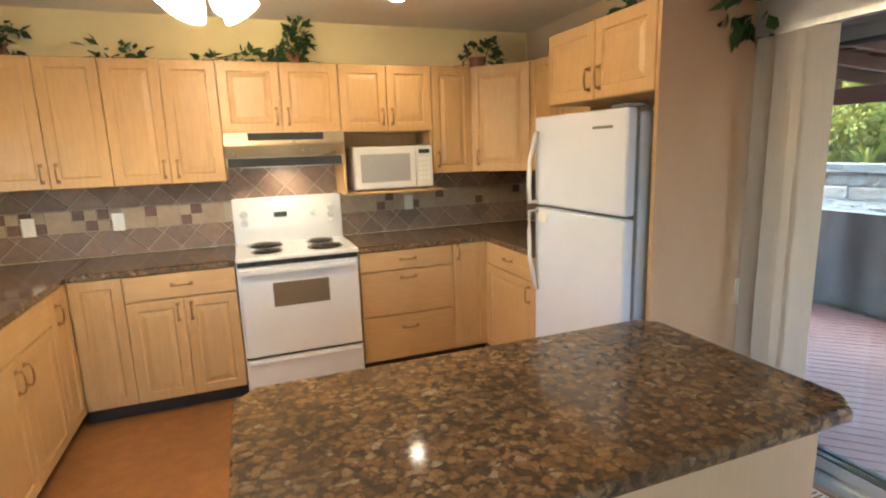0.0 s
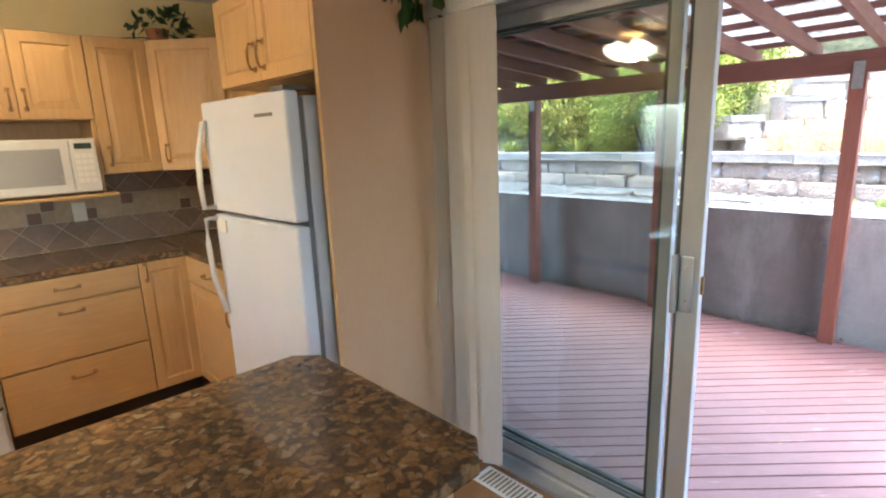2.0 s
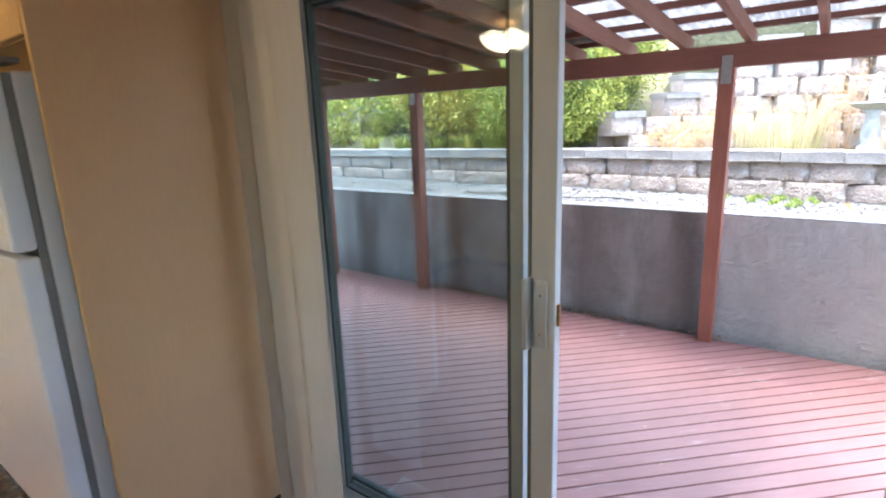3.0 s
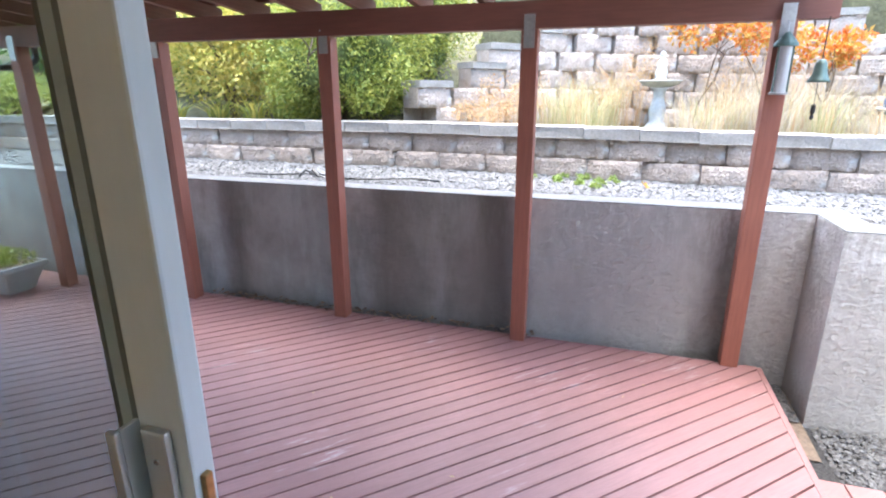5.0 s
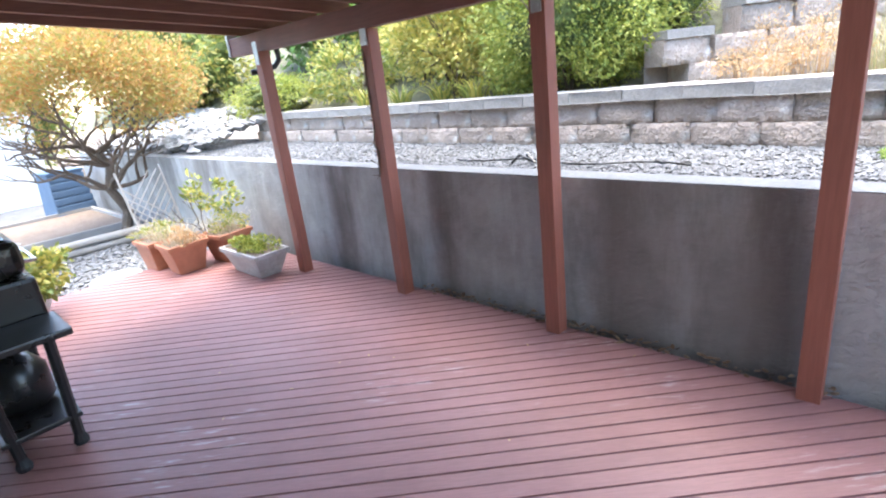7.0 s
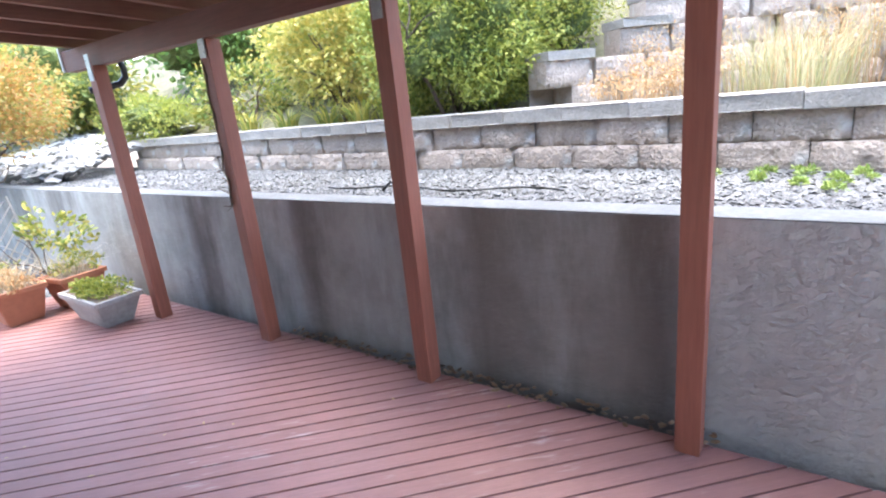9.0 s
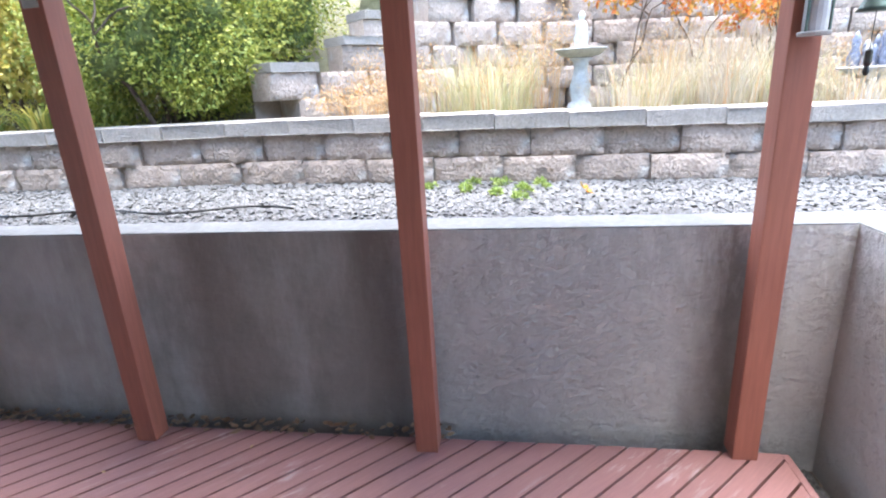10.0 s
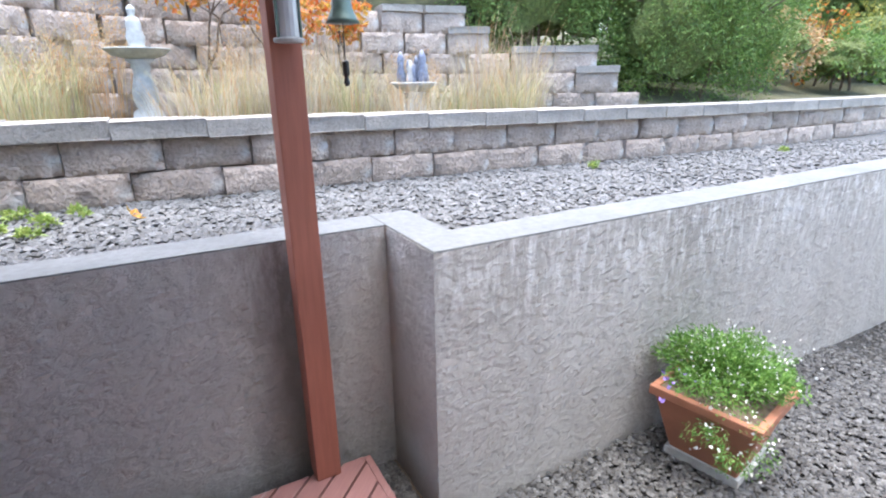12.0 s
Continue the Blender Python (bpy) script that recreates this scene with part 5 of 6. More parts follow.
def stones(name, count, spot, size, material, label, parent=None, flat=0.55):
    """Loose stones as one heap of small uneven solids."""
    rng = np.random.RandomState(len(name) + count)
    base_v = np.array([(1, 0, 0), (-1, 0, 0), (0, 1, 0), (0, -1, 0), (0, 0, 1), (0, 0, -1), (.7, .7, .35), (-.7, .7, .3), (.7, -.7, .3), (-.7, -.7, .35)], float)
    base_f = [(0, 6, 4), (6, 2, 4), (2, 7, 4), (7, 1, 4), (1, 9, 4), (9, 3, 4), (3, 8, 4), (8, 0, 4), (0, 5, 6), (6, 5, 2), (2, 5, 7), (7, 5, 1), (1, 5, 9), (9, 5, 3), (3, 5, 8), (8, 5, 0)]
    V, F = [], []
    for i in range(count):
        x, y, z = spot(rng)
        s = size * rng.uniform(0.55, 1.35)
        a = rng.uniform(0, 6.283)
        ca, sa = math.cos(a), math.sin(a)
        v = base_v * (s, s * rng.uniform(0.55, 0.95), s * flat) * rng.uniform(0.8, 1.2, (10, 1))
        tilt = rng.uniform(-0.4, 0.4)
        v = np.stack([v[:, 0], v[:, 1], v[:, 2] + tilt * v[:, 0]], 1)
        r = np.stack([v[:, 0] * ca - v[:, 1] * sa + x, v[:, 0] * sa + v[:, 1] * ca + y, v[:, 2] + z], 1)
        o = len(V)
        V.extend(map(tuple, r))
        F.extend((p + o, q + o, t_ + o) for p, q, t_ in base_f)
    ob = mesh_from(name, V, F, material, parent)
    return tagged(ob, label, "gravel", kind="stuff")


def on_terrace(rng):
    y = rng.uniform(-6, 9.5) if rng.rand() < 0.75 else rng.uniform(-2.5, 3.5)
    lo = RX + 0.19 if y > RY - 0.1 else RX2 + 0.22
    x = rng.uniform(lo, front_x(y) + 0.02) if y < 8.2 else rng.uniform(lo, 6.9)
    return x, y, gravel_z(x, y) + 0.007


stones("terrace_gravel", 23000, on_terrace, 0.0155, PEBBLE, "pale grey crushed stones on the upper terrace")


def on_path(rng):
    y = -0.70 - 5.2 * rng.rand() ** 1.5
    return rng.uniform(3.0, RX2 - 0.01), y, -0.208 + 0.012 * wobble(1, y, 3)


stones("path_gravel", 14000, on_path, 0.0135, PEBBLE_DARK, "grey crushed stones on the side path")
stones("planter_gravel", 15000, lambda r: (r.uniform(3.75, RX2 - 0.01), -0.72 - 2.6 * r.rand(), -0.200 + 0.006 * r.rand()), 0.0125, PEBBLE_DARK, "grey crushed stones round the flower planter")
stones("gap_gravel", 500, lambda r: (r.uniform(4.9, 5.27), r.uniform(-0.64, -0.48), -0.19), 0.016, PEBBLE_DARK, "dark stones in the gap behind the deck")
stones("leaf_litter", 260, lambda r: (r.uniform(5.16, 5.27), 0.8 + 2.6 * r.rand() ** 0.8, -0.06 + 0.03 * r.rand()), 0.016, LITTER, "brown leaf litter in the gap behind the deck", flat=0.25)
stones("garden_stones", 2500, lambda r: (r.uniform(2.2, 5.2), r.uniform(6.3, 8.3), -0.175), 0.03, PEBBLE, "pale stones beyond the deck's end")
stones("garden_rocks", 260, lambda r: (r.uniform(1.0, 3.6), r.uniform(9.0, 14.0), -0.12), 0.14, ROCK_PALE, "pale rubble rocks in the garden")
stones("bank_rocks", 900, lambda r: (lambda x: (x, r.uniform(8.0, 12.5), 0.86 + 0.22 * (x - 5.6) + 0.06 * r.rand()))(r.uniform(5.6, 7.6)), 0.085, ROCK_PALE, "pale rocks on the bank past the block wall")

# ---- kitchen wall tiles, outlets and plants ----
splash = tagged(part("backsplash", box(WALL_W + 0.002, WALL_E - 0.002, WALL_N - 0.006, WALL_N - 0.0005, CT + 0.001, 1.376), GROUT), "tiled backsplash of diamond tiles with a mosaic band", "backsplash", kind="structure")
hb = part("stove_backing", box(0.036, 0.775, WALL_N - 0.006, WALL_N - 0.0005, 1.3765, 1.66), GROUT, splash)
part("side_backing", box(WALL_E - 0.006, WALL_E - 0.0005, 2.72, WALL_N - 0.007, CT + 0.001, 1.36), TILE, splash)


def wall_tile(poly, name, material):
    if len(poly) < 3:
        return
    xs = [p[0] for p in poly]
    ys = [p[1] for p in poly]
    if max(xs) - min(xs) < 0.015 or max(ys) - min(ys) < 0.015:
        return
    bm = prism(poly, 0.0, 0.006, 0.0015)
    o = part(name, bm, material, splash)
    o.matrix_basis = Matrix.Translation((0, WALL_N - 0.006, 0)) @ Matrix.Rotation(radians(90), 4, 'X')


def diamonds(x0, x1, z0, z1, diag):
    r = diag / 2 - 0.004
    i0, i1 = int(x0 / (diag / 2)) - 2, int(x1 / (diag / 2)) + 2
    for i in range(i0, i1):
        for j in range(-2, 6):
            if (i + j) % 2 == 0:
                cx, cz = i * diag / 2, z0 + 0.02 + j * diag / 2
                wall_tile(clip([(cx - r, cz), (cx, cz - r), (cx + r, cz), (cx, cz + r)], x0, x1, z0, z1), "tile", TILE)


BAND0, BAND1 = 1.085, 1.225
diamonds(WALL_W + 0.004, 0.036, CT + 0.003, BAND0 - 0.003, 0.205)
diamonds(0.79, WALL_E - 0.008, CT + 0.003, BAND0 - 0.003, 0.205)
diamonds(WALL_W + 0.004, 0.036, BAND1 + 0.003, 1.374, 0.205)
diamonds(0.036, 0.775, 1.19, 1.655, 0.205)
diamonds(0.79, 1.42, BAND1 + 0.003, 1.245, 0.205)
diamonds(1.44, WALL_E - 0.008, BAND1 + 0.003, 1.358, 0.205)
x, k = WALL_W + 0.006, 0
rng = random.Random(5)
while x < WALL_E - 0.08:
    wide = rng.random() < 0.35
    if -0.06 < x < 0.79:
        x = 0.795
    if wide:
        wall_tile([(x + 0.002, BAND0 + 0.002), (x + 0.136, BAND0 + 0.002), (x + 0.136, BAND1 - 0.002), (x + 0.002, BAND1 - 0.002)], "band_tile", TILE_TAN)
        x += 0.139
    else:
        for r_ in range(2):
            z = BAND0 + r_ * 0.07
            m_ = TILE_RED if (k + r_) % 2 else TILE_TAN
            wall_tile([(x + 0.002, z + 0.002), (x + 0.067, z + 0.002), (x + 0.067, z + 0.067), (x + 0.002, z + 0.067)], "mosaic_tile", m_)
        x += 0.0695
        k += 1
for ox in (-1.15, -0.66, 1.33):
    o = thing("outlet", "white wall outlet plate on the tiled backsplash", "outlet", ox, WALL_N - 0.0125, 1.135, 0, "backsplash outlets")
    part("plate", box(-0.036, 0.036, -0.006, 0.0, -0.058, 0.058, 0.003), PLASTIC_WHITE, o)
    for dz in (-0.02, 0.02):
        part("socket", box(-0.015, 0.015, -0.008, -0.0062, dz - 0.013, dz + 0.013, 0.001), PLASTIC_WHITE, o)


def leaf_faces(V, F, p, d, up, length, width, fold=0.15):
    """One pointed leaf of two halves that fold along the midrib."""
    side = d.cross(up)
    side = side.normalized() if side.length > 1e-4 else Vector((1, 0, 0))
    n_ = side.cross(d)
    o = len(V)
    a = p + d * length * 0.45
    for q in (p, a + side * width / 2 + n_ * fold * width, p + d * length, a - side * width / 2 + n_ * fold * width, a):
        V.append(tuple(q))
    F.append((o, o + 1, o + 2, o + 4))
    F.append((o, o + 4, o + 2, o + 3))


def rand_dir(rng, zmin=-1.0):
    while True:
        v = Vector((rng.uniform(-1, 1), rng.uniform(-1, 1), rng.uniform(zmin, 1)))
        if 0.05 < v.length < 1:
            return v.normalized()


def crown(name, parent, material, c, r, count, leaf, seed, label="", lumps=26, width=0.5, shell=0.55, zmin=-0.5, droop=0.0):
    """Leaves in uneven clumps through a lumpy volume, with gaps between the clumps."""
    rng = random.Random(seed)
    c, r = Vector(c), Vector(r)
    heads = []
    for i in range(lumps):
        d = rand_dir(rng, zmin)
        k = rng.uniform(shell, 1.0)
        heads.append((Vector((d.x * r.x, d.y * r.y, d.z * r.z)) * k, rng.uniform(0.22, 0.42)))
    V, F = [], []
    for i in range(count):
        h, s = heads[i % lumps]
        d = rand_dir(rng)
        p = c + h + Vector((d.x * r.x, d.y * r.y, d.z * r.z)) * s * rng.random() ** 0.4
        out = (p - c)
        out = Vector((out.x / r.x, out.y / r.y, out.z / r.z))
        g = (out.normalized() * 0.8 + rand_dir(rng) * 0.8 + Vector((0, 0, -droop))).normalized()
        leaf_faces(V, F, p, g, rand_dir(rng), leaf * rng.uniform(0.6, 1.3), leaf * width * rng.uniform(0.7, 1.2))
    return mesh_from(name, V, F, material, parent, label)


def blades(name, parent, material, c, spread, height, count, width, seed, lean=0.5, label=""):
    """A tuft of arching blades."""
    rng = random.Random(seed)
    V, F = [], []
    for i in range(count):
        a, q = rng.uniform(0, 6.283), rng.random() ** 0.6 * spread
        x, y, z = c[0] + math.cos(a) * q, c[1] + math.sin(a) * q, c[2]
        h = height * rng.uniform(0.5, 1.1)
        out = rng.uniform(0.1, 1) * lean * h
        a2 = a + rng.uniform(-0.8, 0.8)
        sx, sy = -math.sin(a2) * width / 2, math.cos(a2) * width / 2
        o = len(V)
        for t_, w in ((0, 1), (0.5, 0.8), (0.85, 0.45), (1.0, 0.05)):
            bx, by, bz = x + math.cos(a2) * out * t_ * t_, y + math.sin(a2) * out * t_ * t_, z + h * (t_ - 0.25 * lean * t_ ** 3)
            V.append((bx - sx * w, by - sy * w, bz))
            V.append((bx + sx * w, by + sy * w, bz))
        for t_ in range(3):
            F.append((o + 2 * t_, o + 2 * t_ + 1, o + 2 * t_ + 3, o + 2 * t_ + 2))
    return mesh_from(name, V, F, material, parent, label)


def limb(rng, p, d, length, r, depth, bm, tips):
    """A crooked limb that divides."""
    pts = [Vector(p)]
    for i in range(4):
        d = (d + rand_dir(rng) * 0.28).normalized()
        pts.append(pts[-1] + d * length / 4)
    tube(pts, r, 6, bm, r * 0.62)
    tips.append(pts[-1])
    if depth:
        for i in range(2 + (rng.random() < 0.5)):
            limb(rng, pts[-1 - i % 2], (d + rand_dir(rng, -0.15) * 0.85).normalized(), length * 0.72, r * 0.6, depth - 1, bm, tips)


UPPER_TOP = UZ + UH
for n_, (px, py, rr, hh, cnt) in enumerate([(-1.12, 3.90, 0.15, 0.17, 110), (-0.55, 3.92, 0.16, 0.06, 50), (0.50, 3.88, 0.15, 0.19, 170), (0.20, 3.86, 0.22, 0.03, 60), (1.86, 3.84, 0.20, 0.12, 90)]):
    pl = thing("trailing_plant", "dark green trailing houseplant on top of the cabinets", "plant", px, py, UPPER_TOP if px < 1.4 else 2.112, 0, "cabinet-top plants")
    if hh > 0.1:
        part("pot", lathe([(0.05, 0.0), (0.065, 0.08), (0.07, 0.085), (0.06, 0.08)], 16), TERRACOTTA, pl, "small terracotta pot")
    crown("foliage", pl, IVY, (0, 0, hh * 0.55 + 0.02), (rr, rr * 0.55, hh * 0.75 + 0.03), cnt, 0.07, 40 + n_, lumps=12, width=0.62, zmin=-0.55, droop=0.3)
    bm = tube([(0, 0, 0.03), (-0.10, -0.03, 0.03), (-0.22, -0.05, 0.012)], 0.003, 5)
    tube([(0, 0, 0.03), (0.12, -0.03, 0.03), (0.24, -0.05, 0.012)], 0.003, 5, bm)
    part("stems", bm, BARK, pl)
pl = thing("trailing_plant", "green trailing houseplant hanging over the valance and panel", "plant", 2.12, 1.96, 2.1605, 0, "cabinet-top plants")
part("pot", lathe([(0.05, 0.0), (0.07, 0.09), (0.075, 0.095), (0.06, 0.09)], 16), TERRACOTTA, pl)
crown("foliage", pl, IVY, (0.06, -0.22, -0.05), (0.22, 0.12, 0.13), 150, 0.10, 77, lumps=18, width=0.6, zmin=-0.7, droop=0.5)
pl = thing("trailing_plant", "small green houseplant on the fridge cabinet", "plant", 1.95, 2.2, 2.111, 0, "cabinet-top plants")
part("pot", lathe([(0.04, 0.0), (0.05, 0.07), (0.045, 0.07)], 14), TERRACOTTA, pl)
crown("foliage", pl, IVY, (-0.05, 0, 0.08), (0.14, 0.14, 0.06), 90, 0.06, 78, lumps=9, width=0.62, droop=0.3)
note = thing("paper_tag", "white paper tag on the freezer grip", "tag", 1.606, 2.50, 1.135)
part("paper", box(-0.003, 0.004, -0.04, 0.04, 0.0, 0.055, 0.001), PLASTIC_WHITE, note)

# ---- things on and around the deck ----
feeder = thing("bird_feeder", "grey tube bird feeder hung on the corner post", "bird feeder", 5.10, -0.335, 1.455)
part("tube", lathe([(0.032, 0.012), (0.032, 0.22)], 16), CLEAR_FEED, feeder)
part("tray", lathe([(0.040, 0.0), (0.043, 0.008), (0.04, 0.012)], 16), STONE_GREY, feeder)
part("roof", lathe([(0.055, 0.22), (0.05, 0.235), (0.008, 0.285)], 16), VERDIGRIS, feeder, "green weathered cap")
for a in range(3):
    part("rod", tube([(0.036 * math.cos(a * 2.1), 0.036 * math.sin(a * 2.1), 0.01), (0.036 * math.cos(a * 2.1), 0.036 * math.sin(a * 2.1), 0.225)], 0.004, 6), VERDIGRIS, feeder)
part("hook", tube([(0, 0, 0.28), (0, 0, 0.32), (0.03, 0, 0.335), (0.045, 0, 0.33)], 0.003, 6), ALU, feeder)
bell = thing("hanging_bell", "green bronze garden bell hung from the roof beam", "bell", 5.12, -0.50, 1.512)
part("bell", lathe([(0.050, 0.0), (0.043, 0.012), (0.030, 0.04), (0.025, 0.08), (0.018, 0.10), (0.004, 0.105), (0.002, 0.10), (0.016, 0.09), (0.026, 0.04), (0.044, 0.004)], 20), VERDIGRIS, bell, smooth=True)
part("chain", tube([(0, 0, 0.10), (0, 0, 0.29)], 0.003, 5), BLACK, bell)
part("clapper_cord", tube([(0, 0, 0.09), (0, 0, -0.10)], 0.0015, 5), BLACK, bell)
part("clapper", lathe([(0.004, -0.175), (0.010, -0.165), (0.006, -0.15), (0.011, -0.14), (0.010, -0.105), (0.004, -0.10)], 10), BLACK, bell)

vine = thing("dry_vine", "dry thorny vine stem tied to a post", "vine", 5.085, 3.405, DZ)
vr = random.Random(3)
pts = [(-0.05 + 0.01 * vr.uniform(-1, 1), 0.028 + 0.012 * vr.uniform(-1, 1), 0.9 + i * 0.075) for i in range(12)]
bm = tube(pts, 0.006, 5)
for p in pts:
    q = Vector(p)
    for k in range(2):
        tube([q, q + Vector((-0.03, vr.uniform(0.0, 0.06), vr.uniform(-0.03, 0.04)))], 0.004, 4, bm, 0.001)
part("stem", bm, BARK, vine)


def square_planter(name, label, x, y, z, rz, foot, rim, h, material, soil=True):
    t_ = thing(name, label, "planter", x, y, z, rz)
    bm = frustum(foot[0], foot[1], 0.0, h - 0.035, rim[0] - 0.03, rim[1] - 0.03)
    bmesh.ops.bevel(bm, geom=bm.edges[:], offset=0.006, segments=1, affect='EDGES')
    part("body", bm, material, t_)
    bm = bmesh.new()
    w, d = rim[0] / 2, rim[1] / 2
    box(-w, w, -d, -d + 0.03, h - 0.04, h, 0.005, bm)
    box(-w, w, d - 0.03, d, h - 0.04, h, 0.005, bm)
    box(-w, -w + 0.03, -d + 0.03, d - 0.03, h - 0.04, h, 0.005, bm)
    box(w - 0.03, w, -d + 0.03, d - 0.03, h - 0.04, h, 0.005, bm)
    part("rim", bm, material, t_)
    part("soil", box(-w + 0.03, w - 0.03, -d + 0.03, d - 0.03, h - 0.034, h - 0.012), SOIL, t_, "dry potting soil")
    return t_


sp1 = square_planter("stone_planter", "grey cast-stone trough planter with low green plants", 4.75, 5.03, DZ, 90, (0.46, 0.20), (0.68, 0.34), 0.235, STONE_GREY)
for k in (-0.17, 0.17):
    part("foot", box(k - 0.05, k + 0.05, -0.09, 0.09, -0.0, 0.02), STONE_GREY, sp1)
crown("foliage", sp1, GREEN_BUSH, (0, 0, 0.25), (0.32, 0.15, 0.08), 1300, 0.035, 11, lumps=30, width=0.5, shell=0.2, zmin=-0.1)
for k, (x, y) in enumerate(((4.42, 5.80), (4.36, 6.22), (4.83, 5.72))):
    tall = 0.29 + (0.125 if y > 6.2 else 0)
    tp = square_planter("terracotta_planter", "square terracotta planter with sparse straggling plants", x, y, DZ if y < 6.2 else -0.17, 4 * k, (0.24, 0.24), (0.38, 0.36), tall, TERRACOTTA)
    tp["group"] = "terracotta planters"
    crown("foliage", tp, YELLOW_LEAF if k else DRY_SHRUB, (0.03, 0, tall + 0.05), (0.25, 0.23, 0.11), 600, 0.032, 20 + k, lumps=14, width=0.45, shell=0.3, zmin=-0.2)
    blades("stalk_tuft", tp, DRY_GRASS, (0, 0, tall - 0.02), 0.17, 0.26, 150, 0.005, 23 + k, 1.3)
shrub = thing("potted_shrub", "leggy yellow-green shrub growing by the planters", "shrub", 4.86, 6.12, -0.18)
bm = bmesh.new()
tips = []
limb(random.Random(8), (0, 0, 0), Vector((0.05, -0.05, 1)), 0.42, 0.012, 2, bm, tips)
part("trunk", bm, BARK, shrub)
crown("foliage", shrub, YELLOW_LEAF, (0.0, -0.1, 0.70), (0.26, 0.26, 0.26), 420, 0.06, 31, lumps=16, width=0.55, shell=0.3)
rp = thing("round_planter", "pale round stone pot with a yellow-green spreading plant", "planter", 3.10, 5.88, DZ)
part("pot", lathe([(0.17, 0.0), (0.23, 0.10), (0.26, 0.22), (0.27, 0.25), (0.24, 0.25), (0.23, 0.22)], 24), STONE_PALE, rp, smooth=True)
part("soil", lathe([(0.23, 0.20), (0.23, 0.225)], 20), SOIL, rp)
crown("foliage", rp, YELLOW_LEAF, (0.04, 0, 0.34), (0.40, 0.36, 0.18), 1500, 0.07, 33, lumps=30, width=0.6, shell=0.3, zmin=-0.45, droop=0.4)

bbq = thing("barbecue", "black metal barbecue cart standing against the house", "barbecue", 2.85, 3.70, DZ)
for lx, ly in ((0.15, -0.19), (0.15, 0.62), (-0.14, -0.19), (-0.14, 0.62)):
    bm = tube([(lx * 0.8, ly, 0.06), (lx * 0.95, ly, 0.62)], 0.024, 8)
    part("leg", bm, BLACK, bbq)
    part("caster", lathe([(0.03, 0.0), (0.034, 0.02), (0.02, 0.06)], 12, cx=lx * 0.8, cy=ly), RUBBER, bbq)
part("bottom_shelf", box(-0.16, 0.16, -0.21, 0.66, 0.14, 0.165, 0.005), BLACK, bbq)
part("gas_bottle", lathe([(0.10, 0.166), (0.13, 0.20), (0.13, 0.36), (0.08, 0.43), (0.03, 0.47)], 20, cx=0.0, cy=0.12), BLACK, bbq, smooth=True)
part("side_table", box(-0.18, 0.22, -0.36, -0.02, 0.60, 0.635, 0.008), BLACK, bbq)
part("firebox", box(-0.20, 0.20, -0.01, 0.68, 0.60, 0.82, 0.02), BLACK, bbq)
part("lid", box(-0.19, 0.19, 0.0, 0.67, 0.822, 1.02, 0.08, seg=4), BLACK, bbq)
part("lid_handle", tube([(0.19, 0.15, 0.87), (0.24, 0.15, 0.87), (0.24, 0.52, 0.87), (0.19, 0.52, 0.87)], 0.011), CHROME, bbq)

fp2 = square_planter("flower_planter", "square terracotta planter overflowing with small white flowers", 4.63, -1.86, -0.215, 12, (0.26, 0.26), (0.43, 0.43), 0.32, TERRACOTTA)
part("plinth", box(-0.15, 0.15, -0.15, 0.15, -0.012, 0.03, 0.005), STONE_PALE, fp2, "pale stone under the planter")
fp2.location.z += 0.03
crown("foliage", fp2, FERN, (0.0, -0.02, 0.37), (0.26, 0.26, 0.14), 11000, 0.022, 51, lumps=80, width=0.35, shell=0.2, zmin=-0.1)
crown("trailing_foliage", fp2, FERN, (-0.13, 0.20, 0.25), (0.15, 0.13, 0.14), 1100, 0.016, 52, lumps=14, width=0.3, zmin=-0.8, droop=0.6)
tagged(crown("blossom", fp2, FLOWER, (0.0, -0.03, 0.42), (0.27, 0.27, 0.13), 230, 0.011, 53, lumps=60, width=1.0, shell=0.6, zmin=-0.1), kind="stuff")
tagged(crown("trailing_blossom", fp2, FLOWER, (-0.13, 0.22, 0.26), (0.16, 0.10, 0.14), 70, 0.015, 54, lumps=30, width=1.0, zmin=-0.8), kind="stuff")
crown("violet_blossom", fp2, VIOLET, (0.10, 0.22, 0.36), (0.12, 0.10, 0.05), 14, 0.022, 55, lumps=5, width=1.0)

# ---- the flower bed and its ornaments ----
bath = thing("bird_bath", "pale cast-stone bird bath with a small finial figure", "bird bath", *out(7.53, 0.04), bed_z(0.04))
part("pedestal", lathe([(0.125, 0.0), (0.125, 0.035), (0.095, 0.045), (0.09, 0.075), (0.06, 0.10), (0.075, 0.16), (0.078, 0.21), (0.055, 0.29), (0.048, 0.34), (0.06, 0.36), (0.055, 0.38), (0.09, 0.41)], 20), STONE_PALE, bath, smooth=True)
part("bowl", lathe([(0.05, 0.405), (0.15, 0.43), (0.19, 0.465), (0.20, 0.47), (0.19, 0.475), (0.14, 0.45), (0.04, 0.445)], 28), STONE_PALE, bath, smooth=True)
part("finial", lathe([(0.075, 0.45), (0.07, 0.475), (0.045, 0.49), (0.05, 0.52), (0.056, 0.545), (0.042, 0.585), (0.046, 0.62), (0.036, 0.655), (0.017, 0.672), (0.026, 0.695), (0.026, 0.715), (0.004, 0.735)], 16), STONE_PALE, bath, smooth=True)
fo = thing("garden_fountain", "small stone bowl ornament with blue-white glazed figures", "fountain", *out(7.10, -1.67), bed_z(-1.8) + 0.03)
part("pedestal", lathe([(0.12, 0.0), (0.10, 0.04), (0.06, 0.10), (0.07, 0.15), (0.10, 0.17)], 18), STONE_GREY, fo, smooth=True)
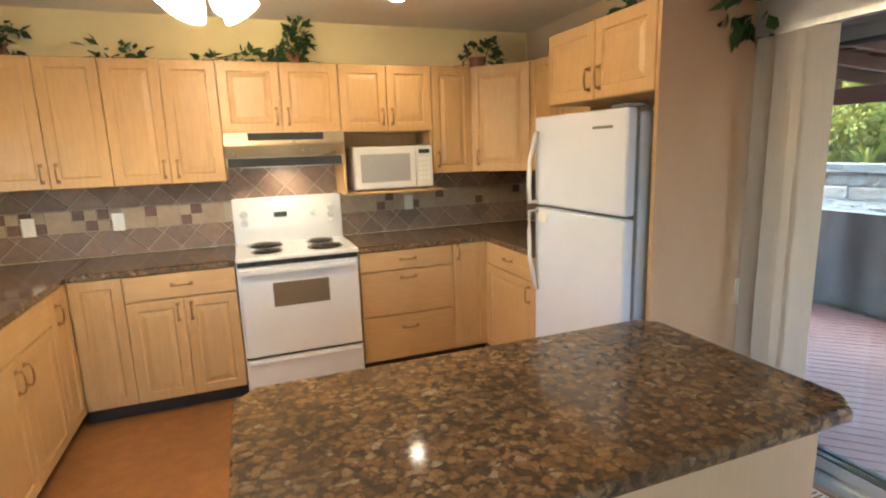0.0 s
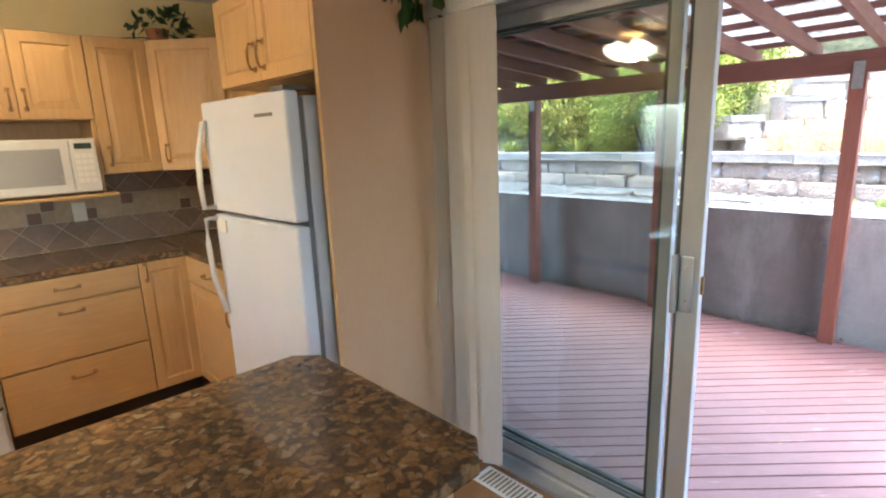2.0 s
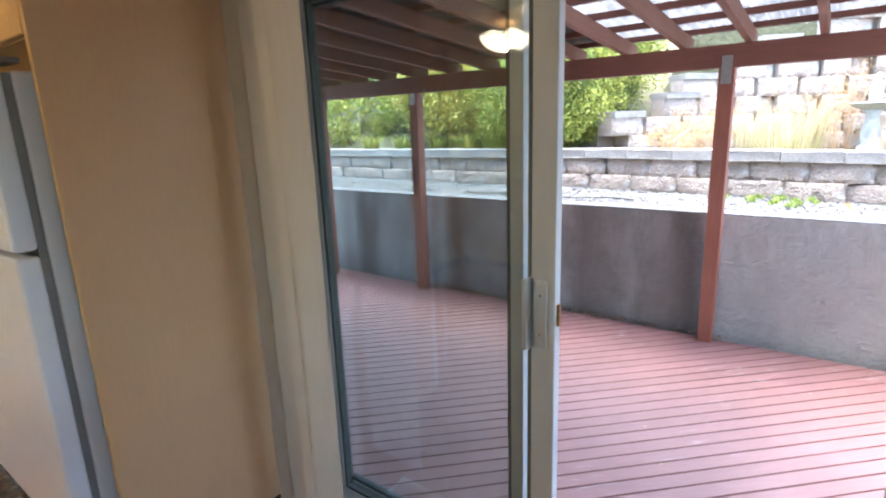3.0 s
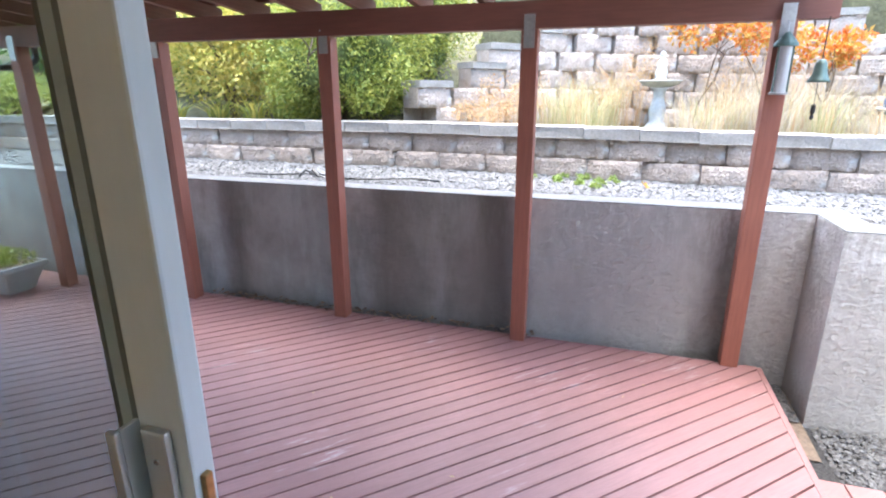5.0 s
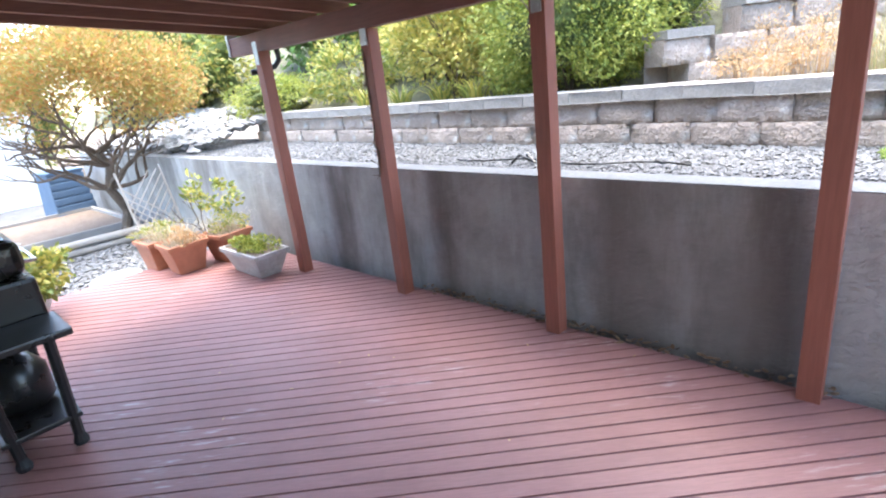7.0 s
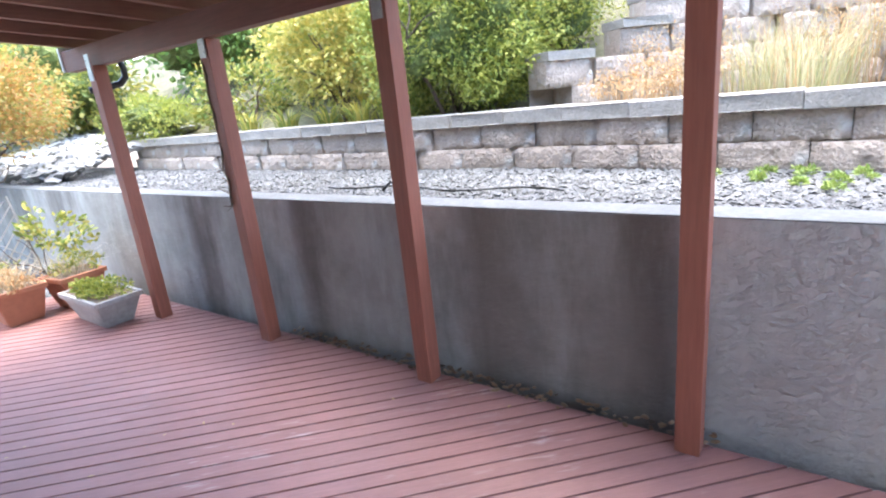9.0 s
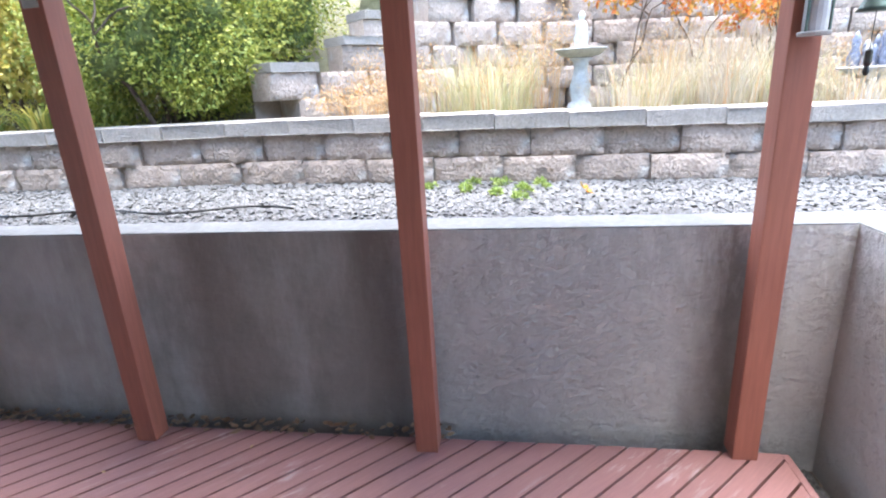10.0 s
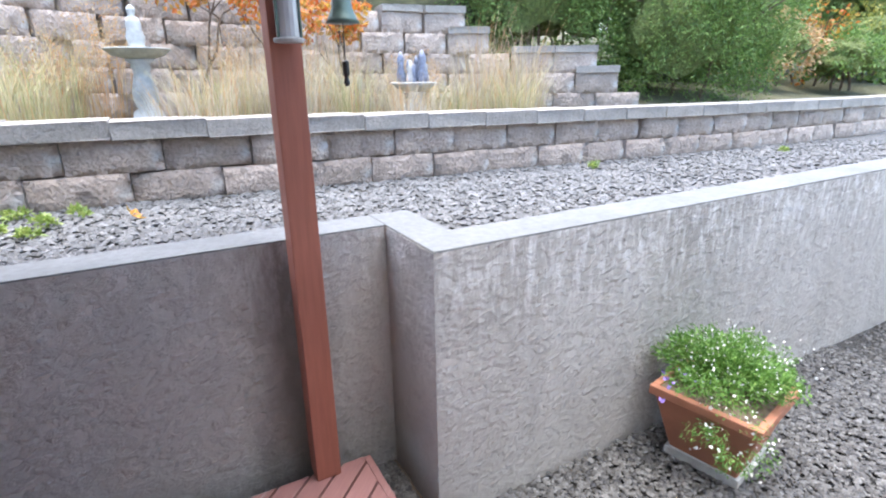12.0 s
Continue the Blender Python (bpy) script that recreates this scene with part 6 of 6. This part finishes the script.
part("bowl", lathe([(0.06, 0.165), (0.13, 0.20), (0.185, 0.235), (0.175, 0.245), (0.05, 0.22)], 24), STONE_GREY, fo, smooth=True)
orn = random.Random(4)
for k in range(9):
    a, q = k * 0.7, 0.03 + 0.075 * orn.random()
    w, h = 0.024 + 0.014 * orn.random(), 0.12 + 0.16 * orn.random()
    part("ornament", lathe([(w, 0.225), (w * 1.2, 0.225 + h * 0.3), (w * 0.6, 0.225 + h * 0.55), (w * 0.85, 0.225 + h * 0.75), (0.004, 0.225 + h)], 10, cx=q * math.cos(a), cy=q * math.sin(a)), BLUE_GLAZE if k % 3 else STONE_GREY, fo, smooth=True)

tufts = [(7.0, 1.25, 0.45, DRY_SHRUB), (7.3, 0.95, 0.50, GREEN_GRASS), (7.0, 0.70, 0.45, GREEN_GRASS), (7.95, 0.55, 0.50, DRY_SHRUB), (7.6, 0.60, 0.6, GREEN_GRASS), (7.9, 0.3, 0.8, DRY_SHRUB),
         (7.0, -0.35, 0.42, GREEN_GRASS), (7.3, -0.55, 0.6, DRY_GRASS), (6.9, -0.75, 0.5, DRY_GRASS), (7.35, -0.95, 0.65, DRY_GRASS), (7.0, -1.15, 0.45, GREEN_GRASS), (7.7, -0.6, 0.7, DRY_SHRUB),
         (7.7, -1.3, 0.7, DRY_GRASS), (7.0, -1.95, 0.35, GREEN_GRASS), (7.3, -2.35, 0.75, DRY_GRASS), (7.1, -2.65, 0.70, DRY_GRASS), (7.45, -2.75, 0.6, DRY_GRASS), (7.8, -2.0, 0.5, DRY_SHRUB),
         (7.25, 1.55, 0.4, DRY_SHRUB), (6.85, 1.6, 0.28, DRY_SHRUB), (7.5, -1.75, 0.45, DRY_GRASS), (6.8, -0.2, 0.35, DRY_GRASS), (6.7, -1.45, 0.3, DRY_GRASS), (6.75, -2.3, 0.4, GREEN_GRASS)]
for k, (x, y, h, m_) in enumerate(tufts):
    x, y = out(x, y)
    if m_ is DRY_SHRUB:
        t_ = thing("dry_shrub", "russet dry shrub in the flower bed", "shrub", x, y, bed_z(y), 0, "bed plants")
        blades("stem_tuft", t_, DRY_SHRUB, (0, 0, 0), 0.16, h * 1.1, 70, 0.0045, 100 + k, 0.6)
        crown("foliage", t_, DRY_SHRUB, (0, 0, h * 0.6), (0.30, 0.30, h * 0.55), 1100, 0.021, 130 + k, lumps=34, width=0.5, shell=0.2)
    else:
        t_ = thing("ornamental_grass", "tuft of tall arching ornamental grass in the flower bed", "grass", x, y, bed_z(y), 0, "bed plants")
        blades("blades", t_, m_, (0, 0, 0), 0.26, h * 1.15, 210, 0.0036, 160 + k, 0.8)
        blades("seed_stalks", t_, DRY_SHRUB, (0, 0, 0), 0.26, h * 1.35, 34, 0.0042, 190 + k, 0.5)
for k, (x, y, h, s) in enumerate(((7.75, -0.85, 0.95, 0.42), (8.0, -0.35, 1.05, 0.35), (7.9, -1.35, 0.75, 0.32))):
    x, y = out(x, y)
    t_ = thing("red_maple_shrub", "orange-red autumn shrub before the block wall", "shrub", x, y, bed_z(y), 0, "bed plants")
    bm = bmesh.new()
    tips = []
    limb(random.Random(60 + k), (0, 0, 0), Vector((0, 0, 1)), h * 0.5, 0.016, 2, bm, tips)
    part("trunk", bm, BARK, t_)
    crown("foliage", t_, RED_LEAF, (0, 0, h), (s, s, s * 0.75), 1100, 0.055, 70 + k, lumps=24, width=0.6, shell=0.3)

for k, (x, y, s) in enumerate(((6.35, 0.60, 0.10), (6.12, 0.47, 0.085), (6.28, 0.38, 0.07), (6.2, 0.8, 0.06), (6.42, 0.78, 0.07), (6.05, 0.62, 0.05), (6.30, 1.02, 0.05), (5.92, 0.50, 0.05), (6.22, -2.62, 0.07), (5.95, -4.4, 0.06))):
    t_ = thing("weed", "small bright green weed growing in the gravel", "weed", x, y, gravel_z(x, y) + 0.01, 0, "gravel weeds")
    crown("foliage", t_, WEED, (0, 0, 0.012), (s * 0.75, s * 0.75, s * 0.4), 130, 0.026, 90 + k, lumps=9, width=0.45, shell=0.1, zmin=0.0)
hose = thing("black_hose", "thin black irrigation hose lying in the gravel", "hose", 0, 0, 0.842)
pts = [(5.72 + 0.05 * math.sin(i * 0.9), 1.6 + i * 0.13, 0.004 * math.sin(i)) for i in range(14)]
bm = tube(pts, 0.006, 6)
tube([(5.70, 2.62, 0.0), (5.66, 2.70, 0.05), (5.62, 2.74, 0.0)], 0.010, 6, bm)
tube([(5.66, 2.58, 0.0), (5.70, 2.66, 0.05), (5.76, 2.72, 0.0)], 0.010, 6, bm)
part("pipe", bm, BLACK, hose)
lv = thing("fallen_leaf", "orange fallen leaf on the gravel", "leaf", 6.12, 0.17, gravel_z(6.12, 0.17) + 0.022)
crown("blade", lv, RED_LEAF, (0, 0, 0.005), (0.04, 0.04, 0.006), 6, 0.05, 99, lumps=4, width=0.8)
lr = random.Random(14)
for k in range(16):
    x, y = lr.uniform(3.3, 5.1), lr.uniform(-0.3, 4.5)
    d_ = tagged(new("fallen_leaf"), "small dry leaf fallen on the deck", "leaf", "deck leaves")
    d_.matrix_basis = pose(x, y, DZ + 0.003, 0, 0, lr.uniform(0, 360))
    V, F = [], []
    leaf_faces(V, F, Vector((0, 0, 0)), Vector((1, 0, 0.1)).normalized(), Vector((0, 0, 1)), lr.uniform(0.02, 0.035), 0.014)
    mesh_from("blade", V, F, DRY_SHRUB, d_)

# ---- shrubs and trees on the slope ----


INNER_GREEN = surf("crown_core_green", (0.13, 0.165, 0.04), 0.4, 1.6, 0.9, 30, 6, bump=1.0, dist=0.05)


def shrub_thing(name, label, x, y, z, r, count, leaf, material, seed, lumps=40, width=0.5, shell=0.55, zmin=-0.6, stem=True, cat="shrub", dense=0.0):
    if y < 2 and x > 6.5:
        far = out(x, y)[0] - 3.45
        k = far / (x - 3.45)
        x, y, z, r = *out(x, y), z + bed_z(y) - 1.17, tuple(v * k for v in r)
    t_ = thing(name, label, cat, x, y, z)
    if stem:
        bm = bmesh.new()
        tips = []
        for k in range(3):
            limb(random.Random(seed + k), (0.1 * k - 0.1, 0.05 * k, -0.05), Vector((0.3 * k - 0.3, 0.2, 1)).normalized(), r[2] * 0.8, 0.022, 2, bm, tips)
        part("trunk", bm, BARK, t_)
    # Solid core closes the crown and stands in for its shaded inside.
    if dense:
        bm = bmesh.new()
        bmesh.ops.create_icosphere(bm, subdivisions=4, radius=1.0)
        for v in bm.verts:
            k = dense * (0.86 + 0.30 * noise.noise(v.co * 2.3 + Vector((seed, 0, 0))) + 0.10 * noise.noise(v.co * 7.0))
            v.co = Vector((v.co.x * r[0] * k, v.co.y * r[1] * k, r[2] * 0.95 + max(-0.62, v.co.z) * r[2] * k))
        part("inner_growth", bm, INNER_GREEN, t_, "solid core standing in for the shaded inner leaves")
    crown("foliage", t_, material, (0, 0, r[2] * 0.95), r, count, leaf, seed, lumps=lumps, width=width, shell=shell, zmin=zmin)
    return t_


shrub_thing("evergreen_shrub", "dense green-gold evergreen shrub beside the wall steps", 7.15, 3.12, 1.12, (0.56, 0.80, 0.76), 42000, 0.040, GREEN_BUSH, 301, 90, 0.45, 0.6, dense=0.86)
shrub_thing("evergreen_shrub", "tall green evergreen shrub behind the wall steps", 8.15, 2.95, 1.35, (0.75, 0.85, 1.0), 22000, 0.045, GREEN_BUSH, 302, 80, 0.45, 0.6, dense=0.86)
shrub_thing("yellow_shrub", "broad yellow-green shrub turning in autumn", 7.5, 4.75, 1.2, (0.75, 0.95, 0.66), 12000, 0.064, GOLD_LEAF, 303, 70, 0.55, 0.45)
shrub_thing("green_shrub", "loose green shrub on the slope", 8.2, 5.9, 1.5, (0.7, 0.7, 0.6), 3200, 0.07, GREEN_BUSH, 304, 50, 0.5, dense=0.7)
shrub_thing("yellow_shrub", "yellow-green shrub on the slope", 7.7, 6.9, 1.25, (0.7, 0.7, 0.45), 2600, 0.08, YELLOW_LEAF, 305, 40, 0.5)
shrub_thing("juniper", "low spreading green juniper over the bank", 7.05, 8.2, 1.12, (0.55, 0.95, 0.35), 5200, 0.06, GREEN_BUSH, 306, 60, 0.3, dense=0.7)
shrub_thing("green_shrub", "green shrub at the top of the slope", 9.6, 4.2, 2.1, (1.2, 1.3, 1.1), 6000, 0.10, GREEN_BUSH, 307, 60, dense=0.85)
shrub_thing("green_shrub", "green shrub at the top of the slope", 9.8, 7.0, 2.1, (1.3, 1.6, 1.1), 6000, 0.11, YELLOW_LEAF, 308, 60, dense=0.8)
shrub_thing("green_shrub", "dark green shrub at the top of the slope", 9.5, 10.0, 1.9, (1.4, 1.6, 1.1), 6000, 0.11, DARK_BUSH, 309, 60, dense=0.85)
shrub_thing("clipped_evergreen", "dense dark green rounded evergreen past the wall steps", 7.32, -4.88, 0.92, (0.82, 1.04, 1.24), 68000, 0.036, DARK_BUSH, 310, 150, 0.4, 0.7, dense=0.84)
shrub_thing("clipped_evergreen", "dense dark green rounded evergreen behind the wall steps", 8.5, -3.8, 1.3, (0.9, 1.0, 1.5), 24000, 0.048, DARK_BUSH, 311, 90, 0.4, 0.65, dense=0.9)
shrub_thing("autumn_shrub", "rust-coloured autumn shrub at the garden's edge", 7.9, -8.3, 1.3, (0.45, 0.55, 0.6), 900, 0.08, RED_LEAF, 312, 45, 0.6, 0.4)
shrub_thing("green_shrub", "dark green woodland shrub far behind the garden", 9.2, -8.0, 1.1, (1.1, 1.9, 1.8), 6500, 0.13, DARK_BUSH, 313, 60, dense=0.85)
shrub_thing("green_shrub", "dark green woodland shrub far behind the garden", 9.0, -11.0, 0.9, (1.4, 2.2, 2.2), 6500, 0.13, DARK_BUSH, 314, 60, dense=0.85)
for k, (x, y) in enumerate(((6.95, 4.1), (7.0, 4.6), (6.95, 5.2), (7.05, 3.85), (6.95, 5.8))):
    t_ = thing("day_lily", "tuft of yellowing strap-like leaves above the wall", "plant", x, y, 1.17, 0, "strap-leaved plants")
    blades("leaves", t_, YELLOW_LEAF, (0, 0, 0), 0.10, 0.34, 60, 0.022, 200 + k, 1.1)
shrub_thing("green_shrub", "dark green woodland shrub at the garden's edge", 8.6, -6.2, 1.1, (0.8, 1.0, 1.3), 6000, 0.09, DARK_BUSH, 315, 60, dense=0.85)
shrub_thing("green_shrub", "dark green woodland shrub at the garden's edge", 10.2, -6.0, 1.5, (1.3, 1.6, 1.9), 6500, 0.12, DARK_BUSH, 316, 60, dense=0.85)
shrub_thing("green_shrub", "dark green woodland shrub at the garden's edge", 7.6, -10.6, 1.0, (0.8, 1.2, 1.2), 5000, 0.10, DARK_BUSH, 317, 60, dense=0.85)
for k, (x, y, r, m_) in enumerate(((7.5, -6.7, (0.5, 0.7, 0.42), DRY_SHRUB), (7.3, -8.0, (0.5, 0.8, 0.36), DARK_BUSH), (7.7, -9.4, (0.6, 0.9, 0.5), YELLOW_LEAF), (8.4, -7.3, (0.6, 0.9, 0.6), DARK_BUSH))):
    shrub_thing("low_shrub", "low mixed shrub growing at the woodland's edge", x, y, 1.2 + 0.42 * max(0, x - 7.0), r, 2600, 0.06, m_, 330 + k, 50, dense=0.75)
sap = thing("birch_sapling", "thin pale bare sapling at the garden's edge", "tree", *out(7.6, -6.6), 1.08)
bm = bmesh.new()
tips = []
limb(random.Random(5), (0, 0, 0), Vector((0.05, 0.1, 1)), 0.8, 0.022, 3, bm, tips)
part("trunk", bm, LATTICE, sap)

# ---- the maple, trellis and garden at the deck's far end ----
mp = thing("japanese_maple", "twisted maple with orange and yellow autumn leaves", "tree", 4.78, 9.0, -0.2)
bm = bmesh.new()
tips = []
mr = random.Random(12)
trunk = [(0, 0, 0), (0.10, -0.05, 0.35), (-0.05, -0.10, 0.7), (0.05, -0.05, 1.0), (-0.05, 0, 1.2)]
tube(trunk, 0.075, 8, bm, 0.055)
for k in range(13):
    a = k * 0.9 + 0.3
    limb(mr, trunk[2 + k % 3], Vector((math.cos(a), math.sin(a), 0.12 + 0.1 * (k % 4))).normalized(), 0.52, 0.036, 3, bm, tips)
part("trunk", bm, BARK, mp)
crown("crown", mp, MAPLE_LEAF, (0.05, -0.05, 2.02), (1.40, 1.40, 0.82), 26000, 0.06, 401, lumps=110, width=0.55, shell=0.45, zmin=-0.35)
tr = thing("trellis", "weathered diamond lattice trellis leaning by the wall", "trellis", 4.66, 7.75, -0.19, 12, rx=-14)
for k in range(-5, 8):
    for s in (1, -1):
        u0 = k * 0.11
        seg = clip([(u0 - 2 * s - 0.010, -2.0), (u0 - 2 * s + 0.010, -2.0), (u0 + 2 * s + 0.010, 2.0), (u0 + 2 * s - 0.010, 2.0)], 0.0, 0.55, 0.05, 0.95)
        if len(seg) >= 3:
            bm = prism(seg, 0, 0.007)
            o = part("slat", bm, LATTICE, tr)
            o.matrix_basis = pose(0, 0.004 * s, 0, 90)
for x0 in (-0.02, 0.55):
    part("stile", box(x0, x0 + 0.02, -0.012, 0.012, 0, 1.0), LATTICE, tr)
for k, (y, z) in enumerate(((8.42, 0.0), (8.72, 0.0), (8.42, 0.10))):
    t_ = thing("garden_timber", "weathered grey timber edging a raised garden bed", "timber", 3.2, y, -0.19 + z, -1.5, "bed timbers")
    part("beam", tube([(0, 0, 0.05), (0.9, 0.01, 0.05), (1.75, 0, 0.05)], 0.05, 10), TIMBER_GREY, t_)
bed = thing("raised_bed", "raised soil bed with a weathered timber frame", "garden bed", 3.4, 9.1, -0.19)
part("soil", box(0.05, 1.55, 0.05, 2.25, 0, 0.12), SOIL, bed)
for args in ((0, 1.6, 0, 0.05), (0, 1.6, 2.25, 2.30), (0, 0.05, 0.05, 2.25), (1.55, 1.6, 0.05, 2.25)):
    part("board", box(*args, 0, 0.17, 0.004), TIMBER_GREY, bed)
st_ = thing("stepping_stone", "pale flat stepping stone beside the deck", "stone", 4.02, 6.75, -0.185)
bm = lathe([(0.24, 0), (0.25, 0.02), (0.23, 0.035)], 14)
for v in bm.verts:
    v.co.x *= 1 + 0.08 * math.sin(3 * math.atan2(v.co.y, v.co.x))
part("slab", bm, STONE_PALE, st_)
cb = thing("compost_bin", "blue-grey slatted plastic compost bin", "compost bin", 4.72, 11.7, -0.19, 8)
bm = frustum(0.62, 0.62, 0, 0.80, 0.52, 0.52)
part("body", bm, BIN_BLUE, cb)
for k in range(6):
    w = 0.64 - 0.10 * (k * 0.13 + 0.07) / 0.8
    part("slat", box(-w / 2, w / 2, -w / 2 - 0.012, -w / 2 + 0.012, 0.03 + k * 0.13, 0.135 + k * 0.13, 0.012), BIN_BLUE, cb)
part("lid", box(-0.29, 0.29, -0.29, 0.29, 0.801, 0.85, 0.015), BIN_BLUE, cb)
fence = thing("garden_fence", "white painted board fence at the garden's end", "fence", 0, 0, 0)
for k in range(52):
    x = -3.0 + k * 0.155
    part("board", box(x, x + 0.147, 14.5, 14.525, -0.2, 1.75 + 0.01 * math.sin(k * 3.1), 0.003), FENCE_WHITE, fence)
for z in (0.2, 1.45):
    part("rail", box(-3.0, 5.05, 14.526, 14.57, z, z + 0.09), FENCE_WHITE, fence)
wf = thing("wooden_fence", "grey weathered board fence beyond the garden", "fence", 0, 0, 0)
for k in range(40):
    x = -6.0 + k * 0.2
    part("board", box(x, x + 0.19, 17.0, 17.03, -0.2, 2.5 + 0.015 * math.sin(k * 2.3), 0.003), FENCE_WOOD, wf)
for z in (0.3, 2.0):
    part("rail", box(-6.0, 2.0, 17.031, 17.08, z, z + 0.09), FENCE_WOOD, wf)
for k, (x, y, s) in enumerate(((1.0, 19.5, 1.9), (4.5, 18.0, 2.0), (8.0, 16.0, 2.0), (-3.0, 20.0, 2.2), (7.8, 12.6, 1.2))):
    shrub_thing("hedge_tree", "tall green hedge tree behind the garden fence", x, y, -0.2 if x < 6 else 1.2, (s, s, s), 5000, 0.14, (GREEN_BUSH, YELLOW_LEAF, DARK_BUSH)[k % 3], 330 + k, 60, cat="tree", dense=0.85)
